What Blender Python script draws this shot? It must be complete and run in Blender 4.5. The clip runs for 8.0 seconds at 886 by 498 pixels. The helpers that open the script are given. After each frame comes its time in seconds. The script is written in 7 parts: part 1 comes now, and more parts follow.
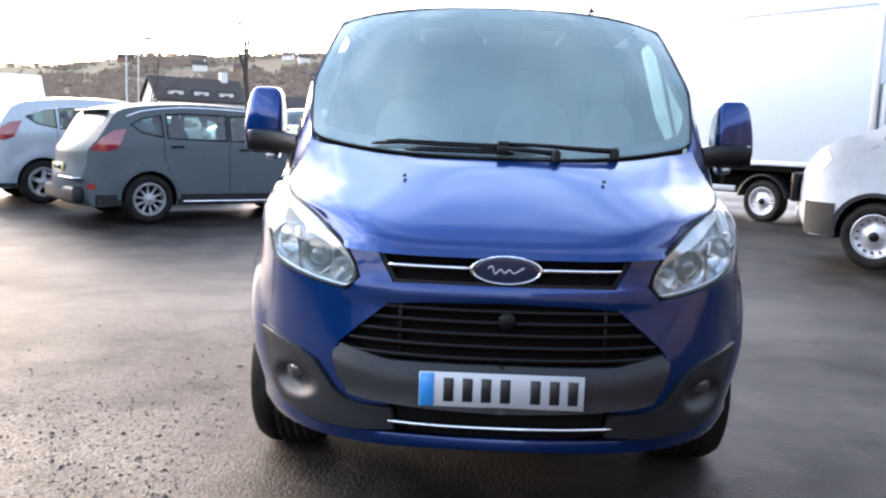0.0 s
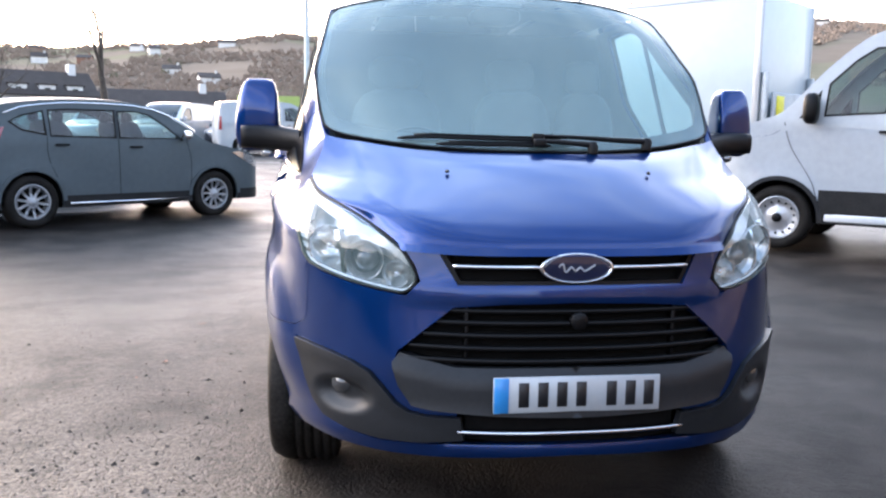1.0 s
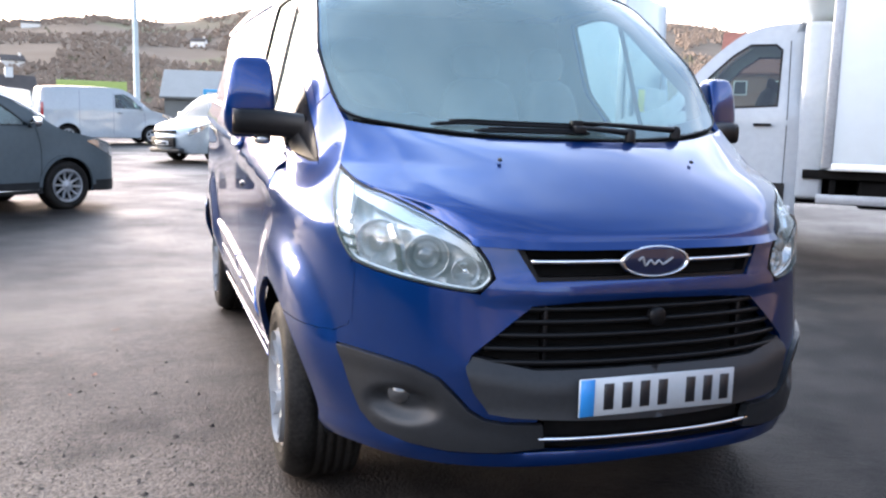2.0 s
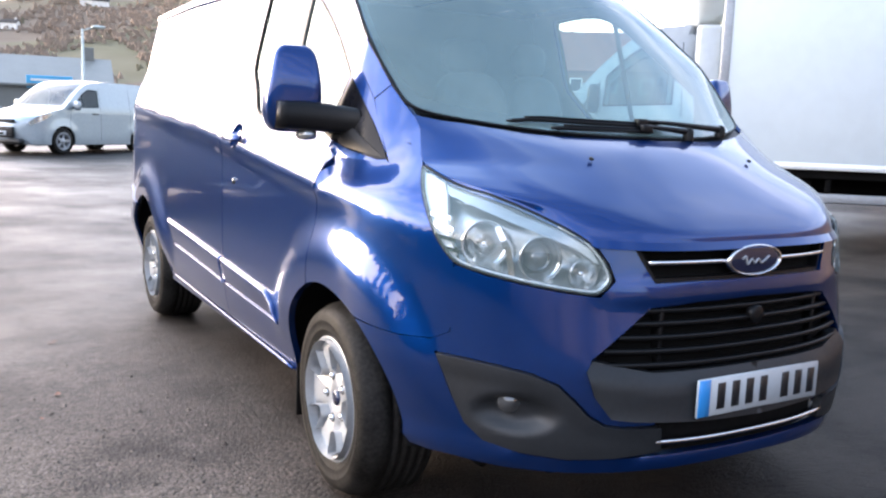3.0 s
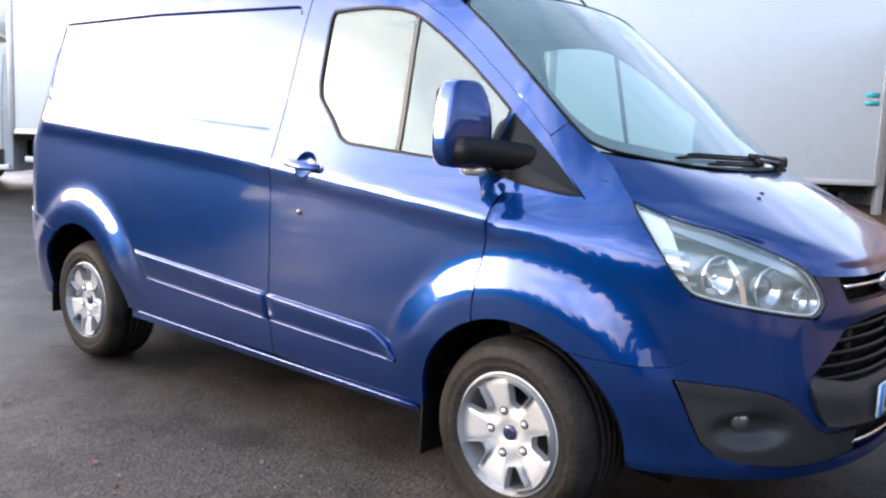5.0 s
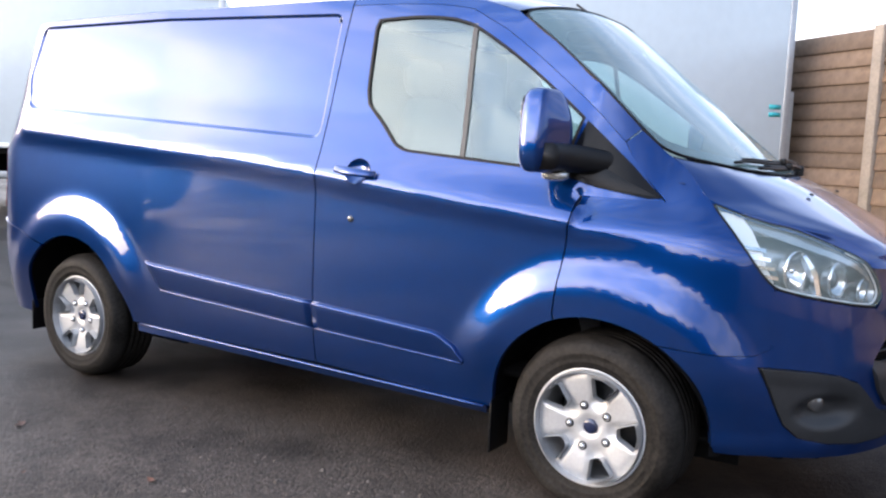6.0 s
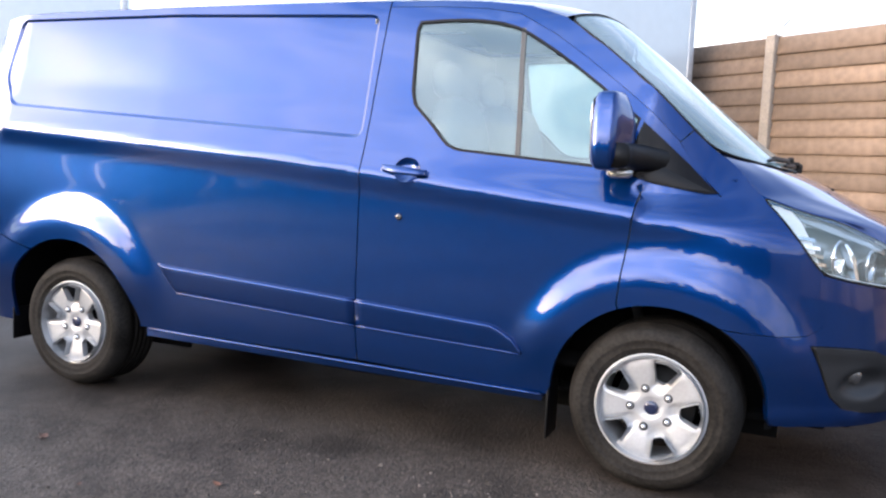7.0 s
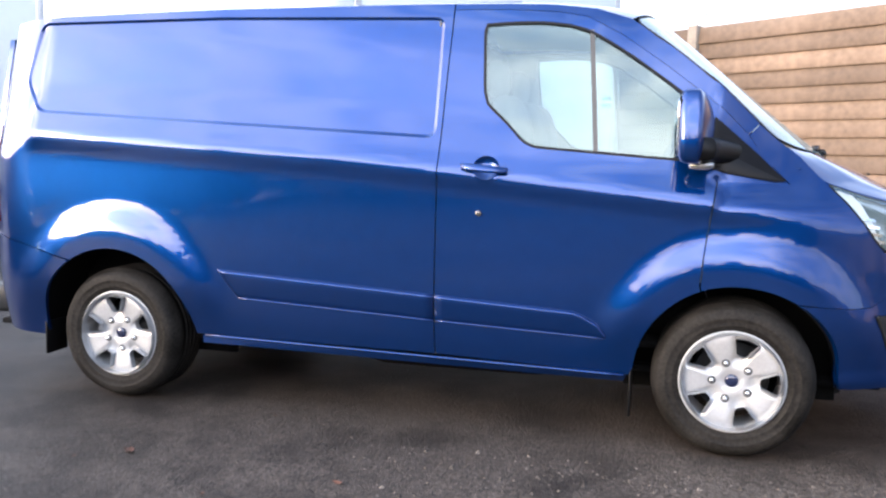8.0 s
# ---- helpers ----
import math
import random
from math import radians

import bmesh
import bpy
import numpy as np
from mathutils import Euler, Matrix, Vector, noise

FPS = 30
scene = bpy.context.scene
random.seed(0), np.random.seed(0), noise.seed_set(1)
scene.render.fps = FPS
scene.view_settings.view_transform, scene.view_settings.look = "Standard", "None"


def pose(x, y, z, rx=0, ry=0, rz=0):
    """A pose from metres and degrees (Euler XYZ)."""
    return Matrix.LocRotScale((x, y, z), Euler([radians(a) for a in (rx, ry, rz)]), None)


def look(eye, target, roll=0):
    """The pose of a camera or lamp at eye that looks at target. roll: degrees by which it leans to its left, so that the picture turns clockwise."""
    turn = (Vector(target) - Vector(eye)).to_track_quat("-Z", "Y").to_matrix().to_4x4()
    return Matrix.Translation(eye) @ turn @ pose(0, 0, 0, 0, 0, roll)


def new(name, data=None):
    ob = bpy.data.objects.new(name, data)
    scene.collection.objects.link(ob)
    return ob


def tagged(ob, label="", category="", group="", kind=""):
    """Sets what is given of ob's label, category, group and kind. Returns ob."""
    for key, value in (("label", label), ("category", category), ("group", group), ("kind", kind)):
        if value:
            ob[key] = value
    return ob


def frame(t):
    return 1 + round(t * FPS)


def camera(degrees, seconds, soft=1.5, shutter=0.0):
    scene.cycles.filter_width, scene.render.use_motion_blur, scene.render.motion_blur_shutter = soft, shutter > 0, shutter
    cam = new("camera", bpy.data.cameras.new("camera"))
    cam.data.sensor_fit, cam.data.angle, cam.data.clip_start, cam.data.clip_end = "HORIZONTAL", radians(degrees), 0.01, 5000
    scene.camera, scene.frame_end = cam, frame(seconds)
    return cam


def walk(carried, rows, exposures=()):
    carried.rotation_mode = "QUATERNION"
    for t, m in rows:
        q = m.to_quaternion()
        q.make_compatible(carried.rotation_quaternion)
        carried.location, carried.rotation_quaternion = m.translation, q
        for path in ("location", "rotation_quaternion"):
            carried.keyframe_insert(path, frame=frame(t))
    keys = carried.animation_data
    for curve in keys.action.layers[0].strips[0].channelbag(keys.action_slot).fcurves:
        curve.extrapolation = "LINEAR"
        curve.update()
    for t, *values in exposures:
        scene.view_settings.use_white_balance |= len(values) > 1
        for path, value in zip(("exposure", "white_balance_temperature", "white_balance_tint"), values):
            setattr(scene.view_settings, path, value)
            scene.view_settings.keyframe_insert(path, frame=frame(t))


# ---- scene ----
from mathutils.geometry import delaunay_2d_cdt

cam = camera(55.1, 8.0, soft=2.3)
PATH = [
    (0, (-0.145, -3.591, 1.320), (-0.186, -1.604, 1.063), 1.9),
    (0.5, (-0.471, -3.534, 1.305), (-0.343, -1.555, 1.055), 1.5),
    (1, (-0.757, -3.405, 1.315), (-0.482, -1.442, 1.045), 0.9),
    (2.5, (-1.734, -2.822, 1.275), (-0.89, -1.03, 0.993), 1.8),
    (3, (-2.055, -2.605, 1.275), (-1.051, -0.899, 0.986), 2.1),
    (3.5, (-2.376, -2.375, 1.305), (-1.179, -0.8, 1.01), 3.1),
    (4, (-2.654, -2.115, 1.308), (-1.331, -0.64, 1.036), 2.7),
    (4.5, (-2.987, -1.872, 1.32), (-1.554, -0.502, 1.061), 2.8),
    (5, (-3.254, -1.612, 1.338), (-1.733, -0.34, 1.073), 2.5),
    (6.5, (-3.969, -0.786, 1.265), (-2.198, 0.118, 1.054), 2.5),
    (7, (-4.183, -0.459, 1.255), (-2.346, 0.303, 1.041), 2.4),
    (7.5, (-4.415, -0.103, 1.265), (-2.529, 0.525, 1.039), 1.6),
    (8, (-4.577, 0.292, 1.271), (-2.656, 0.797, 1.04), 0.8),
]
EXPOSURES = [(0.0, 1.87), (2.5, 1.80), (4.0, 1.69), (5.0, 1.60), (6.5, 1.38), (8.0, 1.68)]
walk(cam, [(t, look(eye, target, roll)) for t, eye, target, roll in PATH], EXPOSURES)

# ---- sky and sun ----
SUN_AZ, SUN_EL, GLOW_AZ = -42.0, 11.0, -32.0
world = bpy.data.worlds.new("winter_evening_sky")
scene.world = world
world.use_nodes = True
wn, wl = world.node_tree.nodes, world.node_tree.links
wn.clear()
w_out, w_bg = wn.new("ShaderNodeOutputWorld"), wn.new("ShaderNodeBackground")
w_sky = wn.new("ShaderNodeTexSky")
w_sky.sky_type = "NISHITA"
w_sky.sun_disc = False
w_sky.sun_elevation, w_sky.sun_rotation = radians(SUN_EL), radians(SUN_AZ)
w_sky.air_density, w_sky.dust_density, w_sky.ozone_density = 0.7, 1.5, 1.0
w_tc, w_map = wn.new("ShaderNodeTexCoord"), wn.new("ShaderNodeMapping")
w_map.inputs["Scale"].default_value = (1.0, 1.0, 3.0)
w_cl = wn.new("ShaderNodeTexNoise")
w_cl.inputs["Scale"].default_value, w_cl.inputs["Detail"].default_value = 1.8, 5.0
w_rmp = wn.new("ShaderNodeValToRGB")
w_rmp.color_ramp.elements[0].position, w_rmp.color_ramp.elements[1].position = 0.32, 0.68
w_rmp.color_ramp.elements[0].color, w_rmp.color_ramp.elements[1].color = (0.42, 0.43, 0.47, 1), (1.04, 0.97, 0.93, 1)
w_sep, w_up = wn.new("ShaderNodeSeparateXYZ"), wn.new("ShaderNodeValToRGB")
w_up.color_ramp.elements[0].position, w_up.color_ramp.elements[0].color = 0.0, (8.0, 5.4, 3.7, 1)
w_up.color_ramp.elements[1].position, w_up.color_ramp.elements[1].color = 0.8, (2.8, 3.7, 4.7, 1)
w_low = w_up.color_ramp.elements.new(0.12)
w_low.color = (9.6, 7.6, 6.0, 1)
w_mid = w_up.color_ramp.elements.new(0.28)
w_mid.color = (10.4, 9.9, 9.9, 1)
w_mid2 = w_up.color_ramp.elements.new(0.5)
w_mid2.color = (8.6, 8.6, 9.0, 1)
w_mid3 = w_up.color_ramp.elements.new(0.65)
w_mid3.color = (4.3, 4.9, 5.7, 1)
w_veil, w_add = wn.new("ShaderNodeMix"), wn.new("ShaderNodeMix")
for w_x, w_mode in ((w_veil, "MULTIPLY"), (w_add, "ADD")):
    w_x.data_type, w_x.blend_type = "RGBA", w_mode
    w_x.inputs[0].default_value = 1.0
wl.new(w_tc.outputs["Generated"], w_map.inputs["Vector"])
wl.new(w_tc.outputs["Generated"], w_sep.inputs[0])
wl.new(w_sep.outputs["Z"], w_up.inputs["Fac"])
wl.new(w_map.outputs["Vector"], w_cl.inputs["Vector"])
wl.new(w_cl.outputs["Fac"], w_rmp.inputs["Fac"])
# the sky is brighter on the sun's side
w_dot, w_side, w_glow = wn.new("ShaderNodeVectorMath"), wn.new("ShaderNodeMapRange"), wn.new("ShaderNodeMix")
w_dot.operation = "DOT_PRODUCT"
w_dot.inputs[1].default_value = (math.sin(radians(GLOW_AZ)), math.cos(radians(GLOW_AZ)), 0)
w_side.inputs["From Min"].default_value, w_side.inputs["From Max"].default_value = -1, 1
w_tone = wn.new("ShaderNodeValToRGB")
w_tone.color_ramp.elements[0].position, w_tone.color_ramp.elements[0].color = 0.0, (0.30, 0.33, 0.38, 1)
w_tone.color_ramp.elements[1].position, w_tone.color_ramp.elements[1].color = 1.0, (3.5, 3.12, 2.8, 1)
for w_at, w_col in ((0.5, (0.60, 0.68, 0.80)), (0.72, (2.30, 2.52, 2.70)), (0.86, (2.25, 2.38, 2.6)), (0.95, (2.9, 2.65, 2.42))):
    w_tone.color_ramp.elements.new(w_at).color = (*w_col, 1)
w_glow.data_type, w_glow.blend_type = "RGBA", "MULTIPLY"
w_glow.inputs[0].default_value = 1.0
wl.new(w_tc.outputs["Generated"], w_dot.inputs[0])
wl.new(w_dot.outputs["Value"], w_side.inputs["Value"])
wl.new(w_up.outputs["Color"], w_glow.inputs[6])
wl.new(w_side.outputs["Result"], w_tone.inputs["Fac"])
wl.new(w_tone.outputs["Color"], w_glow.inputs[7])
wl.new(w_glow.outputs[2], w_veil.inputs[6])
# smaller broken clouds over the large ones
w_cl2, w_rmp2, w_both = wn.new("ShaderNodeTexNoise"), wn.new("ShaderNodeValToRGB"), wn.new("ShaderNodeMix")
w_cl2.inputs["Scale"].default_value, w_cl2.inputs["Detail"].default_value = 5.0, 6.0
w_rmp2.color_ramp.elements[0].position, w_rmp2.color_ramp.elements[1].position = 0.38, 0.64
w_rmp2.color_ramp.elements[0].color, w_rmp2.color_ramp.elements[1].color = (0.66, 0.70, 0.80, 1), (1.32, 1.22, 1.13, 1)
w_both.data_type, w_both.blend_type = "RGBA", "MULTIPLY"
w_both.inputs[0].default_value = 1.0
wl.new(w_map.outputs["Vector"], w_cl2.inputs["Vector"])
wl.new(w_cl2.outputs["Fac"], w_rmp2.inputs["Fac"])
wl.new(w_rmp.outputs["Color"], w_both.inputs[6])
wl.new(w_rmp2.outputs["Color"], w_both.inputs[7])
wl.new(w_both.outputs[2], w_veil.inputs[7])
wl.new(w_sky.outputs["Color"], w_add.inputs[6])
wl.new(w_veil.outputs[2], w_add.inputs[7])
wl.new(w_add.outputs[2], w_bg.inputs["Color"])
wl.new(w_bg.outputs["Background"], w_out.inputs["Surface"])
w_bg.inputs["Strength"].default_value = 0.14

sun = new("sun", bpy.data.lights.new("sun", "SUN"))
sun.data.energy, sun.data.angle, sun.data.color = 0.6, radians(20), (1.0, 0.86, 0.7)
sun_dir = Vector((math.sin(radians(SUN_AZ)) * math.cos(radians(SUN_EL)), math.cos(radians(SUN_AZ)) * math.cos(radians(SUN_EL)), math.sin(radians(SUN_EL))))
sun.matrix_world = look(sun_dir * 100, (0, 0, 0))

# ---- materials ----
def material(name, color, rough=0.5, metal=0.0, coat=0.0, noise_scale=0.0, vary=0.0, bump=0.0, bump_scale=200.0, spec=0.5, rough_vary=0.0, object_random=0.0):
    """A principled material with colour variation at two scales and fine relief."""
    m = bpy.data.materials.new(name)
    m.use_nodes = True
    n, l = m.node_tree.nodes, m.node_tree.links
    b = n["Principled BSDF"]
    b.inputs["Base Color"].default_value = (*color, 1)
    b.inputs["Roughness"].default_value, b.inputs["Metallic"].default_value = rough, metal
    b.inputs["Coat Weight"].default_value, b.inputs["Coat Roughness"].default_value = coat, 0.02
    b.inputs["Specular IOR Level"].default_value = spec
    tc = n.new("ShaderNodeTexCoord")
    if noise_scale:
        a, c = n.new("ShaderNodeTexNoise"), n.new("ShaderNodeTexNoise")
        a.inputs["Scale"].default_value, a.inputs["Detail"].default_value = noise_scale, 5
        c.inputs["Scale"].default_value, c.inputs["Detail"].default_value = noise_scale * 11, 3
        add = n.new("ShaderNodeMath")
        add.operation = "ADD"
        for k, q in enumerate((a, c)):
            l.new(tc.outputs["Object"], q.inputs["Vector"])
            l.new(q.outputs["Fac"], add.inputs[k])
        mr = n.new("ShaderNodeMapRange")
        mr.inputs["From Min"].default_value, mr.inputs["From Max"].default_value = 0.7, 1.3
        mr.inputs["To Min"].default_value, mr.inputs["To Max"].default_value = 1 - vary, 1 + vary
        l.new(add.outputs[0], mr.inputs["Value"])
        h = n.new("ShaderNodeHueSaturation")
        h.inputs["Color"].default_value = (*color, 1)
        value = mr.outputs["Result"]
        if object_random:
            oi, mr2, mul = n.new("ShaderNodeObjectInfo"), n.new("ShaderNodeMapRange"), n.new("ShaderNodeMath")
            mr2.inputs["To Min"].default_value, mr2.inputs["To Max"].default_value = 1 - object_random, 1 + object_random
            l.new(oi.outputs["Random"], mr2.inputs["Value"])
            mul.operation = "MULTIPLY"
            l.new(value, mul.inputs[0])
            l.new(mr2.outputs["Result"], mul.inputs[1])
            value = mul.outputs[0]
        l.new(value, h.inputs["Value"])
        l.new(h.outputs["Color"], b.inputs["Base Color"])
        if rough_vary:
            mr3 = n.new("ShaderNodeMapRange")
            mr3.inputs["From Min"].default_value, mr3.inputs["From Max"].default_value = 0.35, 0.65
            mr3.inputs["To Min"].default_value, mr3.inputs["To Max"].default_value = rough - rough_vary, rough + rough_vary
            l.new(a.outputs["Fac"], mr3.inputs["Value"])
            l.new(mr3.outputs["Result"], b.inputs["Roughness"])
    if bump:
        t, bp = n.new("ShaderNodeTexNoise"), n.new("ShaderNodeBump")
        t.inputs["Scale"].default_value, t.inputs["Detail"].default_value = bump_scale, 4
        bp.inputs["Strength"].default_value, bp.inputs["Distance"].default_value = bump, 0.004
        l.new(tc.outputs["Object"], t.inputs["Vector"])
        l.new(t.outputs["Fac"], bp.inputs["Height"])
        l.new(bp.outputs["Normal"], b.inputs["Normal"])
    return m


def glass(name, tint, rough=0.0, ior=1.5, gain=1.0, film=0.0, sheen=(1, 1, 1)):
    """A thin pane: tinted see-through with a Fresnel mirror on it."""
    m = bpy.data.materials.new(name)
    m.use_nodes = True
    n, l = m.node_tree.nodes, m.node_tree.links
    n.remove(n["Principled BSDF"])
    tr, gl, mx, fr = n.new("ShaderNodeBsdfTransparent"), n.new("ShaderNodeBsdfGlossy"), n.new("ShaderNodeMixShader"), n.new("ShaderNodeLayerWeight")
    tr.inputs["Color"].default_value = (*tint, 1)
    gl.inputs["Roughness"].default_value = rough
    gl.inputs["Color"].default_value = (*sheen, 1)
    fr.inputs["Blend"].default_value = 0.5
    pw, mul = n.new("ShaderNodeMath"), n.new("ShaderNodeMath")
    pw.operation = "POWER"
    pw.inputs[1].default_value = 5.0
    l.new(fr.outputs["Facing"], pw.inputs[0])
    f0 = gain * ((ior - 1) / (ior + 1)) ** 2
    mul.operation, mul.use_clamp = "MULTIPLY_ADD", True
    mul.inputs[1].default_value, mul.inputs[2].default_value = 1 - f0, f0
    l.new(pw.outputs[0], mul.inputs[0])
    l.new(mul.outputs[0], mx.inputs[0])
    l.new(tr.outputs[0], mx.inputs[1])
    l.new(gl.outputs[0], mx.inputs[2])
    top = mx
    if film:
        # thin film of road dirt, its teal a painted sky sheen, in soft patches
        df, fm, tx, rg, co = n.new("ShaderNodeBsdfDiffuse"), n.new("ShaderNodeMixShader"), n.new("ShaderNodeTexNoise"), n.new("ShaderNodeMapRange"), n.new("ShaderNodeTexCoord")
        df.inputs["Color"].default_value = (0.42, 0.61, 0.60, 1)
        tx.inputs["Scale"].default_value, tx.inputs["Detail"].default_value = 1.6, 3
        rg.inputs["From Min"].default_value, rg.inputs["From Max"].default_value = 0.3, 0.7
        rg.inputs["To Min"].default_value, rg.inputs["To Max"].default_value = film * 0.8, film * 1.2
        l.new(co.outputs["Object"], tx.inputs["Vector"])
        l.new(tx.outputs["Fac"], rg.inputs["Value"])
        l.new(rg.outputs["Result"], fm.inputs[0])
        l.new(mx.outputs[0], fm.inputs[1])
        l.new(df.outputs[0], fm.inputs[2])
        top = fm
    l.new(top.outputs[0], n["Material Output"].inputs["Surface"])
    return m


def paint(name, color, metal=0.35, rough=0.38, flake=0.25, coat=1.0, film=(0.008, 0.035)):
    """Car paint: a coloured base with fine flake under a clear coat, with faint road film."""
    m = material(name, color, rough, metal, coat=coat, noise_scale=1.3, vary=0.06)
    n, l = m.node_tree.nodes, m.node_tree.links
    b = n["Principled BSDF"]
    b.inputs["Specular IOR Level"].default_value, b.inputs["Coat IOR"].default_value = 0.03, 1.48
    tc = n.new("ShaderNodeTexCoord")
    v, bp = n.new("ShaderNodeTexVoronoi"), n.new("ShaderNodeBump")
    v.inputs["Scale"].default_value = 900
    bp.inputs["Strength"].default_value, bp.inputs["Distance"].default_value = flake, 0.0004
    l.new(tc.outputs["Object"], v.inputs["Vector"])
    l.new(v.outputs["Distance"], bp.inputs["Height"])
    l.new(bp.outputs["Normal"], b.inputs["Normal"])
    d, mr = n.new("ShaderNodeTexNoise"), n.new("ShaderNodeMapRange")
    d.inputs["Scale"].default_value, d.inputs["Detail"].default_value = 3.5, 6
    mr.inputs["From Min"].default_value, mr.inputs["From Max"].default_value = 0.4, 0.75
    mr.inputs["To Min"].default_value, mr.inputs["To Max"].default_value = film
    l.new(tc.outputs["Object"], d.inputs["Vector"])
    l.new(d.outputs["Fac"], mr.inputs["Value"])
    l.new(mr.outputs["Result"], b.inputs["Coat Roughness"])
    return m


M_BLUE = paint("deep_blue_metallic_paint", (0.0003, 0.0245, 0.126), 0.70, 0.28, 0.03, film=(0.03, 0.075))
M_WHITE = paint("white_paint", (0.37, 0.40, 0.42), 0.0, 0.4, 0.0)
M_SILVER = paint("silver_paint", (0.32, 0.36, 0.385), 0.6, 0.4)
M_GREYCAR = paint("grey_metallic_paint", (0.088, 0.106, 0.114), 0.15, 0.42, coat=0.06, film=(0.10, 0.25))
M_DARKCAR = paint("dark_metallic_paint", (0.02, 0.022, 0.03), 0.3, 0.35)
M_PALECAR = paint("pale_silver_blue_paint", (0.34, 0.385, 0.42), 0.4, 0.4, coat=0.5, film=(0.05, 0.15))
M_TRIM = material("dark_grey_textured_plastic", (0.014, 0.0155, 0.0175), 0.44, noise_scale=6, vary=0.2, bump=0.15, bump_scale=600, spec=0.32)
M_SKIRT = material("weathered_grey_plastic", (0.022, 0.022, 0.022), 0.75, noise_scale=6, vary=0.25, bump=0.15, bump_scale=600, spec=0.12)
M_BLACK = material("black_plastic", (0.004, 0.004, 0.0045), 0.42, noise_scale=5, vary=0.15, bump=0.08, bump_scale=500, spec=0.2)
M_GLOSS = material("gloss_black_plastic", (0.006, 0.006, 0.007), 0.16, noise_scale=5, vary=0.15, bump=0.02, bump_scale=60, spec=0.10)
M_DARK = material("black_underbody", (0.004, 0.004, 0.004), 0.9, noise_scale=4, vary=0.3, spec=0.1)
M_RUBBER = material("tyre_rubber", (0.013, 0.0118, 0.0105), 0.62, noise_scale=7, vary=0.75, bump=0.35, bump_scale=160, rough_vary=0.15, spec=0.12)
M_GASKET = material("window_rubber", (0.006, 0.006, 0.0065), 0.5, noise_scale=8, vary=0.1, spec=0.15)
M_DIVIDER = material("grey_window_divider", (0.06, 0.06, 0.058), 0.45, noise_scale=8, vary=0.1, spec=0.3)
M_ALLOY = material("silver_alloy", (0.38, 0.39, 0.40), 0.40, 0.45, coat=0.3, noise_scale=7, vary=0.08)
M_STEEL = material("silver_painted_steel", (0.45, 0.46, 0.47), 0.4, 0.6, noise_scale=7, vary=0.12)
M_CHROME = material("chrome", (0.80, 0.81, 0.83), 0.08, 1.0, noise_scale=6, vary=0.04)
M_REFLECT = material("lamp_reflector", (0.62, 0.64, 0.65), 0.15, 0.9, noise_scale=9, vary=0.05)
M_FOG = material("dark_fog_lens", (0.09, 0.093, 0.096), 0.10, 0.6, coat=1, noise_scale=9, vary=0.1)
M_LAMPIN = material("lamp_housing", (0.36, 0.38, 0.39), 0.26, 0.75, noise_scale=9, vary=0.1)
M_WHITEIN = material("pale_lamp_moulding", (0.56, 0.58, 0.59), 0.3, 0.3, noise_scale=9, vary=0.05)
M_LENS = glass("clear_lamp_lens", (0.97, 0.98, 0.98), 0.02, 1.45, 1.2, 0.10)
M_SCREEN = glass("windscreen_glass", (0.74, 0.87, 0.88), 0.0, 1.5, 2.0, 0.20)
M_SIDEGLASS = glass("side_window_glass", (0.62, 0.78, 0.74), 0.0, 1.7, 1.7, 0.01, (0.80, 0.94, 0.92))
M_DARKGLASS = glass("tinted_glass", (0.52, 0.64, 0.62), 0.0, 1.5, 1.2)
M_HATCHGLASS = material("dark_hatch_glass", (0.03, 0.036, 0.038), 0.22, noise_scale=3, vary=0.2, spec=0.14)
M_RED = material("red_lamp", (0.24, 0.012, 0.018), 0.12, coat=1, noise_scale=9, vary=0.1)
M_ORANGE = material("orange_lamp", (0.75, 0.14, 0.01), 0.15, coat=1, noise_scale=9, vary=0.1)
M_PLATE = material("white_plate", (0.40, 0.43, 0.45), 0.3, coat=0.4, noise_scale=6, vary=0.04)
M_YPLATE = material("yellow_plate", (0.62, 0.55, 0.26), 0.3, coat=0.4, noise_scale=6, vary=0.04)
M_PBLUE = material("plate_blue", (0.03, 0.25, 0.62), 0.3, coat=0.4, noise_scale=6, vary=0.04)
M_INK = material("plate_black", (0.012, 0.012, 0.014), 0.4, noise_scale=6, vary=0.04)
M_BADGE = material("badge_blue", (0.008, 0.014, 0.045), 0.15, 0.2, coat=1, noise_scale=8, vary=0.08)
M_LINING = material("grey_lining", (0.115, 0.12, 0.12), 0.85, noise_scale=6, vary=0.1)
M_SEAT = material("dark_grey_seat_cloth", (0.10, 0.102, 0.105), 0.9, noise_scale=12, vary=0.12)
M_DASH = material("dark_grey_dash_plastic", (0.095, 0.099, 0.10), 0.6, noise_scale=8, vary=0.12, bump=0.1, bump_scale=500)
M_PAPER = material("paper", (0.7, 0.72, 0.68), 0.8, noise_scale=9, vary=0.08)

# ---- building tools ----
def thing(name, m, label, category, group="", kind=""):
    """An Empty at the base of a thing, that parents its parts."""
    ob = new(name)
    ob.empty_display_size = 0.1
    ob.matrix_world = m
    return tagged(ob, label, category, group, kind)


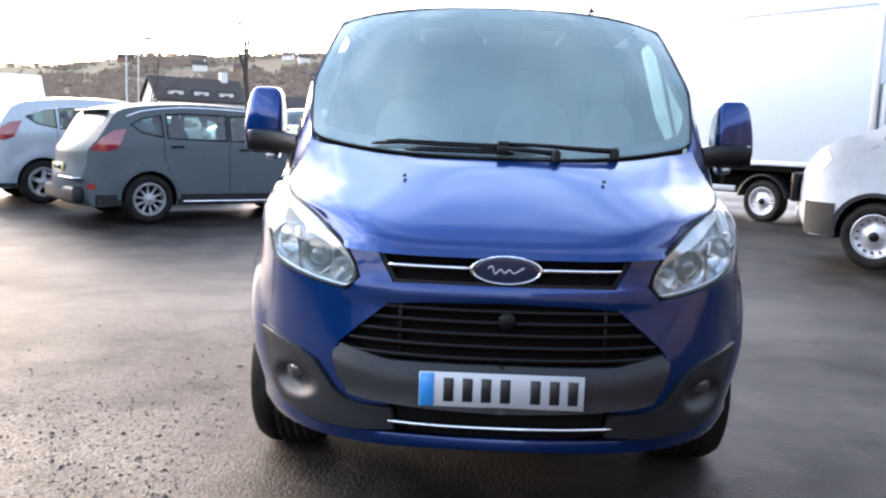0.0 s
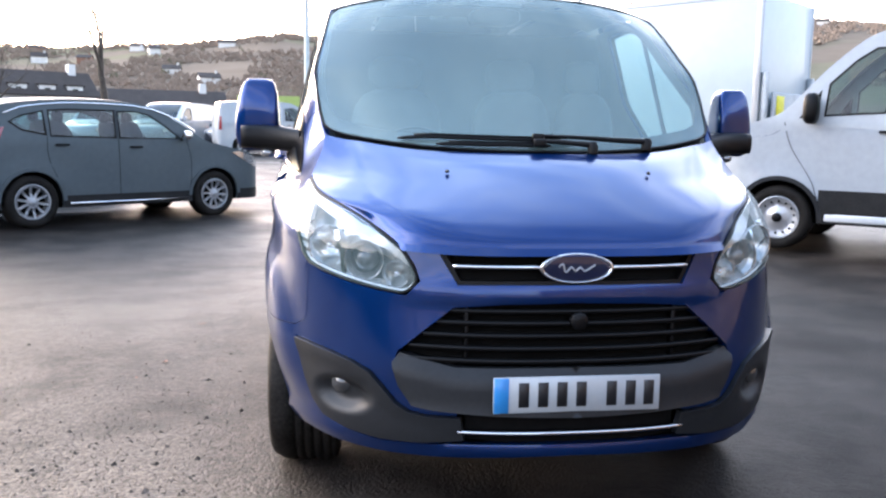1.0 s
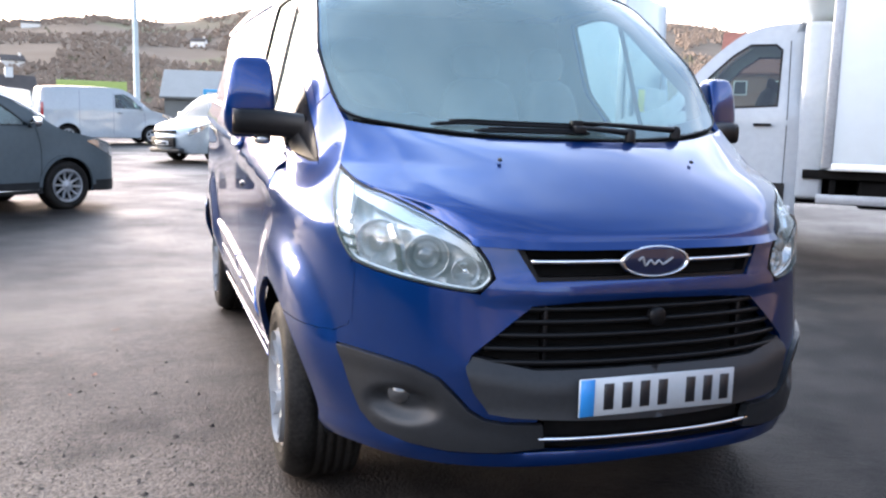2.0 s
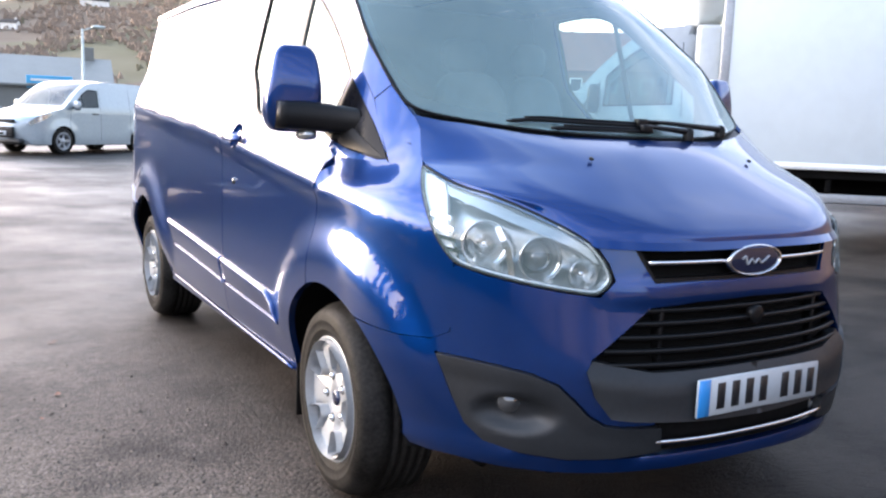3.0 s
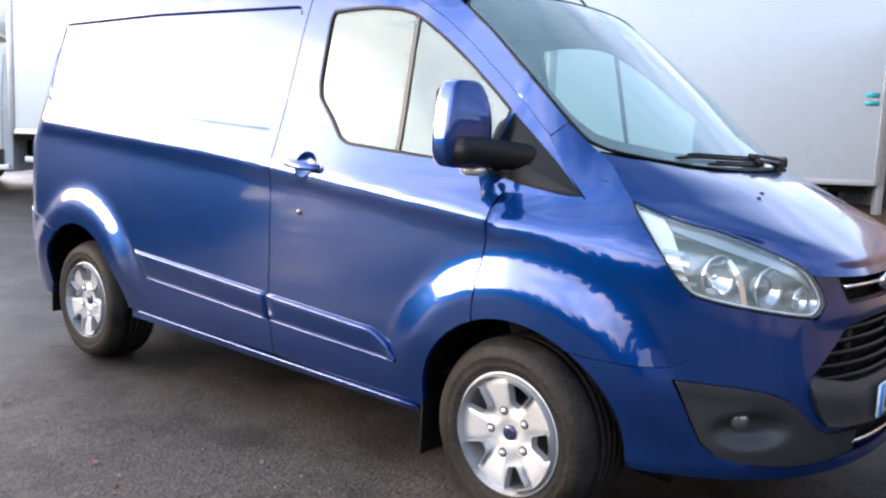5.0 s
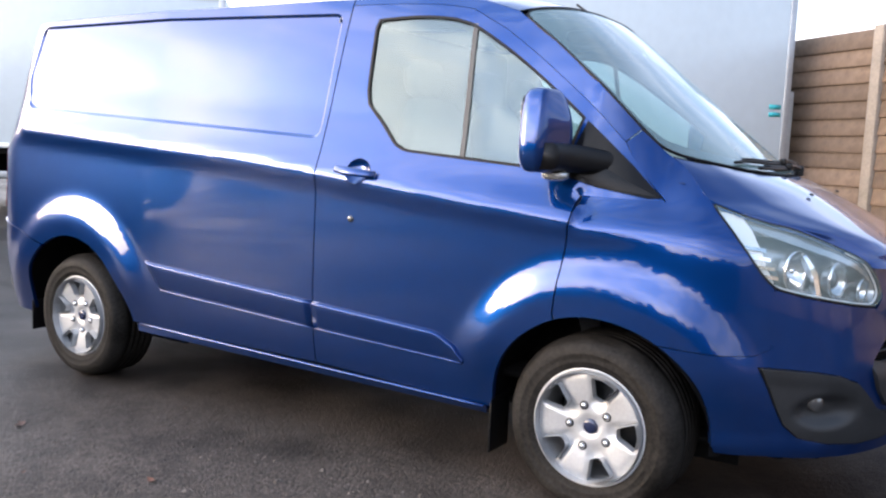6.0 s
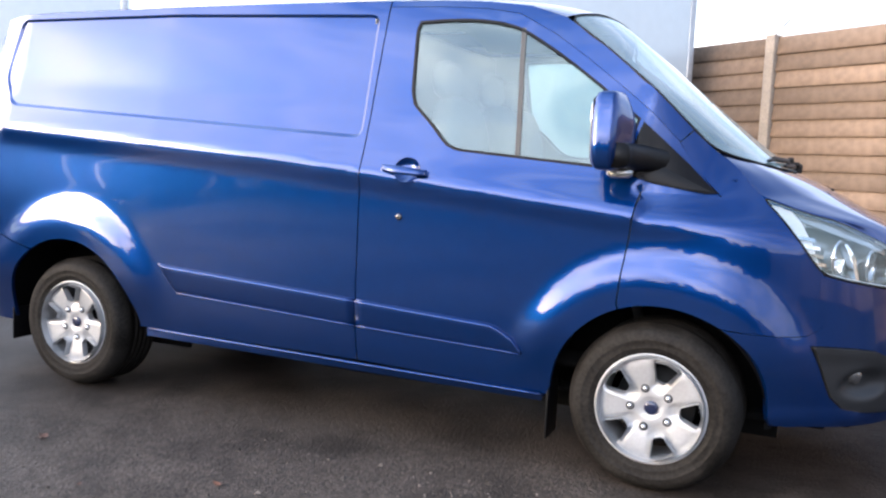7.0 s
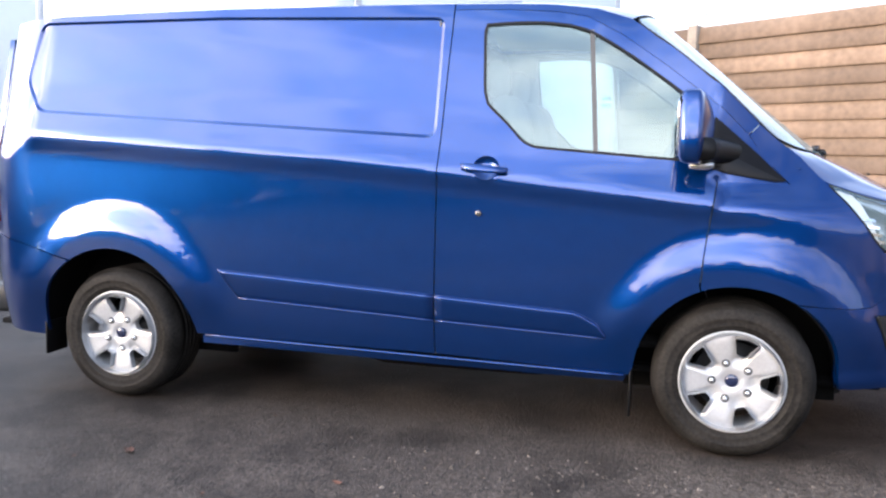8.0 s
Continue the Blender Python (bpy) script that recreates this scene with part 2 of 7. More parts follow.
def link_mesh(name, bm, mat, parent=None, label="", smooth=True, normals=True):
    """Links a bmesh as one mesh object under a thing or a part."""
    if normals:
        bmesh.ops.recalc_face_normals(bm, faces=bm.faces)
    me = bpy.data.meshes.new(name)
    bm.to_mesh(me)
    bm.free()
    for q in mat if isinstance(mat, (list, tuple)) else (mat,):
        me.materials.append(q)
    if smooth:
        me.shade_smooth()
    ob = new(name, me)
    if parent is not None:
        ob.parent = parent
    return tagged(ob, label)


def part(name, bm, mat, parent, label="", smooth=True, normals=True):
    return link_mesh(name, bm, mat, parent, label, smooth, normals)


def sharp(ob, degrees=35):
    ob.data.set_sharp_from_angle(angle=radians(degrees))
    return ob


def box_bm(x0, x1, y0, y1, z0, z1, bevel=0.0, segments=2, bm=None):
    """A box with rounded edges."""
    b = bmesh.new()
    bmesh.ops.create_cube(b, size=1)
    for v in b.verts:
        v.co = Vector(((x0 + x1) / 2 + v.co.x * (x1 - x0), (y0 + y1) / 2 + v.co.y * (y1 - y0), (z0 + z1) / 2 + v.co.z * (z1 - z0)))
    if bevel:
        bmesh.ops.bevel(b, geom=list(b.edges), offset=bevel, segments=segments, affect="EDGES", profile=0.5)
    if bm is None:
        return b
    return merge(bm, b)


def merge(bm, b, m=None):
    """Adds the bmesh b to bm, moved by m, and frees b."""
    if m is not None:
        bmesh.ops.transform(b, matrix=m, verts=b.verts)
    me = bpy.data.meshes.new("t")
    b.to_mesh(me)
    b.free()
    bm.from_mesh(me)
    bpy.data.meshes.remove(me)
    return bm


def lathe(profile, steps=48, axis="x"):
    """Turns a profile of (radius, along) about the axis. Open profile."""
    bm = bmesh.new()
    rings = []
    for k in range(steps):
        a = 2 * math.pi * k / steps
        row = []
        for r, d in profile:
            c, s = r * math.cos(a), r * math.sin(a)
            row.append(bm.verts.new({"x": (d, c, s), "y": (c, d, s), "z": (c, s, d)}[axis]))
        rings.append(row)
    for k in range(steps):
        p, q = rings[k], rings[(k + 1) % steps]
        for i in range(len(profile) - 1):
            bm.faces.new((p[i], q[i], q[i + 1], p[i + 1]))
    bmesh.ops.remove_doubles(bm, verts=bm.verts, dist=1e-5)
    return bm


def tube(points, radius, sides=8, cap=True):
    """A round bar along points; radius may be a list."""
    bm = bmesh.new()
    pts = [Vector(p) for p in points]
    rings = []
    up = Vector((0, 0, 1))
    for i, p in enumerate(pts):
        d = (pts[min(i + 1, len(pts) - 1)] - pts[max(i - 1, 0)]).normalized()
        a = d.cross(up if abs(d.z) < 0.95 else Vector((1, 0, 0))).normalized()
        b = d.cross(a)
        r = radius[i] if isinstance(radius, (list, tuple)) else radius
        rings.append([bm.verts.new(p + (a * math.cos(2 * math.pi * k / sides) + b * math.sin(2 * math.pi * k / sides)) * r) for k in range(sides)])
    for p, q in zip(rings, rings[1:]):
        for k in range(sides):
            bm.faces.new((p[k], p[(k + 1) % sides], q[(k + 1) % sides], q[k]))
    if cap:
        bm.faces.new(rings[0])
        bm.faces.new(rings[-1][::-1])
    return bm


def rounded(points, radius, steps=5):
    """A closed outline with its corners rounded."""
    out, n = [], len(points)
    for i in range(n):
        p, a, b = Vector(points[i]), Vector(points[i - 1]), Vector(points[(i + 1) % n])
        u, v = a - p, b - p
        r = min(radius, u.length * 0.45, v.length * 0.45)
        s, e = p + u.normalized() * r, p + v.normalized() * r
        for k in range(steps + 1):
            t = k / steps
            out.append(tuple((s * (1 - t) ** 2 + p * 2 * t * (1 - t) + e * t * t)))
    return out


def curve(points, step=0.04):
    """A smooth open line through points (Catmull-Rom), as tuples."""
    pts = [Vector(p) for p in points]
    out = []
    for i in range(len(pts) - 1):
        p0, p1, p2, p3 = pts[max(i - 1, 0)], pts[i], pts[i + 1], pts[min(i + 2, len(pts) - 1)]
        n = max(1, int((p2 - p1).length / step))
        for k in range(n):
            t = k / n
            out.append(tuple(0.5 * ((2 * p1) + (p2 - p0) * t + (2 * p0 - 5 * p1 + 4 * p2 - p3) * t * t + (3 * p1 - p0 - 3 * p2 + p3) * t ** 3)))
    return out + [tuple(pts[-1])]


def resample(loop, step):
    out = []
    for i in range(len(loop)):
        a, b = loop[i], loop[(i + 1) % len(loop)]
        d = math.dist(a, b)
        n = max(1, int(math.ceil(d / step)))
        out += [(a[0] + (b[0] - a[0]) * k / n, a[1] + (b[1] - a[1]) * k / n) for k in range(n) if d > 1e-6]
    return out


def inside_many(P, loop):
    P, L = np.asarray(P, float), np.asarray(loop, float)
    c = np.zeros(len(P), bool)
    for (xi, yi), (xj, yj) in zip(L, np.roll(L, 1, 0)):
        if yi == yj:
            continue
        c ^= ((yi > P[:, 1]) != (yj > P[:, 1])) & (P[:, 0] < (xj - xi) * (P[:, 1] - yi) / (yj - yi) + xi)
    return c


def near_loop(P, loop):
    """Distance of each point to the outline."""
    P, L = np.asarray(P, float), np.asarray(loop, float)
    best = np.full(len(P), 1e9)
    for a, b in zip(L, np.roll(L, -1, 0)):
        d = b - a
        q = max(float(d @ d), 1e-12)
        t = np.clip(((P - a) @ d) / q, 0, 1)
        best = np.minimum(best, np.linalg.norm(P - a - t[:, None] * d, axis=1))
    return best


def sheet(outline, surface, holes=(), step=0.04, rim=0.012, offset=0.0, back=False):
    """A panel cut out of a surface: outline and holes in its two parameters, surface(u, v, offset) in the world.
    Its edges are turned in by rim."""
    loops = [resample(list(q), step) for q in (outline, *holes)]
    P, E, base = [], [], 0
    for lp in loops:
        P += lp
        E += [(base + i, base + (i + 1) % len(lp)) for i in range(len(lp))]
        base += len(lp)
    lo, hi = np.min(loops[0], 0), np.max(loops[0], 0)
    G = np.array([(u, v) for u in np.arange(lo[0] + step / 2, hi[0], step) for v in np.arange(lo[1] + step / 2, hi[1], step)])
    if len(G):
        keep = inside_many(G, loops[0])
        for lp in loops[1:]:
            keep &= ~inside_many(G, lp)
        G = G[keep]
        for lp in loops:
            if len(G):
                G = G[near_loop(G, lp) > step * 0.45]
        P += [tuple(g) for g in G]
    V, ed, F, *_ = delaunay_2d_cdt([Vector(p) for p in P], E, [], 0, 1e-6)
    V = [tuple(v) for v in V]
    C = np.array([np.mean([V[i] for i in f], 0) for f in F])
    ok = inside_many(C, loops[0])
    for lp in loops[1:]:
        ok &= ~inside_many(C, lp)
    T = np.array([[V[i] for i in f[:3]] for f in F])
    A, B = T[:, 1] - T[:, 0], T[:, 2] - T[:, 0]
    ok &= np.abs(A[:, 0] * B[:, 1] - A[:, 1] * B[:, 0]) > 0.004 * step * step
    bm = bmesh.new()
    vs = [bm.verts.new(surface(u, v, offset)) for u, v in V]
    for f, k in zip(F, ok):
        if k:
            try:
                bm.faces.new([vs[i] for i in f])
            except ValueError:
                pass
    loose = [v for v in bm.verts if not v.link_faces]
    edges = [(e.verts[0], e.verts[1]) for e in bm.edges if len(e.link_faces) == 1]
    at = {v: V[i] for i, v in enumerate(vs)}
    if rim:
        top, low = {}, {}
        for e in edges:
            for v in e:
                if v not in top:
                    u, w = at[v]
                    top[v] = bm.verts.new(v.co)
                    low[v] = bm.verts.new(surface(u, w, offset - rim))
        for a, b in edges:
            bm.faces.new((top[a], top[b], low[b], low[a]))
    if loose:
        bmesh.ops.delete(bm, geom=loose, context="VERTS")
    return bm


def mirror_bm(bm):
    """Adds the mirror image across x = 0 and closes the middle."""
    seam = [f for f in bm.faces if all(abs(v.co.x) < 0.002 for v in f.verts)]
    bmesh.ops.delete(bm, geom=seam, context="FACES_ONLY")
    g = bmesh.ops.duplicate(bm, geom=list(bm.verts) + list(bm.edges) + list(bm.faces))
    bmesh.ops.reverse_faces(bm, faces=[f for f in g["geom"] if isinstance(f, bmesh.types.BMFace)])
    for v in g["geom"]:
        if isinstance(v, bmesh.types.BMVert):
            v.co.x = -v.co.x
    mid = [v for v in bm.verts if abs(v.co.x) < 0.002]
    bmesh.ops.remove_doubles(bm, verts=mid, dist=0.0025)
    return bm


def step01(x, a, b):
    t = min(1.0, max(0.0, (x - a) / (b - a)))
    return t * t * (3 - 2 * t)


def interp(x, xs, ys):
    return float(np.interp(x, xs, ys))


def glide(rows, k):
    """A smooth value between rows of numbers at the place k (Catmull-Rom)."""
    k = max(0.0, min(len(rows) - 1.0, k))
    i = min(int(k), len(rows) - 2)
    t = k - i
    p1, p2 = Vector(rows[i]), Vector(rows[i + 1])
    p0 = Vector(rows[i - 1]) if i else p1 * 2 - p2
    p3 = Vector(rows[i + 2]) if i + 2 < len(rows) else p2 * 2 - p1
    return 0.5 * ((2 * p1) + (p2 - p0) * t + (2 * p0 - 5 * p1 + 4 * p2 - p3) * t * t + (3 * p1 - p0 - 3 * p2 + p3) * t ** 3)


def soft_table(xs, ys, width):
    """A finely sampled table of a polyline, smoothed over width; returns a function."""
    g = np.arange(xs[0] - 3 * width, xs[-1] + 3 * width, width / 8)
    v = np.interp(g, xs, ys)
    lo, hi = (ys[1] - ys[0]) / (xs[1] - xs[0]), (ys[-1] - ys[-2]) / (xs[-1] - xs[-2])
    v = np.where(g < xs[0], ys[0] + lo * (g - xs[0]), v)
    v = np.where(g > xs[-1], ys[-1] + hi * (g - xs[-1]), v)
    ker = np.hanning(11)
    pad = np.concatenate([v[0] + (v[0] - v[1:6][::-1]), v, v[-1] + (v[-1] - v[-6:-1][::-1])])
    w = np.convolve(pad, ker / ker.sum(), "valid")
    return lambda x: float(np.interp(x, g, w))

# ---- blue panel van: x across, nose towards -y, front axle at y = 0 ----
NYE, NS, MID = 0.1, 1.5, -1.4
AXLE_R, HUB_Z = 2.933, 0.332
ARCH = ((0.0, 0.405), (AXLE_R, 0.437))


crease_z = soft_table([-0.6, 0.1, 1.68, 3.2, 3.9], [0.985, 1.053, 1.207, 1.30, 1.34], 0.3)
width_low = soft_table([0.2, 0.3, 0.4, 0.5, 0.62, 0.8, 1.0, 1.3], [0.885, 0.905, 0.934, 0.949, 0.957, 0.959, 0.960, 0.960], 0.12)
tumble = soft_table([-0.05, 0, 0.03, 0.1, 0.27, 0.4, 0.55, 0.64, 0.74, 0.80], [-0.006, 0, 0.009, 0.034, 0.086, 0.119, 0.157, 0.182, 0.214, 0.249], 0.04)
undercut = soft_table([-0.5, -0.065, -0.045, 0.0, 0.1], [0, 0, 0.002, 0.018, 0.018], 0.012)
taper_front = soft_table([0, 0.1, 0.4, 0.9, 1.2], [0.024, 0.021, 0.015, 0, 0], 0.2)


def width_side(y, z):
    zc = crease_z(y) - 0.13 * step01(y, 3.40, 3.60)
    h = z - zc
    keen = 1 - step01(y, 3.38, 3.43)
    if h > 0:
        w = width_low(zc) + undercut(0) * keen - tumble(h) + tumble(0)
        w -= taper_front(y) * step01(h, 0, 0.16) + 0.014 * step01(h, 0.25, 0.5) * step01(y, 0.62, 0.35)
    else:
        w = width_low(z) + undercut(h) * keen
    w += 0.012 * step01(z, 1.26, 0.84) * step01(y, 1.7, 2.9) * step01(z, 0.40, 0.62)
    return w - 0.018 * max(0.0, y - 2.4) - 0.30 * max(0.0, (y - 3.42) / 0.43) ** 2.6


width_nose = soft_table([0.2, 0.3, 0.4, 0.5, 0.62, 0.8, 1.0, 1.1, 1.2], [0.90, 0.928, 0.955, 0.966, 0.970, 0.97, 0.962, 0.958, 0.957], 0.12)
nose_y = soft_table([0.2, 0.3, 0.4, 0.5, 0.6, 0.75, 0.85, 0.917, 0.98, 1.0, 1.1, 1.163, 1.21, 1.3, 1.4],
                    [-0.93, -0.96, -0.975, -0.975, -0.97, -0.945, -0.93, -0.92, -0.91, -0.895, -0.72, -0.61, -0.5, -0.3, -0.3], 0.05)
nose_r1 = soft_table([-0.6, -0.37, -0.222, 0.1], [0.93, 0.915, 0.888, 0.905], 0.15)
nose_r2 = soft_table([-0.5, -0.25, -0.103, -0.046, 0.1], [0.70, 0.75, 0.800, 0.815, 0.845], 0.12)


def flare(y, z):
    d = 0.0
    for yc, r in ARCH:
        q = math.hypot(y - yc, z - HUB_Z)
        d += 0.030 * (1 - step01(q, r + 0.07, r + 0.235)) * step01(z, 0.36, 0.62)
    return d


def radius(s, z):
    """Plan radius of the nose about (0, NYE) for s below NYE."""
    a = (NYE - s) / NS * math.pi / 2
    side = width_side(NYE, z)
    f = step01(s, NYE, -0.3)
    w = side + (width_nose(z) - side) * f
    low = (abs(math.cos(a) / w) ** 2.5 + abs(math.sin(a) / (NYE - nose_y(z))) ** 2.5) ** -0.4
    if z > 1.02:
        r1 = nose_r1(s)
        up = r1 + (nose_r2(s) - r1) * (z - 1.16) / 0.24
        return low + (up - low) * step01(z, 1.02, 1.15)
    return low


def body(s, z, off=0.0):
    """A place on the right flank or the nose; s is y on the flank and runs round the corner to MID at the middle."""
    d = off + flare(s, z)
    if s >= NYE:
        return Vector((-(width_side(s, z) + d), s, z))
    a = (NYE - s) / NS * math.pi / 2
    r = radius(s, z) + d
    return Vector((-r * math.cos(a), NYE - r * math.sin(a), z))


def arc(k, a0, a1, grow=0.0, n=22):
    yc, r = ARCH[k]
    return [(yc + (r + grow) * math.cos(radians(a0 + (a1 - a0) * i / n)), HUB_Z + (r + grow) * math.sin(radians(a0 + (a1 - a0) * i / n))) for i in range(n + 1)]


def roof_edge(y):
    return interp(y, [-0.1, 0.1, 0.3, 0.468, 0.62, 0.8, 1.0, 1.4, 2.5, 3.5, 3.9], [1.405, 1.565, 1.725, 1.845, 1.895, 1.918, 1.925, 1.93, 1.93, 1.915, 1.89])


van = thing("panel_van", pose(0, 0, 0), "deep blue metallic panel van with silver alloys on wet tarmac", "van")


def both(name, bm, mat, label="", parent=None, smooth=True, angle=None):
    """The right-hand part and its mirror image on the left."""
    m = bm.copy()
    for v in m.verts:
        v.co.x = -v.co.x
    obs = [part(name, bm, mat, parent or van, label, smooth), part(name, m, mat, parent or van, label, smooth)]
    if angle:
        for o in obs:
            sharp(o, angle)
    return obs


G = 0.0025
# front wing
hl = [(-0.368, 1.163), (-0.48, 1.122), (-0.56, 1.099), (-0.62, 1.090), (-0.728, 1.054), (-0.83, 1.011), (-0.90, 0.972), (-0.945, 0.912), (-0.962, 0.865),
      (-0.925, 0.822), (-0.84, 0.831), (-0.745, 0.846), (-0.64, 0.865), (-0.548, 0.887), (-0.50, 0.945), (-0.455, 1.02), (-0.41, 1.095)]
hl = rounded(hl, 0.05, 4)
wing = [(0.092, 1.158), (0.11, 1.05), (0.118, 0.979), (0.135, 0.85), (0.144, 0.735)] + arc(0, 70, 122) + [
    (-0.30, 0.667), (-0.40, 0.661), (-0.50, 0.664), (-0.552, 0.69), (-0.552, 0.887), (-0.50, 0.95), (-0.458, 1.02), (-0.412, 1.097), (-0.371, 1.166),
    (-0.335, 1.215), (-0.30, 1.262), (-0.255, 1.295), (-0.19, 1.335), (-0.105, 1.396), (-0.048, 1.351), (-0.11, 1.262), (-0.22, 1.152), (-0.10, 1.154)]
both("front_wing", sheet(wing, body, step=0.03, rim=0.02), M_BLUE)

# windscreen pillar and roof rail above the door
pillar_out = [(-0.102, 1.400)] + [(y, roof_edge(y)) for y in (0.0, 0.1, 0.2, 0.3, 0.4, 0.468, 0.55, 0.62, 0.8, 1.0, 1.25)]
door_top = [(1.25, 1.902), (1.0, 1.898), (0.80, 1.886), (0.66, 1.862), (0.50, 1.775), (0.35, 1.670), (0.20, 1.555), (0.06, 1.445), (-0.044, 1.355)]
both("windscreen_pillar", sheet(pillar_out + door_top, body, step=0.03, rim=0.02), M_BLUE)

# front door with its window opening
win = curve([(1.10, 1.835), (0.95, 1.842), (0.80, 1.836), (0.66, 1.806), (0.50, 1.715), (0.35, 1.610), (0.20, 1.497), (0.125, 1.437)], 0.05) + [
    (0.15, 1.34), (0.20, 1.236), (0.5, 1.258), (0.70, 1.273)] + curve([(0.84, 1.284), (0.90, 1.305), (0.98, 1.385), (1.075, 1.475), (1.092, 1.53), (1.104, 1.70), (1.11, 1.80), (1.10, 1.835)], 0.03)[:-1]
tri = [(0.112, 1.425), (0.02, 1.355), (-0.09, 1.268), (-0.205, 1.163), (-0.15, 1.160), (0.05, 1.190), (0.192, 1.232), (0.14, 1.34)]
door = [(y, z - G) for y, z in door_top[::-1]] + [(1.252, 1.80), (1.262, 1.50), (1.266, 1.31), (1.274, 1.10), (1.280, 0.70), (1.280, 0.352), (0.42, 0.322), (0.405, 0.36)] + arc(0, 10, 69, 0.0, 14) + [
    (0.1505, 0.735), (0.141, 0.85), (0.124, 0.979), (0.116, 1.05), (0.098, 1.158), (-0.10, 1.151), (-0.212, 1.152), (-0.108, 1.266)]
cup_loop = [(1.055 + 0.056 * math.cos(2 * math.pi * k / 28), 1.198 + 0.050 * math.sin(2 * math.pi * k / 28)) for k in range(28)]
door_obs = both("front_door", sheet(door, body, holes=(win, tri, cup_loop), step=0.03, rim=0.025), M_BLUE)


def strip_top(s):
    return interp(s, [0.52, 0.56, 0.647, 1.28, 2.326, 2.36], [0.492, 0.545, 0.591, 0.629, 0.690, 0.694])


def strip_low(s):
    return interp(s, [0.52, 1.285, 2.25, 2.36], [0.478, 0.508, 0.556, 0.69])


def strip_bm(ys, sg):
    """The raised rubbing strip between two stations: a rounded upper edge, then a face that runs out downwards."""
    bm, cols = bmesh.new(), []
    for y in ys:
        t, k = strip_top(y), strip_low(y)
        h = max(0.004, t - k)
        edge = min(0.011, 0.45 * h)
        col = []
        for z, d in [(t, -0.006), (t, 0.001), (t - 0.25 * edge, 0.008), (t - 0.5 * edge, 0.0135), (t - 0.75 * edge, 0.0165), (t - edge, 0.0175)] + [(t - edge - (h - edge) * f, 0.0175 * (1 - f) ** 0.85) for f in (0.2, 0.4, 0.6, 0.8, 1.0)] + [(k, -0.006)]:
            p = body(y, z, 0.001 + d * min(1.0, h / 0.05))
            col.append(bm.verts.new((p.x * sg, p.y, p.z)))
        cols.append(col)
    for p, q in zip(cols, cols[1:]):
        for i in range(len(p) - 1):
            bm.faces.new((p[i], p[i + 1], q[i + 1], q[i]))
    bm.faces.new(cols[0])
    bm.faces.new(cols[-1][::-1])
    return bm


def shrink(loop, d):
    """The outline moved inwards by d along its own normals."""
    pts = [Vector(p) for p in loop]
    n = len(pts)
    turn = 1 if sum(pts[i].x * pts[(i + 1) % n].y - pts[(i + 1) % n].x * pts[i].y for i in range(n)) > 0 else -1
    out = []
    for i, p in enumerate(pts):
        u, v = (p - pts[i - 1]).normalized(), (pts[(i + 1) % n] - p).normalized()
        m = Vector((-u.y, u.x)) + Vector((-v.y, v.x))
        m = m.normalized() if m.length > 1e-6 else Vector((-u.y, u.x))
        out.append(tuple(p + m * (turn * d / max(0.6, m.dot(Vector((-u.y, u.x)))))))
    return out


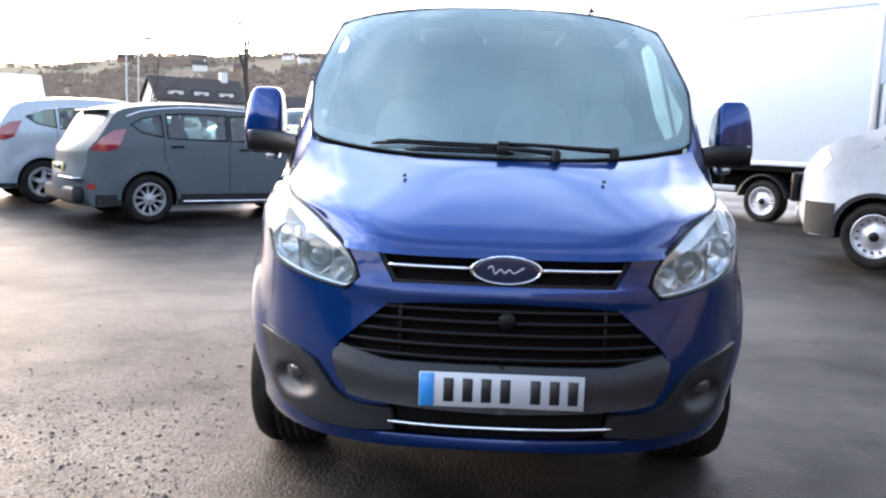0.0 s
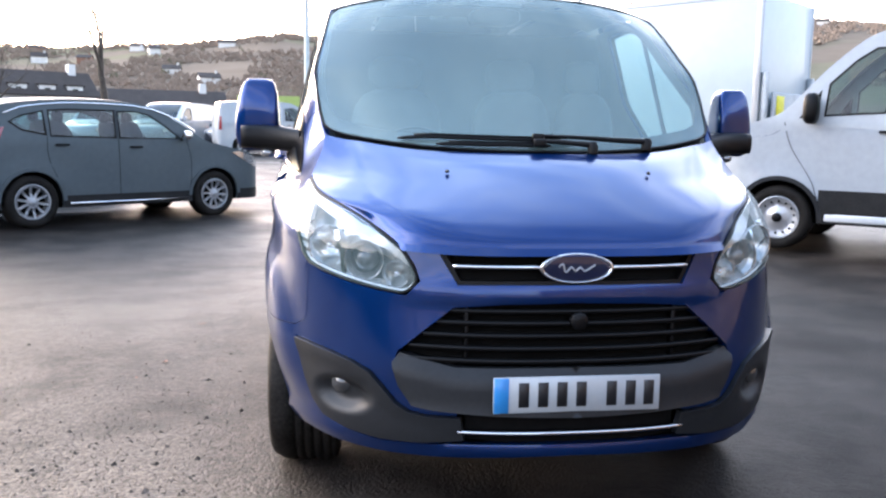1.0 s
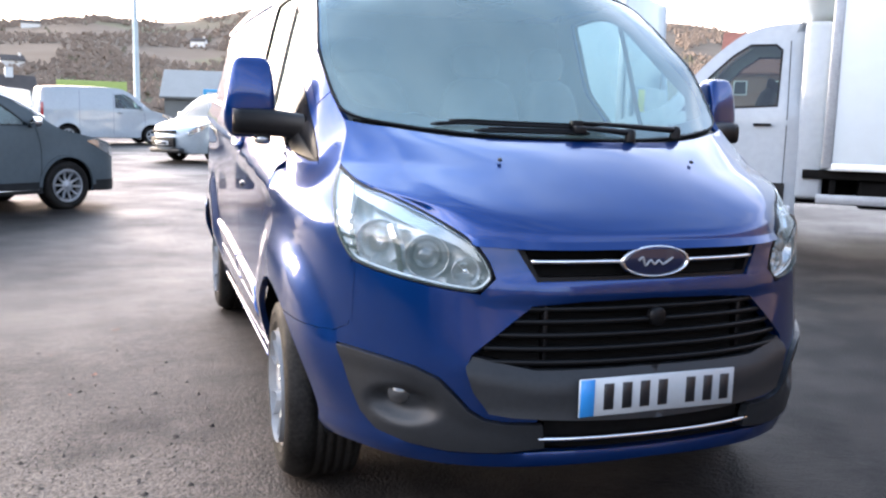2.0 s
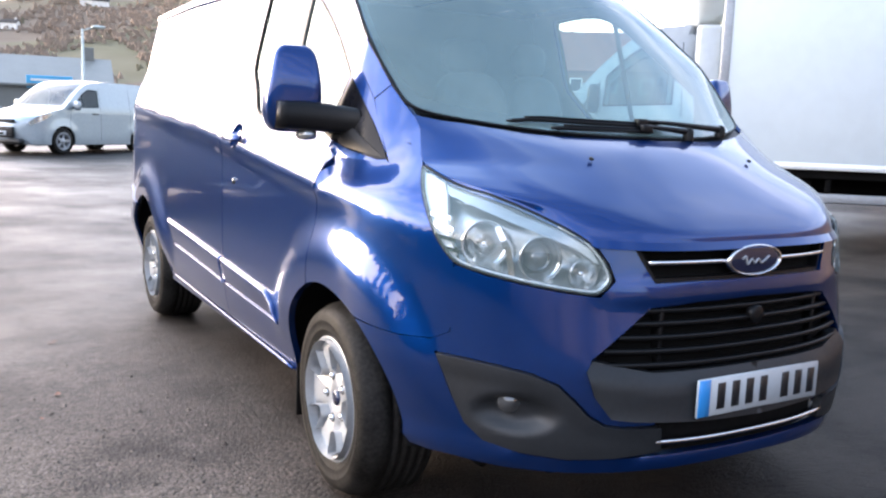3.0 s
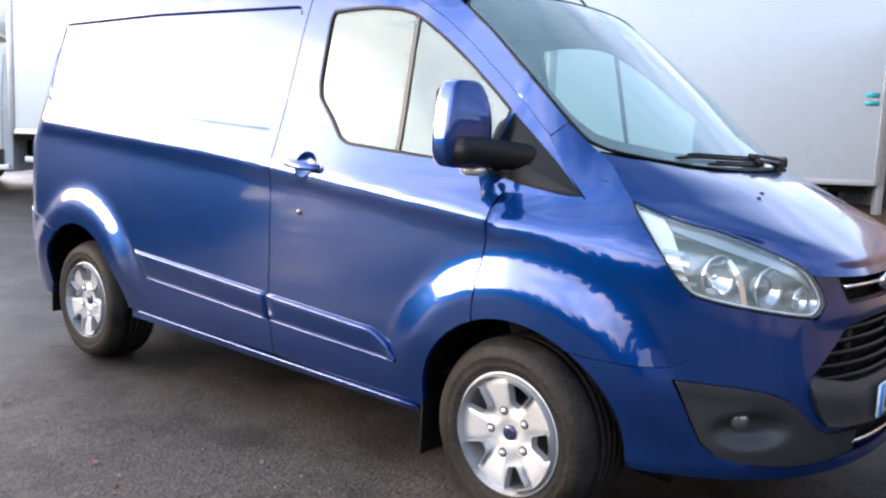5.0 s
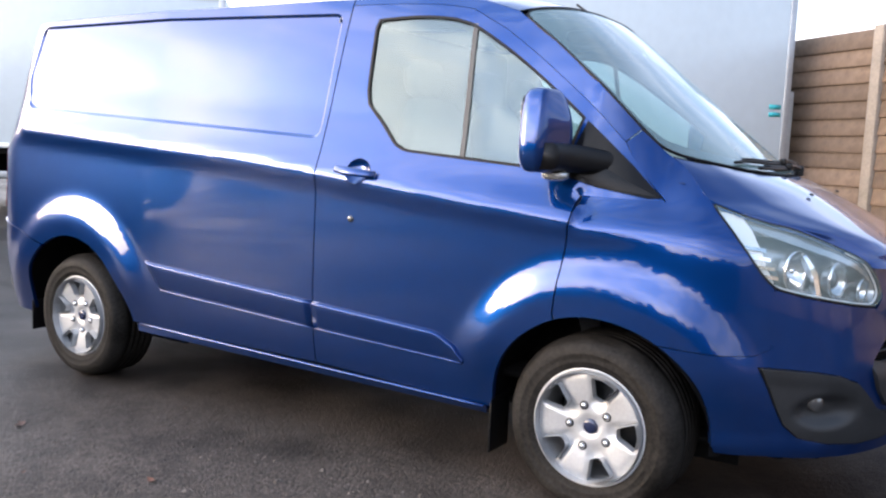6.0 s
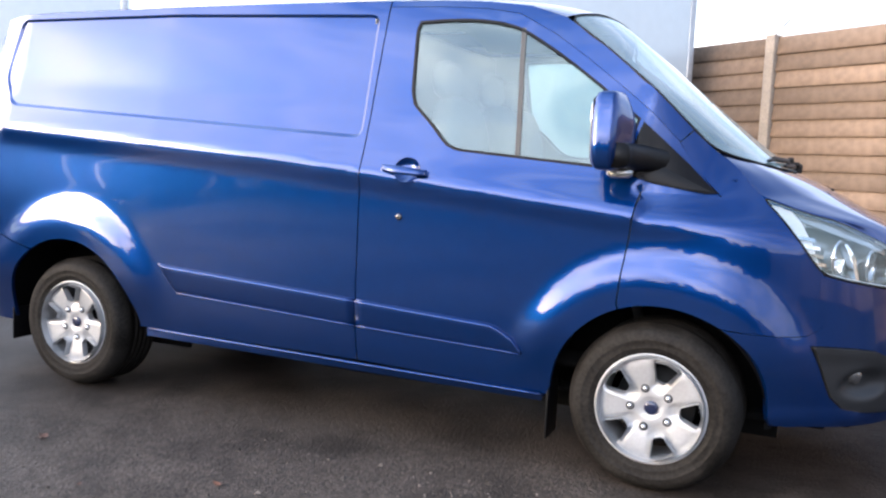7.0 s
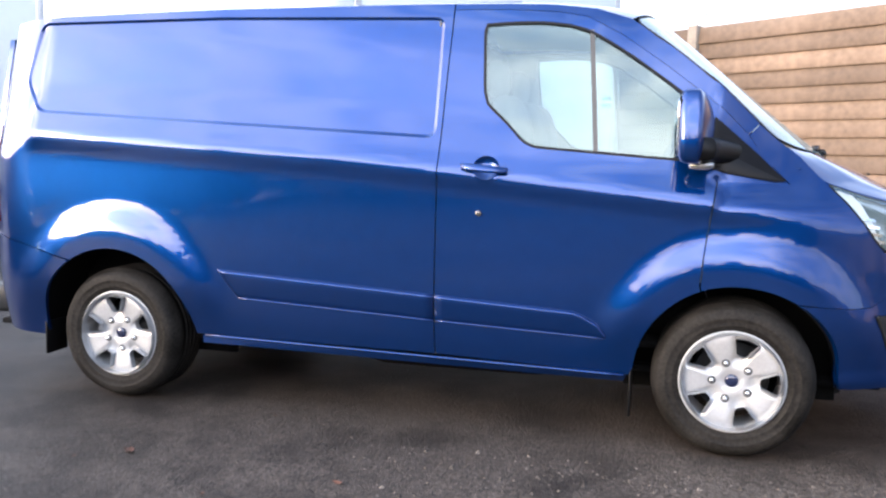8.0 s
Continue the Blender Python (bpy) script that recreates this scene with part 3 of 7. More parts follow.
glass_loop = shrink(win, 0.007)
for side, dr in zip((1, -1), door_obs):
    def flank(s, z, off, sg=side):
        p = body(s, z, off)
        p.x *= sg
        return p
    part("window_gasket", sheet(win, flank, holes=(shrink(win, 0.011),), step=0.03, rim=0.02, offset=0.001), M_GASKET, dr, "black rubber window surround")
    part("window_pane", sheet(glass_loop, flank, step=0.05, rim=0, offset=-0.008), M_SIDEGLASS, dr, "reflective side window glass")
    part("window_divider", sheet([(0.646, 1.80), (0.626, 1.80), (0.583, 1.262), (0.603, 1.262)], flank, step=0.05, rim=0.015, offset=0.0), M_DIVIDER, dr, "slim dark grey window divider")
    part("corner_trim", sheet(tri, flank, step=0.03, rim=0.02, offset=0.004), M_GLOSS, dr, "gloss black mirror corner trim")

    def sail(s, z, off, sg=side):
        lo = interp(s, [-0.20, 0.05, 0.20], [1.163, 1.190, 1.235])
        hi = interp(s, [-0.20, 0.0, 0.17], [1.175, 1.255, 1.318])
        t = (z - lo) / max(0.005, hi - lo)
        p = body(s, z, off + 0.005 + 0.007 * max(0.0, math.sin(math.pi * min(1.0, max(0.0, t)))) ** 0.6 * step01(s, -0.2, 0.05))
        p.x *= sg
        return p
    part("mirror_sail", sheet([(-0.185, 1.166), (-0.07, 1.178), (0.05, 1.194), (0.185, 1.236), (0.165, 1.30), (0.08, 1.282), (0.0, 1.248), (-0.09, 1.208)], sail, step=0.014, rim=0.02), M_BLACK, dr, "black plastic foot of the mirror arm")

    # handle: a dished cup and a grip across it
    cup = bmesh.new()
    cyl = [(1.055 + 0.058 * math.cos(2 * math.pi * k / 28), 1.198 + 0.052 * math.sin(2 * math.pi * k / 28)) for k in range(28)]
    rings = []
    for f, dep in ((1.0, 0.0015), (0.9, -0.004), (0.65, -0.016), (0.3, -0.021), (0.02, -0.022)):
        rings.append([cup.verts.new(flank(1.055 + (y - 1.055) * f, 1.198 + (z - 1.198) * f, dep + 0.002)) for y, z in cyl])
    for p, q in zip(rings, rings[1:]):
        for k in range(28):
            cup.faces.new((p[k], p[(k + 1) % 28], q[(k + 1) % 28], q[k]))
    part("handle_cup", cup, M_BLUE, dr, "dished blue handle recess")
    grip = bmesh.new()
    prof = []
    for k in range(17):
        t = k / 16
        y = 1.165 - 0.205 * t
        prof.append((y, 1.204 - 0.017 * t, 0.012 + 0.030 * math.sin(math.pi * min(1, max(0, t))) ** 0.5, 0.0135 + 0.004 * math.sin(math.pi * t)))
    rings = []
    for y, z, o, h in prof:
        rings.append([grip.verts.new(flank(y, z + h * math.sin(2 * math.pi * k / 10), o + 0.008 * math.cos(2 * math.pi * k / 10))) for k in range(10)])
    for p, q in zip(rings, rings[1:]):
        for k in range(10):
            grip.faces.new((p[k], p[(k + 1) % 10], q[(k + 1) % 10], q[k]))
    grip.faces.new(rings[0])
    grip.faces.new(rings[-1])
    part("door_handle", grip, M_BLUE, dr, "body-coloured pull handle")
    if side == 1:
        lock = lathe([(0.0, 0.010), (0.007, 0.011), (0.012, 0.009), (0.0135, 0.004), (0.015, 0.0)], 20, "x")
        for v in lock.verts:
            v.co = Vector((-v.co.x, v.co.y, v.co.z)) + flank(1.085, 0.999, 0.0)
        part("door_lock", lock, M_FOG, dr, "round chrome door lock")

    # raised strip on the door
    ys = [0.522, 0.528, 0.535, 0.545, 0.56, 0.58, 0.605, 0.63, 0.66] + list(np.linspace(0.70, 1.277, 16))
    part("side_moulding", strip_bm(ys, side), M_BLUE, dr, "raised blue rubbing strip")
    part("moulding_lip", tube([flank(y, strip_low(y), 0.0015) for y in np.linspace(0.53, 1.277, 16)], 0.0048, 6), M_BLUE, dr, "thin lip under the rubbing strip")

# cargo side
rec = rounded([(1.292, 1.868), (1.292, 1.322), (3.37, 1.432), (3.50, 1.59), (3.44, 1.89), (2.4, 1.893)], 0.05, 5)
cargo = [(1.256, roof_edge(1.256)), (1.2575, 1.80), (1.2675, 1.50), (1.2715, 1.31), (1.2795, 1.10), (1.2855, 0.70), (1.2855, 0.352), (2.47, 0.362)] + arc(1, 176, 58, 0.0, 26) + [
    (3.25, 0.722), (3.40, 0.757), (3.60, 0.80), (3.795, 0.828), (3.80, 1.3), (3.80, 1.75), (3.78, 1.87), (3.70, 1.905)] + [(y, roof_edge(y)) for y in (3.55, 3.0, 2.4, 1.8)]
lamp_rear = [(3.66, 0.87), (3.79, 0.875), (3.79, 1.36), (3.72, 1.37), (3.675, 1.2)]
cargo_obs = both("cargo_side", sheet(cargo, body, holes=(rec,), step=0.034, rim=0.018), M_BLUE)
for side, cg in zip((1, -1), cargo_obs):
    def flank(s, z, off, sg=side):
        p = body(s, z, off)
        p.x *= sg
        return p

    def sloped(s, z, off, sg=side):
        p = body(s, z, off - 0.011 * min(1.0, float(near_loop([(s, z)], rec)[0]) / 0.014))
        p.x *= sg
        return p
    rp = part("recessed_panel", sheet(shrink(rec, 0.0135), flank, step=0.04, rim=0, offset=-0.011), M_BLUE, cg, "recessed blue blank side panel")
    part("panel_border", sheet(rec, sloped, holes=(shrink(rec, 0.014),), step=0.03, rim=0), M_BLUE, rp, "sloping edge of the recessed panel")
    ys = list(np.linspace(1.286, 2.24, 24)) + [2.26, 2.28, 2.30, 2.32, 2.34, 2.355]
    part("side_moulding", strip_bm(ys, side), M_BLUE, cg, "raised blue rubbing strip")
    part("moulding_lip", tube([flank(y, strip_low(y), 0.0015) for y in np.linspace(1.286, 2.25, 20)], 0.0048, 6), M_BLUE, cg, "thin lip under the rubbing strip")
    part("tail_lamp", sheet(lamp_rear, flank, step=0.03, rim=0.02, offset=0.006), M_RED, cg, "tall red tail lamp")
    # sill
    sill = sheet([(0.43, 0.319), (2.465, 0.356), (2.462, 0.318), (0.445, 0.283)], lambda s, z, o, sg=side: Vector((-sg * (0.918 + o - 0.9 * max(0, 0.318 - z)), s, z)), step=0.03, rim=0.03)
    part("sill", sill, M_BLUE, cg, "blue sill")
    part("sill_lip", tube([(-side * 0.921, y, 0.3185 + 0.0182 * (y - 0.44)) for y in np.linspace(0.44, 2.45, 24)], 0.0065, 8), M_BLUE, cg, "rounded upper edge of the sill")

# rear bumper, doors and roof
rb = arc(1, 57, -2, 0.0, 12) + [(3.40, 0.29), (3.70, 0.30), (3.83, 0.33), (3.83, 0.6), (3.795, 0.825), (3.60, 0.797), (3.40, 0.754), (3.255, 0.719)]
both("rear_bumper_corner", sheet(rb, body, step=0.035, rim=0.02, offset=0.006), M_BLUE)


def rear(x, z, off=0.0):
    return Vector((x, 3.825 + 0.05 * (1 - (x / 0.7) ** 2) - 0.07 * max(0, z - 1.3) ** 1.5 + off, z))


for sg in (-1, 1):
    rd = [(sg * 0.006, 0.50), (sg * 0.69, 0.50), (sg * 0.69, 1.30), (sg * 0.58, 1.84), (sg * 0.006, 1.90)]
    hole = [(sg * 0.10, 1.32), (sg * 0.60, 1.32), (sg * 0.54, 1.72), (sg * 0.10, 1.74)]
    d = part("rear_door", sheet(rd, rear, holes=(rounded(hole, 0.06),), step=0.06, rim=0.03), M_BLUE, van, "blue rear door")
    part("window_pane", sheet(rounded(hole, 0.06), rear, step=0.1, rim=0, offset=-0.005), M_DARKGLASS, d, "tinted rear window")
part("rear_bumper", box_bm(-0.70, 0.70, 3.78, 3.96, 0.34, 0.50, 0.03), M_TRIM, van, "dark grey rear bumper step")


def crown(edge, mid, power, n=20, y_power=2.2):
    """A surface of cross arches: each from the mirrored edge point over its middle point to the edge point."""
    bm = bmesh.new()
    rows = []
    for (ex, ey, ez), (my, mz) in zip(edge, mid):
        row = []
        for k in range(-n, n + 1):
            v = k / n
            v = math.sin(v * math.pi / 2) * 0.6 + v * 0.4
            a = abs(v)
            row.append(bm.verts.new((ex * v, my + (ey - my) * a ** y_power, mz + (ez - mz) * a ** power)))
        rows.append(row)
    for p, q in zip(rows, rows[1:]):
        for i in range(2 * n):
            bm.faces.new((p[i], p[i + 1], q[i + 1], q[i]))
    return bm


def edge_pts(pts, grow=0.0):
    return [(abs(body(s, z, grow).x), body(s, z, grow).y, z + 0.001) for s, z in pts]


roof_y = [0.468, 0.55, 0.62, 0.72, 0.85, 1.0, 1.4, 1.9, 2.4, 2.9, 3.3, 3.55, 3.78]
roof_mid = [(0.375, 1.918), (0.48, 1.942), (0.57, 1.955), (0.69, 1.967), (0.84, 1.976), (1.0, 1.981), (1.4, 1.987), (1.9, 1.99), (2.4, 1.988), (2.9, 1.982), (3.3, 1.972), (3.58, 1.958), (3.84, 1.905)]
part("roof", crown(edge_pts([(y, roof_edge(y)) for y in roof_y]), roof_mid, 3.2), M_BLUE, van, "blue roof")
for x in (-0.45, 0.45):
    part("roof_rib", tube([(x, 1.0, 1.972), (x, 2.0, 1.981), (x, 3.3, 1.963)], 0.012, 8), M_BLUE, van)

# windscreen: an outer pane with a black border behind it
scr_edge = [(-0.22, 1.318), (-0.16, 1.357), (-0.102, 1.402)] + [(y, roof_edge(y)) for y in (0.0, 0.1, 0.2, 0.3, 0.4, 0.464)]
scr_mid = [(-0.445, 1.252), (-0.385, 1.297), (-0.32, 1.347), (-0.2, 1.443), (-0.075, 1.548), (0.05, 1.655), (0.18, 1.765), (0.305, 1.867), (0.372, 1.916)]


def screen_pt(u, v):
    """u from -1 to 1 across, v from 0 at the base to 1 at the roof."""
    k = v * (len(scr_edge) - 1)
    e, m = glide(SCR, k), glide(scr_mid, k)
    a = abs(u)
    return Vector((e.x * u, m[0] + (e.y - m[0]) * a ** 2.3, m[1] + (e.z - m[1]) * a ** 2.5))


SCR = edge_pts(scr_edge)


def screen(u, v, off=0.0):
    p = screen_pt(u, v)
    return p + Vector((0, -0.64, 0.77)) * off


scr_out = rounded([(-1, 0.0), (1, 0.0), (1, 1), (-1, 1)], 0.12, 6)
scr_in = [(-0.945, 0.30), (-0.91, 0.20), (-0.84, 0.165), (-0.6, 0.14), (0, 0.115), (0.6, 0.14), (0.84, 0.165), (0.91, 0.20), (0.945, 0.30), (0.955, 0.92), (0.92, 0.965), (0.5, 0.978), (0.16, 0.972), (0.13, 0.955), (0.125, 0.872),
          (-0.125, 0.872), (-0.13, 0.955), (-0.16, 0.972), (-0.5, 0.978), (-0.92, 0.965), (-0.955, 0.92)]
scr_glass = rounded([(-0.987, 0.016), (0.987, 0.016), (0.987, 0.993), (-0.987, 0.993)], 0.11, 6)
part("windscreen", sheet(scr_out, screen, step=0.05, rim=0.0), M_SCREEN, van, "large windscreen reflecting pale sky")
part("windscreen_gasket", sheet(scr_out, screen, holes=(scr_glass,), step=0.03, rim=0.008, offset=0.003), M_GASKET, van, "black rubber windscreen surround")
part("windscreen_border", sheet(scr_out, screen, holes=(scr_in,), step=0.04, rim=0.0, offset=-0.006), M_BLACK, van, "black printed windscreen border")
part("scuttle_panel", sheet([(-0.93, -0.05), (0.93, -0.05), (0.95, 0.03), (-0.95, 0.03)], lambda u, v, o: screen(u, max(v, 0)) + Vector((0, -0.64 * -0.02 + min(v, 0) * 1.0, min(v, 0) * 0.5 - 0.012 + o)), step=0.04, rim=0.02), M_BLACK, van, "black plastic scuttle under the wipers")

# bonnet: edge along the lamps, then up to the screen corner
bon_edge = [(-0.905, 0.976), (-0.83, 1.015), (-0.728, 1.058), (-0.66, 1.081), (-0.594, 1.098), (-0.50, 1.121), (-0.43, 1.143), (-0.368, 1.168), (-0.332, 1.215), (-0.297, 1.262), (-0.245, 1.303)]
bon_mid = [(-0.918, 0.972), (-0.910, 0.993), (-0.884, 1.015), (-0.848, 1.041), (-0.80, 1.071), (-0.745, 1.103), (-0.69, 1.134), (-0.635, 1.164), (-0.58, 1.193), (-0.525, 1.220), (-0.462, 1.248)]


BON = edge_pts(bon_edge, 0.0)


def bonnet_pt(u, v):
    k = v * (len(BON) - 1)
    e, m = glide(BON, k), glide(bon_mid, k)
    my, mz = m
    a = abs(u)
    q = 4.0 - 1.4 * v
    z = mz + (e.z - mz) * a ** (2.8 + 0.8 * v)
    d = a - (0.70 + 0.13 * v)
    z += 0.005 * math.exp(-(d / (0.20 if d < 0 else 0.055)) ** 2) * step01(v, 0.0, 0.25)
    return Vector((e.x * u, my + (e.y - my) * a ** q, z))


part("bonnet", sheet([(-1, 0.0), (-0.5, 0.0), (0, 0.0), (0.5, 0.0), (1, 0.0), (1, 1), (-1, 1)], lambda u, v, o: bonnet_pt(u, v) + Vector((0, 0.3, 0.95)) * o + (Vector((0, 0.5 * o, 0)) if v < 0.01 else Vector()), step=0.024, rim=0.022),
     M_BLUE, van, "smooth sloping blue bonnet with two washer jets")
for sg in (-1, 1):
    j = lathe([(0.0, 0.006), (0.006, 0.0055), (0.009, 0.003), (0.010, 0.0), (0.010, -0.006)], 14, "z")
    q = box_bm(-0.005, 0.005, -0.013, 0.003, -0.002, 0.006, 0.002)
    merge(j, q)
    bmesh.ops.transform(j, matrix=Matrix.Translation((sg * 0.352, -0.583, 1.1905)) @ pose(0, 0, 0, 26, 0, 0) @ Matrix.Scale(0.7, 4), verts=j.verts)
    part("washer_jet", j, M_BLACK, van, "small black washer jet")

# headlamps
hl_in = shrink(hl, 0.007)
for side in (1, -1):
    def flank(s, z, off, sg=side):
        p = body(s, z, off)
        p.x *= sg
        return p
    lamp = part("headlamp", sheet(hl, flank, holes=(hl_in,), step=0.02, rim=0.06, offset=0.002), M_GASKET, van, "swept-back clear headlamp with chrome reflectors")
    part("lens", sheet(shrink(hl, 0.005), flank, step=0.03, rim=0.02, offset=0.006), M_LENS, lamp, "clear plastic lens")

    def bowl(s, z, off, sg=side):
        dd = float(near_loop([(s, z)], hl)[0])
        p = body(s, z, off - 0.012 - 0.075 * step01(dd, 0.0, 0.05))
        p.x *= sg
        return p
    part("housing", sheet(hl, bowl, step=0.016, rim=0.0), M_LAMPIN, lamp, "silver lamp housing")
    part("pale_border", sheet(hl, lambda s, z, o, sg=side: flank(s, z, o - 0.02 * min(1.0, float(near_loop([(s, z)], hl)[0]) / 0.02), sg), holes=(shrink(hl, 0.011),), step=0.012, rim=0.0, offset=-0.003), M_WHITEIN, lamp, "pale moulded border inside the lens")
    # upper light strip
    sweep = [(-0.47, 1.125), (-0.594, 1.085), (-0.728, 1.033), (-0.83, 0.992), (-0.90, 0.95), (-0.925, 0.905), (-0.86, 0.95), (-0.75, 0.992), (-0.62, 1.035), (-0.50, 1.075)]
    part("light_strip", sheet(sweep, flank, step=0.02, rim=0.02, offset=-0.018), M_LAMPIN, lamp, "grey upper light strip")
    wedge = [(-0.40, 1.13), (-0.47, 1.12), (-0.50, 1.07), (-0.53, 0.96), (-0.555, 0.905), (-0.52, 0.92), (-0.46, 1.02)]
    part("side_reflector", sheet(wedge, flank, step=0.02, rim=0.02, offset=-0.014), M_WHITEIN, lamp, "pale side reflector")
    for k in range(4):
        z0 = 0.925 + 0.03 * k
        part("reflector_rib", sheet([(-0.50 + 0.012 * k, z0), (-0.565 + 0.012 * k, z0 - 0.010), (-0.565 + 0.012 * k, z0 + 0.002), (-0.50 + 0.012 * k, z0 + 0.012)], flank, step=0.02, rim=0.02, offset=-0.006), M_CHROME, lamp)
    for s0, z0, r0, kind in ((-0.615, 0.945, 0.066, 0), (-0.765, 0.915, 0.062, 1), (-0.875, 0.878, 0.040, 2)):
        c = flank(s0, z0, -0.055)
        n = (flank(s0, z0, 0.0) - c).normalized()
        n = (n * 0.6 + Vector((0, -0.8, 0))).normalized()
        cup = lathe([(r0, 0.038), (r0 * 1.04, 0.040), (r0 * 1.04, 0.03), (r0 * 0.95, 0.026), (r0 * 0.8, 0.006), (r0 * 0.5, -0.014), (0.0, -0.022)], 28, "z")
        q = n.to_track_quat("Z", "Y").to_matrix().to_4x4()
        bmesh.ops.transform(cup, matrix=Matrix.Translation(c) @ q, verts=cup.verts)
        part("reflector", cup, M_REFLECT, lamp, "round chrome reflector")
        if kind == 1:
            eye = lathe([(0.0, 0.036), (r0 * 0.3, 0.032), (r0 * 0.5, 0.022), (r0 * 0.58, 0.008), (r0 * 0.62, 0.008), (r0 * 0.64, -0.004)], 24, "z")
            bmesh.ops.transform(eye, matrix=Matrix.Translation(c) @ q, verts=eye.verts)
            part("projector", eye, material("projector_glass_" + str(side), (0.10, 0.11, 0.12), 0.06, 0.3, coat=1, noise_scale=8, vary=0.05), lamp, "grey projector lens")
        else:
            bulb = lathe([(0.0, 0.030), (0.009, 0.026), (0.012, 0.012), (0.012, -0.015)], 14, "z")
            bmesh.ops.transform(bulb, matrix=Matrix.Translation(c) @ q, verts=bulb.verts)
            part("bulb", bulb, M_CHROME, lamp)
    fin = [(-0.665, 1.0), (-0.70, 0.94), (-0.715, 0.85), (-0.70, 0.85), (-0.685, 0.93), (-0.652, 0.995)]
    part("divider", sheet(fin, flank, step=0.02, rim=0.03, offset=-0.02), M_CHROME, lamp, "curved chrome divider")

# painted nose round the grilles
trim = [(-0.522, 0.626), (-0.60, 0.622), (-0.69, 0.614), (-0.77, 0.600), (-0.832, 0.574), (-0.875, 0.530), (-0.912, 0.487), (-0.95, 0.463), (-1.0, 0.455), (-1.092, 0.456), (-1.10, 0.385), (-0.98, 0.366), (-0.86, 0.360),
        (-0.75, 0.368), (-0.655, 0.390), (-0.605, 0.435), (-0.572, 0.505), (-0.548, 0.565)]
nose = [(MID, 0.861), (-1.2, 0.861), (-1.07, 0.858), (-1.035, 0.915), (-1.005, 0.967), (-0.908, 0.970), (-0.948, 0.912), (-0.966, 0.865), (-0.927, 0.819), (-0.84, 0.828), (-0.745, 0.843), (-0.64, 0.862), (-0.5545, 0.884),
        (-0.5545, 0.69), (-0.50, 0.6615), (-0.40, 0.6585), (-0.30, 0.6645)] + arc(0, 123.5, 178, 0.0, 14) + [(-0.42, 0.315), (-0.48, 0.312), (-0.56, 0.316), (-0.70, 0.312), (-0.86, 0.315), (-1.02, 0.322), (-1.2, 0.332), (MID, 0.338),
        (MID, 0.372), (-1.2, 0.372), (-1.10, 0.370)] + [(s, z - 0.003) for s, z in trim[11:15]] + [(-0.601, 0.434), (-0.567, 0.505), (-0.542, 0.565), (-0.512, 0.629), (-0.60, 0.625), (-0.69, 0.617), (-0.77, 0.603), (-0.835, 0.577), (-0.879, 0.533), (-0.915, 0.491), (-0.952, 0.467),
        (-1.0, 0.459), (-1.08, 0.461), (-1.08, 0.478), (-1.02, 0.482), (-0.965, 0.49), (-0.925, 0.545), (-0.903, 0.615), (-0.912, 0.648), (-0.98, 0.715), (-1.06, 0.79), (-1.2, 0.803), (MID, 0.808)]


def nose_map(s, z, off=0.0):
    """The nose with a brow over the lower grille."""
    if s < MID:
        p = nose_map(2 * MID - s, z, off)
        return Vector((-p.x, p.y, p.z))
    d = 0.010 * math.exp(-((z - 0.835) / 0.022) ** 2) * step01(-s, 0.85, 1.05)
    d += 0.012 * math.exp(-((z - 0.345) / 0.02) ** 2)
    return body(s, z, off + d)


low_mid = nose.index((MID, 0.338))


def whole(half):
    """A half outline from middle to middle, closed by its mirror image."""
    return half + [(2 * MID - s, z) for s, z in half[-2:0:-1]]


part("front_bumper", sheet(whole(nose[:low_mid + 1]), nose_map, holes=(whole(nose[low_mid + 1:]),), step=0.028, rim=0.03), M_BLUE, van, "painted blue nose and bumper")


def dished(s, z, off=0.0):
    q = math.hypot((s + 0.735) / 1.5, (z - 0.482) / 0.75)
    ridge = 0.012 * step01(z - interp(s, [-1.1, -0.91, -0.83, -0.69, -0.52], [0.456, 0.487, 0.574, 0.614, 0.626]), -0.06, -0.005)
    return body(s, z, off + 0.008 + ridge * 0.6 - 0.035 * (1 - step01(q, 0.03, 0.082)))


for side in (1, -1):
    def dish_side(s, z, off, sg=side):
        p = dished(s, z, off)
        p.x *= sg
        return p
    tr = part("bumper_corner_trim", sheet(trim, dish_side, step=0.014, rim=0.025), M_TRIM, van, "dark grey plastic bumper corner with a fog lamp")
    c = dish_side(-0.718, 0.508, 0.006)
    f = lathe([(0.0, 0.016), (0.016, 0.013), (0.027, 0.004), (0.033, 0.004), (0.035, -0.02)], 24, "z")
    bmesh.ops.transform(f, matrix=Matrix.Translation(c) @ (Vector((-side * 0.45, -0.9, 0)).to_track_quat("Z", "Y").to_matrix().to_4x4()), verts=f.verts)
    part("fog_lamp", f, M_FOG, tr, "small round dark-glass fog lamp")

for side in (1, -1):
    def over_joint(s, z, off, sg=side):
        p = body(s, z, off)
        p.x *= sg
        return p
    part("bumper_joint", sheet([(-0.540, 0.705), (-0.566, 0.700), (-0.566, 0.874), (-0.540, 0.878)], over_joint, step=0.009, rim=0.0, offset=0.0012), M_BLUE, van, "filled blue panel joint")

# grilles
def back_plate(loop, off, mat, name, label):
    return part(name, mirror_bm(sheet(loop, body, step=0.04, rim=0.0, offset=off)), mat, van, label)


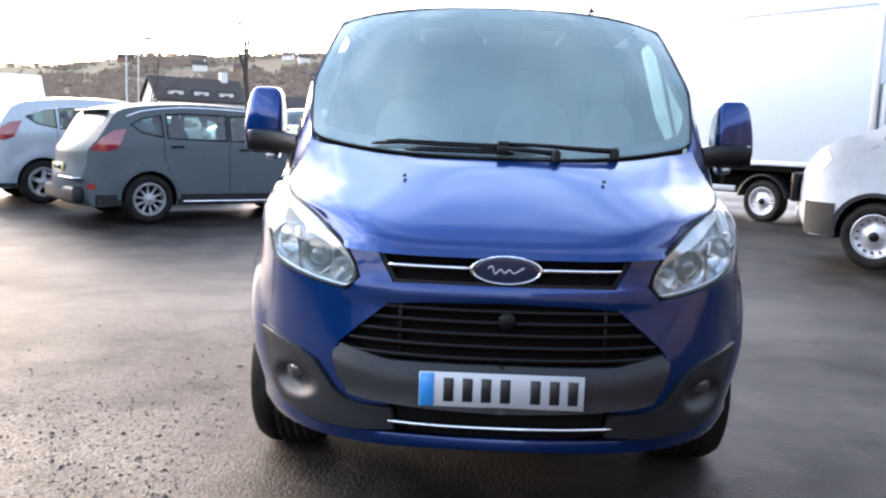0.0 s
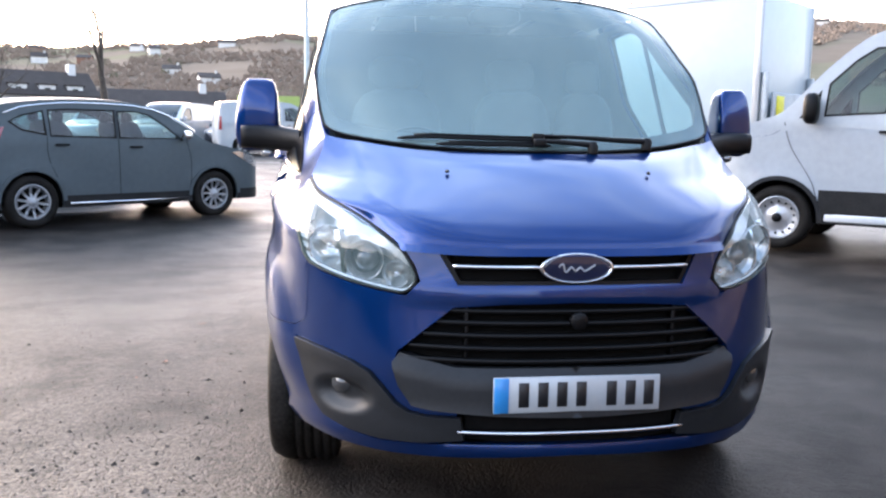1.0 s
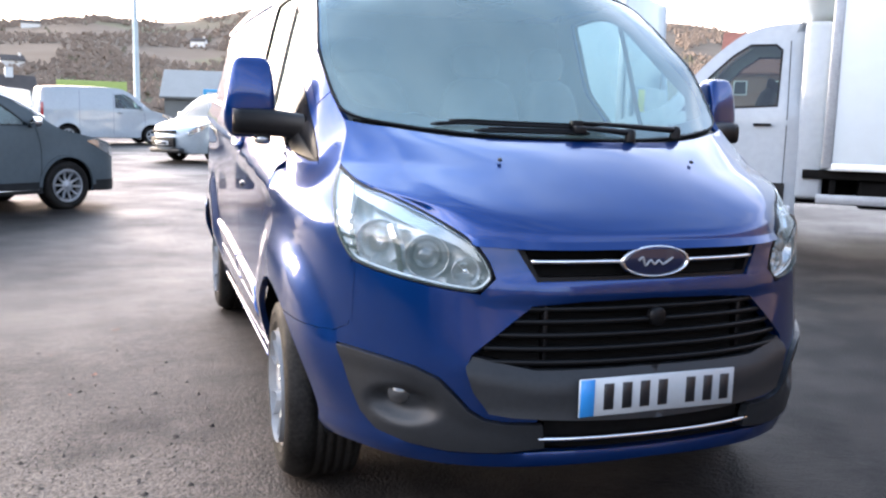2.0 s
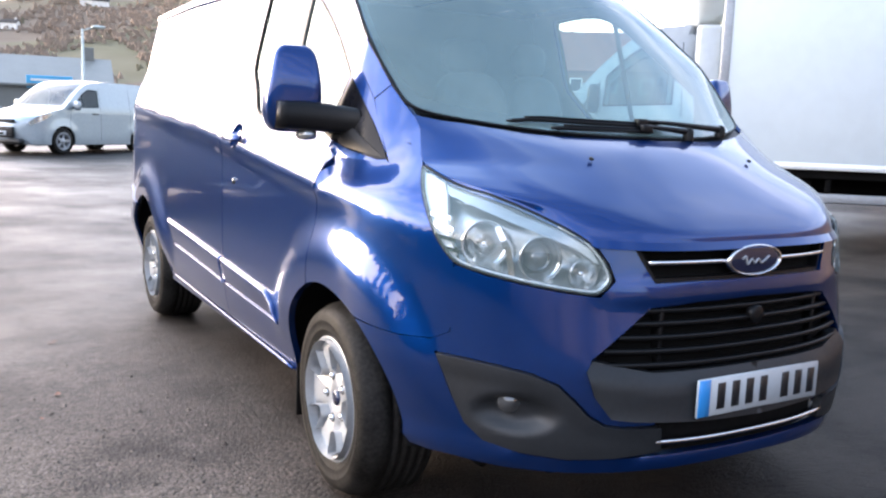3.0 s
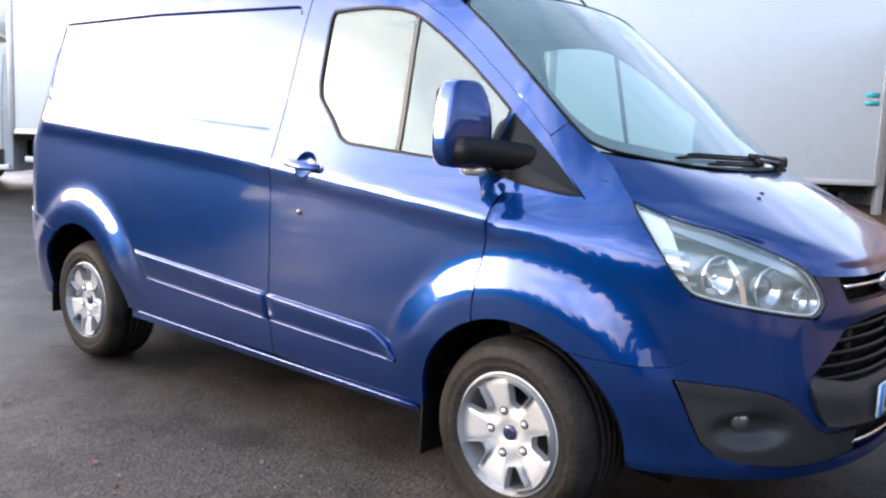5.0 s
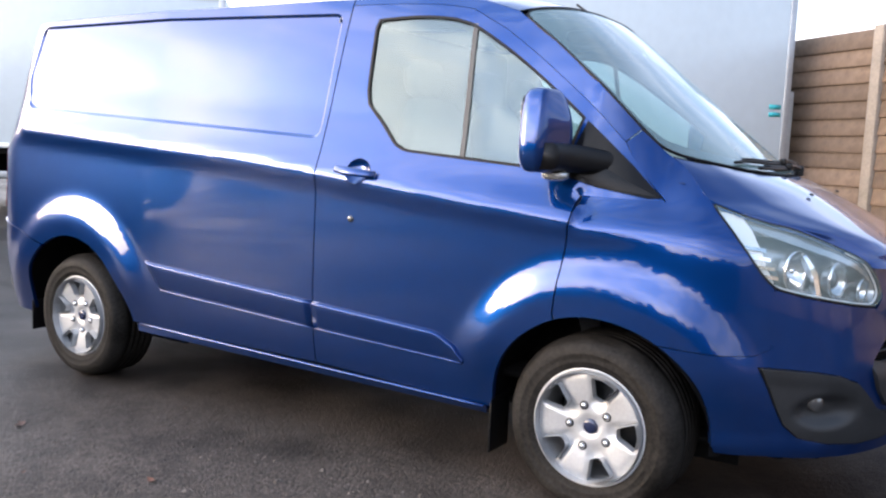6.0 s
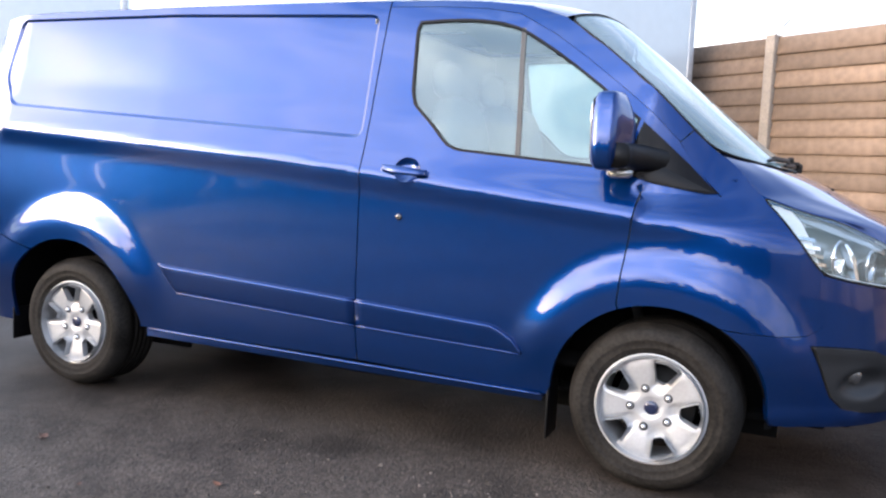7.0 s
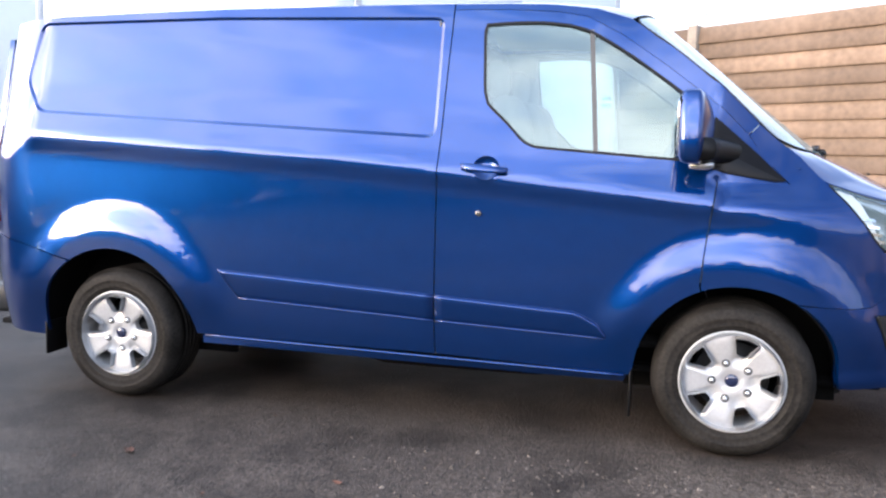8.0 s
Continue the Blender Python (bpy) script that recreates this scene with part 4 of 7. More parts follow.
upper = [(MID, 0.972), (-1.003, 0.972), (-1.068, 0.855), (MID, 0.858)]
ug = back_plate(upper, -0.035, M_DARK, "upper_grille", "narrow black upper grille with chrome bars and an oval badge")
part("grille_surround", mirror_bm(sheet([(MID, 0.975), (-1.0, 0.972), (-1.066, 0.856), (MID, 0.859), (MID, 0.872), (-1.075, 0.870), (-1.028, 0.955), (MID, 0.955)], body, step=0.03, rim=0.04, offset=-0.008)), M_BLACK, ug)
for sg in (-1, 1):
    bar = bmesh.new()
    rows = []
    for k in range(14):
        s = -1.052 - (1.292 - 1.052) * k / 13
        p = body(s, 0.9165, 0.0)
        rows.append([bar.verts.new((p.x * -sg, p.y + dy, p.z + dz)) for dy, dz in ((-0.004, 0.0075), (-0.011, 0.003), (-0.011, -0.004), (-0.004, -0.008), (0.02, -0.006), (0.02, 0.006))])
    for p, q in zip(rows, rows[1:]):
        for k in range(6):
            bar.faces.new((p[k], p[(k + 1) % 6], q[(k + 1) % 6], q[k]))
    bar.faces.new(rows[0])
    bar.faces.new(rows[-1])
    part("chrome_bar", bar, M_CHROME, ug, "slim chrome grille bar")
badge = lathe([(0.0, 0.006), (0.80, 0.006), (0.89, 0.0055), (0.90, 0.0)], 40, "y")
bring = lathe([(0.885, 0.003), (0.90, 0.008), (0.945, 0.010), (1.0, 0.005), (1.0, -0.012)], 40, "y")
for b in (badge, bring):
    bmesh.ops.transform(b, matrix=Matrix.Translation((0.003, -0.927, 0.9145)) @ Matrix.Diagonal((0.117, -1, 0.0465, 1)), verts=b.verts)
part("badge", badge, M_BADGE, ug, "dark blue oval badge")
part("badge_ring", bring, M_CHROME, ug, "chrome oval ring")
script = tube([(0.003 + x, -0.9345, 0.9145 + z) for x, z in curve([(-0.058, 0.004), (-0.045, 0.013), (-0.036, -0.012), (-0.018, 0.004), (-0.006, -0.009), (0.010, 0.003), (0.022, -0.009), (0.040, 0.000), (0.056, 0.010)], 0.006)], 0.0028, 6)
part("badge_mark", script, M_STEEL, ug, "plain pale wavy mark")

lower = [(MID, 0.811), (-1.2, 0.806), (-1.057, 0.793), (-0.98, 0.718), (-0.908, 0.65), (-0.92, 0.640), (-1.07, 0.612), (MID, 0.612)]
lg = back_plate(lower, -0.05, M_DARK, "lower_grille", "wide black lower grille with horizontal slats")
for k, z in enumerate((0.778, 0.742, 0.704, 0.666, 0.628)):
    s_end = interp(z, [0.612, 0.648, 0.72, 0.80], [-0.93, -0.925, -0.995, -1.07])
    sl = bmesh.new()
    rows = []
    for i in range(29):
        s = s_end + (MID * 2 - 2 * s_end) * i / 28
        m = s < MID
        p = nose_map(2 * MID - s if m else s, z, -0.006)
        if m:
            p.x = -p.x
        rows.append([sl.verts.new((p.x, p.y + dy, p.z + dz)) for dy, dz in ((0.004, 0.009), (0.0, 0.006), (-0.001, 0.0), (0.006, -0.008), (0.03, -0.010), (0.03, 0.004))])
    for p, q in zip(rows, rows[1:]):
        for i in range(6):
            sl.faces.new((p[i], p[(i + 1) % 6], q[(i + 1) % 6], q[i]))
    part("slat", sl, M_BLACK, lg)
for x in (-0.33, 0.33):
    part("upright", box_bm(x - 0.006, x + 0.006, -0.905, -0.87, 0.625, 0.79, 0.003), M_BLACK, lg)
cb = lathe([(0.0, 0.004), (0.024, 0.004), (0.028, 0.0), (0.028, -0.02)], 20, "y")
bmesh.ops.transform(cb, matrix=Matrix.Translation((0.012, -0.948, 0.752)) @ Matrix.Diagonal((1, -1, 1, 1)), verts=cb.verts)
part("sensor_boss", cb, M_BLACK, lg, "round black sensor boss")

mid_loop = [(MID, 0.612), (-1.07, 0.609), (-0.915, 0.643), (-0.900, 0.615), (-0.922, 0.545), (-0.962, 0.487), (-1.02, 0.479), (-1.2, 0.470), (MID, 0.464)]


def shelf(s, z, off=0.0):
    k = interp(s, [MID, -1.07, -0.90], [0.612, 0.61, 0.642])
    return body(s, z, off + 0.016 - 0.022 * step01(z, k - 0.045, k) + 0.006 * step01(z, 0.5, 0.47))


part("bumper_centre", mirror_bm(sheet(mid_loop, shelf, step=0.022, rim=0.03)), M_TRIM, van, "dark grey plastic bumper centre carrying the number plate")
intake = [(MID, 0.466), (-1.08, 0.463), (-1.098, 0.455), (-1.10, 0.383), (-1.2, 0.375), (MID, 0.375)]
it = back_plate(intake, -0.022, M_DARK, "lower_intake", "black lower intake with a bright strip")
rows = []
cs = bmesh.new()
for i in range(31):
    s = -1.083 + (MID * 2 + 2 * 1.083) * i / 30
    m = s < MID
    p = body(2 * MID - s if m else s, 0.412, 0.006)
    if m:
        p.x = -p.x
    rows.append([cs.verts.new((p.x, p.y + dy, p.z + dz)) for dy, dz in ((-0.002, 0.006), (-0.006, 0.0), (-0.002, -0.006), (0.02, -0.005), (0.02, 0.005))])
for p, q in zip(rows, rows[1:]):
    for i in range(5):
        cs.faces.new((p[i], p[(i + 1) % 5], q[(i + 1) % 5], q[i]))
part("bright_strip", cs, M_CHROME, it, "thin brushed metal strip")

# number plate with plain bars
pl = part("number_plate", box_bm(-0.26, 0.26, -0.994, -0.986, 0.4825, 0.5935, 0.002, 1), M_PLATE, van, "white number plate with a blue end and dark bars")
part("plate_end", box_bm(-0.2585, -0.213, -0.9958, -0.993, 0.484, 0.592, 0.001, 1), M_PBLUE, pl, "blue plate end")
for x in (-0.167, -0.107, -0.048, 0.012, 0.107, 0.167, 0.225):
    part("plate_bar", box_bm(x - 0.016, x + 0.016, -0.9958, -0.993, 0.500, 0.577, 0.001, 1), M_INK, pl)

# wipers: two blades lying along the foot of the screen, their arms coming from the far side
WIPERS = (([(-0.49, 0.035), (-0.43, 0.065), (-0.365, 0.088), (-0.15, 0.100), (0.02, 0.096), (0.12, 0.090)], [(0.0, 0.104), (0.15, 0.088), (0.30, 0.050), (0.41, 0.018)]),
          ([(-0.36, 0.020), (-0.25, 0.036), (-0.08, 0.044), (0.04, 0.042)], [(0.0, 0.050), (0.09, 0.038), (0.19, 0.012)]))
for blade, rod in WIPERS:
    wp = new("wiper")
    wp.parent = van
    tagged(wp, "black wiper arm with a rubber blade")
    pts = [screen(x / 0.75, v, 0.012) for x, v in curve(blade, 0.03)]
    part("blade", tube(pts, [0.004] + [0.0075] * (len(pts) - 2) + [0.004], 6), M_BLACK, wp)
    spoiler = [screen(x / 0.75, v + 0.010, 0.020) for x, v in curve(blade, 0.05)[1:-1]]
    part("blade_spoiler", tube(spoiler, 0.004, 5), M_BLACK, wp)
    pts = [screen(x / 0.75, v, 0.030) for x, v in curve(rod, 0.03)]
    part("arm", tube(pts, [0.006 + 0.006 * k / (len(pts) - 1) for k in range(len(pts))], 8), M_BLACK, wp)
    c = pts[0]
    part("clip", box_bm(c.x - 0.022, c.x + 0.022, c.y - 0.012, c.y + 0.016, c.z - 0.020, c.z + 0.008, 0.005), M_BLACK, wp)
    hubp = lathe([(0.0, 0.014), (0.014, 0.012), (0.019, 0.0), (0.019, -0.03)], 14, "z")
    bmesh.ops.transform(hubp, matrix=Matrix.Translation(pts[-1]), verts=hubp.verts)
    part("pivot", hubp, M_BLACK, wp)

# roof aerial
ae = lathe([(0.0, 0.028), (0.009, 0.022), (0.024, 0.006), (0.028, 0.0), (0.028, -0.02)], 16, "z")
bmesh.ops.transform(ae, matrix=Matrix.Translation((0.44, 0.60, 1.937)), verts=ae.verts)
aer = part("aerial", ae, M_BLACK, van, "short black roof aerial")
part("aerial_rod", tube([(0.44, 0.60, 1.96), (0.44, 0.66, 2.02), (0.44, 0.74, 2.075)], 0.006, 6), M_BLACK, aer)

# door mirrors: a deep housing on a black arm
def superbox(cx, cy, cz, ax, ay, az, n=3.0, seg=20):
    bm = bmesh.new()
    bmesh.ops.create_uvsphere(bm, u_segments=seg * 2, v_segments=seg, radius=1)
    for v in bm.verts:
        d = v.co.normalized()
        r = (abs(d.x) ** n + abs(d.y) ** n + abs(d.z) ** n) ** (-1 / n)
        v.co = Vector((cx + d.x * r * ax, cy + d.y * r * ay, cz + d.z * r * az))
    return bm


for side in (1, -1):
    hb = superbox(0, 0, 0, 0.090, 0.062, 0.146, 5.0)
    for v in hb.verts:
        z = v.co.z
        t = (z + 0.15) / 0.30
        v.co.x = v.co.x * (0.80 + 0.20 * step01(t, 1.0, 0.35)) * (0.9 + 0.1 * step01(t, 0.0, 0.25)) + 0.014 * t - 0.008
        if v.co.y < 0:
            v.co.y *= 1.45 - 1.0 * min(1.0, max(0.0, (0.09 - v.co.x) / 0.18))
            v.co.y *= 1.05 - 0.35 * step01(t, 0.55, 1.0) - 0.25 * step01(t, 0.3, 0.0)
        v.co = Vector((-side * (1.026 - v.co.x), 0.200 + v.co.y, 1.378 + z))
    mr = part("door_mirror", hb, M_BLUE, van, "tall blue door mirror on a black arm")
    part("mirror_bezel", superbox(-side * 1.024, 0.254, 1.380, 0.068, 0.008, 0.120, 6, 14), M_BLACK, mr, "black mirror edge")
    part("mirror_glass", superbox(-side * 1.024, 0.260, 1.380, 0.062, 0.005, 0.112, 6, 14), M_CHROME, mr, "mirror glass")
    arm = bmesh.new()
    secs = []
    for k in range(9):
        t = k / 8
        x = 1.092 - 0.235 * t
        zc_, yc_ = 1.290 + 0.006 * t - 0.020 * t * t, 0.175 - 0.085 * t * t
        hz, hy = 0.046 + 0.004 * math.sin(math.pi * t), 0.060 + 0.030 * t * t
        secs.append([arm.verts.new((-side * x, yc_ + hy * math.copysign(abs(math.cos(a)) ** 0.5, math.cos(a)), zc_ + hz * math.copysign(abs(math.sin(a)) ** 0.6, math.sin(a)))) for a in [2 * math.pi * i / 16 for i in range(16)]])
    for p, q in zip(secs, secs[1:]):
        for i in range(16):
            arm.faces.new((p[i], p[(i + 1) % 16], q[(i + 1) % 16], q[i]))
    arm.faces.new(secs[0])
    part("mirror_arm", arm, M_BLACK, mr, "black plastic mirror arm")
    part("side_repeater", superbox(-side * 0.985, 0.165, 1.226, 0.030, 0.050, 0.020, 3, 10), M_LAMPIN, mr, "pale clear repeater lamp")

# wheels


def wheel_master(name, x_face, mat_rim, label):
    """A road wheel about the x axis, outer face towards -x."""
    wh = thing(name, pose(0, 0, 0), label, "wheel")
    prof = [(0.206, -0.012), (0.214, -0.021), (0.224, -0.026), (0.236, -0.031), (0.240, -0.0335), (0.244, -0.032), (0.266, -0.036), (0.270, -0.0378), (0.274, -0.036), (0.285, -0.0355), (0.305, -0.026), (0.317, -0.006), (0.327, 0.012), (0.331, 0.030)]
    tread = []
    for k in range(5):
        d = 0.036 + k * 0.034
        tread += [(0.331, d), (0.331, d + 0.022), (0.324, d + 0.025), (0.324, d + 0.032)]
    prof += tread + [(0.331, 0.208), (0.319, 0.222), (0.29, 0.232), (0.22, 0.215)]
    part("tyre", lathe(prof, 72), M_RUBBER, wh, "black tyre with a worn brown-grey sidewall")
    rm = part("rim", lathe([(0.216, -0.012), (0.217, -0.021), (0.213, -0.024), (0.206, -0.020), (0.199, -0.006), (0.196, 0.05), (0.19, 0.14), (0.21, 0.20)], 72), mat_rim, wh, "silver wheel rim")

    def face(y, z, off):
        r = math.hypot(y, z)
        d = interp(r, [0, 0.036, 0.040, 0.09, 0.12, 0.17, 0.19, 0.202], [0.004, 0.004, -0.003, -0.004, -0.010, -0.016, -0.014, -0.008])
        ang = (math.atan2(z, y) - radians(18)) % radians(72)
        k = abs(ang - radians(36)) / radians(36)
        d += 0.017 * step01(k, 0.50 - 0.9 * (r - 0.1), 0.66 - 0.5 * (r - 0.1)) * step01(r, 0.055, 0.105) * (1 - 0.85 * step01(r, 0.178, 0.198))
        return Vector((d - off, y, z))
    circle = [(0.202 * math.cos(2 * math.pi * k / 80), 0.202 * math.sin(2 * math.pi * k / 80)) for k in range(80)]
    holes = []
    for k in range(5):
        a = radians(18 + 72 * k)
        pts = []
        for r, da in ((0.112, -10), (0.150, -13), (0.188, -15.5), (0.193, 0), (0.188, 15.5), (0.150, 13), (0.112, 10)):
            pts.append((r * math.cos(a + radians(da)), r * math.sin(a + radians(da))))
        holes.append(rounded(pts, 0.012, 3))
    part("spoke_face", sheet(circle, face, holes=holes, step=0.012, rim=-0.035), mat_rim, rm, "five broad silver spokes")
    part("brake_drum", lathe([(0.0, 0.075), (0.07, 0.075), (0.072, 0.082), (0.15, 0.082), (0.155, 0.09), (0.155, 0.16)], 32), M_TRIM, rm, "dark brake disc")
    cap = lathe([(0.0, -0.010), (0.020, -0.009), (0.026, -0.006), (0.028, 0.004)], 24)
    part("centre_cap", cap, M_BADGE, rm, "dark blue centre cap")
    for k in range(5):
        a = radians(54 + 72 * k)
        nt = lathe([(0.0, -0.020), (0.007, -0.019), (0.0105, -0.013), (0.0105, 0.0), (0.014, 0.0)], 6)
        bmesh.ops.transform(nt, matrix=Matrix.Translation((0.004, 0.079 * math.cos(a), 0.079 * math.sin(a))), verts=nt.verts)
        part("wheel_nut", nt, M_CHROME, rm)
        pk = lathe([(0.0115, -0.0055), (0.0165, -0.0062), (0.0175, 0.002)], 18)
        bmesh.ops.transform(pk, matrix=Matrix.Translation((0.0, 0.079 * math.cos(a), 0.079 * math.sin(a))), verts=pk.verts)
        part("nut_pocket", pk, M_TRIM, rm)
    return wh


master = wheel_master("wheel", -0.03, M_ALLOY, "silver five-spoke alloy wheel with a black tyre")


def put_wheel(m, turn):
    """Places a wheel of the van; the thing is the van, so the wheel's own Empty becomes a part."""
    made = {}
    for o in (master, *master.children_recursive):
        made[o] = o.copy()
        scene.collection.objects.link(made[o])
        made[o].parent = made.get(o.parent, van)
    top = made[master]
    for key in ("category", "group", "kind"):
        if key in top:
            del top[key]
    top.matrix_basis = m @ pose(0, 0, 0, turn, 0, 0)
    return top


put_wheel(pose(-0.925, 0, HUB_Z, 0, 0, -2), 17)
put_wheel(pose(-0.91, AXLE_R, HUB_Z), -5)
put_wheel(pose(0.925, 0, HUB_Z, 0, 0, 178), 40)
put_wheel(pose(0.91, AXLE_R, HUB_Z, 0, 0, 180), 10)
for o in [*master.children_recursive, master]:
    bpy.data.objects.remove(o)

# wheel tubs, mud flaps, underside and inner skin
for yc, r in ARCH:
    for sg in (-1, 1):
        tub = bmesh.new()
        rows = []
        for k in range(25):
            a = radians((-3 if yc == 0 else -8) + 188 * k / 24)
            ye, ze = yc + r * math.cos(a), HUB_Z + r * math.sin(a)
            skin_x = abs(body(ye, max(ze, 0.34), -0.012).x)
            rows.append([tub.verts.new((sg * x, yc + (r + g) * math.cos(a), HUB_Z + (r + g) * math.sin(a))) for x, g in ((min(0.955, skin_x), 0.004), (min(0.92, skin_x - 0.03), 0.03), (0.60, 0.03))])
        for p, q in zip(rows, rows[1:]):
            for i in range(2):
                tub.faces.new((p[i], p[i + 1], q[i + 1], q[i]))
        part("wheel_tub", tub, M_DARK, van)
        part("tub_wall", box_bm(sg * 0.60, sg * 0.62, yc - r - 0.05, yc + r + 0.05, 0.2, HUB_Z + r + 0.03), M_DARK, van)
        flap = box_bm(sg * 0.915, sg * 0.76, yc + r + 0.005, yc + r + 0.014, 0.135 if yc == 0 else 0.19, 0.36, 0.003)
        part("mud_flap", flap, M_BLACK, van, "black rubber mud flap")
# unseen underside parts, added to block light passing under the van
part("engine_tray", box_bm(-0.56, 0.56, -0.72, 0.42, 0.262, 0.30, 0.015), M_DARK, van, "black tray under the engine")
part("fuel_tank", superbox(-0.30, 1.25, 0.27, 0.34, 0.62, 0.09, 4, 10), M_DARK, van, "black fuel tank")
part("exhaust_box", superbox(0.32, 1.75, 0.25, 0.16, 0.50, 0.08, 3, 10), M_DARK, van, "dark exhaust box")
part("rear_axle", tube([(-0.72, AXLE_R, 0.30), (0.72, AXLE_R, 0.30)], 0.07, 10), M_DARK, van, "dark rear axle beam")
part("spare_wheel", lathe([(0.05, 0.34), (0.30, 0.34), (0.33, 0.30), (0.33, 0.20), (0.28, 0.17), (0.05, 0.19)], 24, "z").copy(), M_DARK, van, "spare wheel under the floor").matrix_basis = pose(0, 3.40, 0.02)
part("floor_pan", box_bm(-0.70, 0.70, -0.62, 3.85, 0.28, 0.31, 0.01), M_DARK, van, "black underside")


def inner(s, z, off=0.0):
    return body(s, z, off - 0.032)


skin = [(-0.44, 0.36)] + arc(0, 170, 10, 0.03, 20) + [(0.46, 0.33), (2.44, 0.36)] + arc(1, 172, 10, 0.03, 18) + [(3.4, 0.34), (3.74, 0.36), (3.74, 1.8), (3.5, 1.88), (0.62, 1.865), (0.46, 1.79), (0.0, 1.43), (-0.1, 1.30), (-0.2, 1.15), (-0.36, 1.08), (-0.44, 0.95)]
both("inner_skin", sheet(skin, inner, holes=(win,), step=0.06, rim=0), M_LINING)

# cab: bulkhead, dash, seats, steering wheel
part("bulkhead", box_bm(-0.78, 0.78, 1.30, 1.33, 0.4, 1.86, 0.02), M_LINING, van, "pale grey bulkhead behind the seats")
dash = bmesh.new()
rows = []
for k in range(-10, 11):
    x = 0.80 * k / 10
    bow = 0.16 * (abs(x) / 0.8) ** 2.2
    rows.append([dash.verts.new((x, y + bow * f, z)) for y, z, f in ((-0.40, 1.215, 1), (-0.25, 1.235, 0.9), (-0.05, 1.225, 0.7), (0.12, 1.20, 0.4), (0.20, 1.12, 0.3), (0.24, 0.95, 0.2), (0.12, 0.75, 0.1), (0.05, 0.45, 0))])
for p, q in zip(rows, rows[1:]):
    for i in range(7):
        dash.faces.new((p[i], p[i + 1], q[i + 1], q[i]))
part("dashboard", dash, M_DASH, van, "grey plastic dashboard")
part("binnacle", superbox(-0.37, 0.06, 1.225, 0.20, 0.12, 0.055, 2.6, 12), M_DASH, van, "instrument hood")
stw = new("steering_wheel")
stw.parent = van
tagged(stw, "black steering wheel")
stw.matrix_basis = pose(-0.37, 0.36, 1.17, -58, 0, 0)
tor = bmesh.new()
rows = []
for k in range(36):
    a = 2 * math.pi * k / 36
    rows.append([tor.verts.new(((0.185 + 0.016 * math.cos(b)) * math.cos(a), (0.185 + 0.016 * math.cos(b)) * math.sin(a), 0.016 * math.sin(b))) for b in [2 * math.pi * i / 8 for i in range(8)]])
for k in range(36):
    p, q = rows[k], rows[(k + 1) % 36]
    for i in range(8):
        tor.faces.new((p[i], p[(i + 1) % 8], q[(i + 1) % 8], q[i]))
part("wheel_ring", tor, M_BLACK, stw)
part("wheel_boss", superbox(0, 0, -0.02, 0.07, 0.06, 0.03, 3, 10), M_BLACK, stw)
for a in (0, 180, 270):
    part("spoke", tube([(0.05 * math.cos(radians(a)), 0.05 * math.sin(radians(a)), -0.015), (0.18 * math.cos(radians(a)), 0.18 * math.sin(radians(a)), 0)], 0.013, 8), M_BLACK, stw)
part("steering_column", tube([(-0.37, 0.34, 1.15), (-0.37, 0.10, 1.0)], 0.04, 10), M_BLACK, van)
for x0, x1 in ((-0.64, -0.14), (0.0, 0.44), (0.45, 0.78)):
    st = new("cab_seat")
    st.parent = van
    tagged(st, "grey cloth cab seat with a headrest")
    xm, hw = (x0 + x1) / 2, (x1 - x0) / 2
    part("seat_cushion", superbox(xm, 0.72, 0.86, hw, 0.27, 0.10, 3.5, 12), M_SEAT, st)
    bk = superbox(xm, 1.03, 1.20, hw * 0.95, 0.09, 0.34, 3.5, 14)
    for v in bk.verts:
        v.co.y += 0.12 * (v.co.z - 1.2)
    part("seat_back", bk, M_SEAT, st)
    part("headrest", superbox(xm, 1.12, 1.62, min(hw * 0.6, 0.14), 0.05, 0.09, 3, 10), M_SEAT, st)
part("cab_floor", box_bm(-0.80, 0.80, 0.0, 1.3, 0.42, 0.45), M_DARK, van)
part("headlining", crown([(e[0] - 0.04, e[1] + 0.03, e[2] - 0.04) for e in edge_pts([(y, roof_edge(y)) for y in (0.48, 0.6, 0.8, 1.0, 1.3)])], [(0.42, 1.87), (0.56, 1.90), (0.8, 1.93), (1.0, 1.94), (1.3, 1.945)], 3.2, 8), M_LINING, van, "pale grey headlining")
part("sensor_housing", superbox(0.0, 0.47, 1.835, 0.115, 0.10, 0.035, 4, 10), M_BLACK, van, "black sensor housing behind the windscreen")
nt = part("paper_note", box_bm(-0.64, -0.54, -0.02, 0.03, 1.252, 1.256), M_PAPER, van, "pale paper on the dashboard")

# ---- other vehicles ----
def stand(x, y):
    """Height of the yard: level round the van, rising gently behind it."""
    return 0.030 * max(0.0, x - 1.0) * step01(x, 1.0, 3.0) + 0.012 * max(0.0, y - 4.5) * step01(y, 4.5, 8.0)


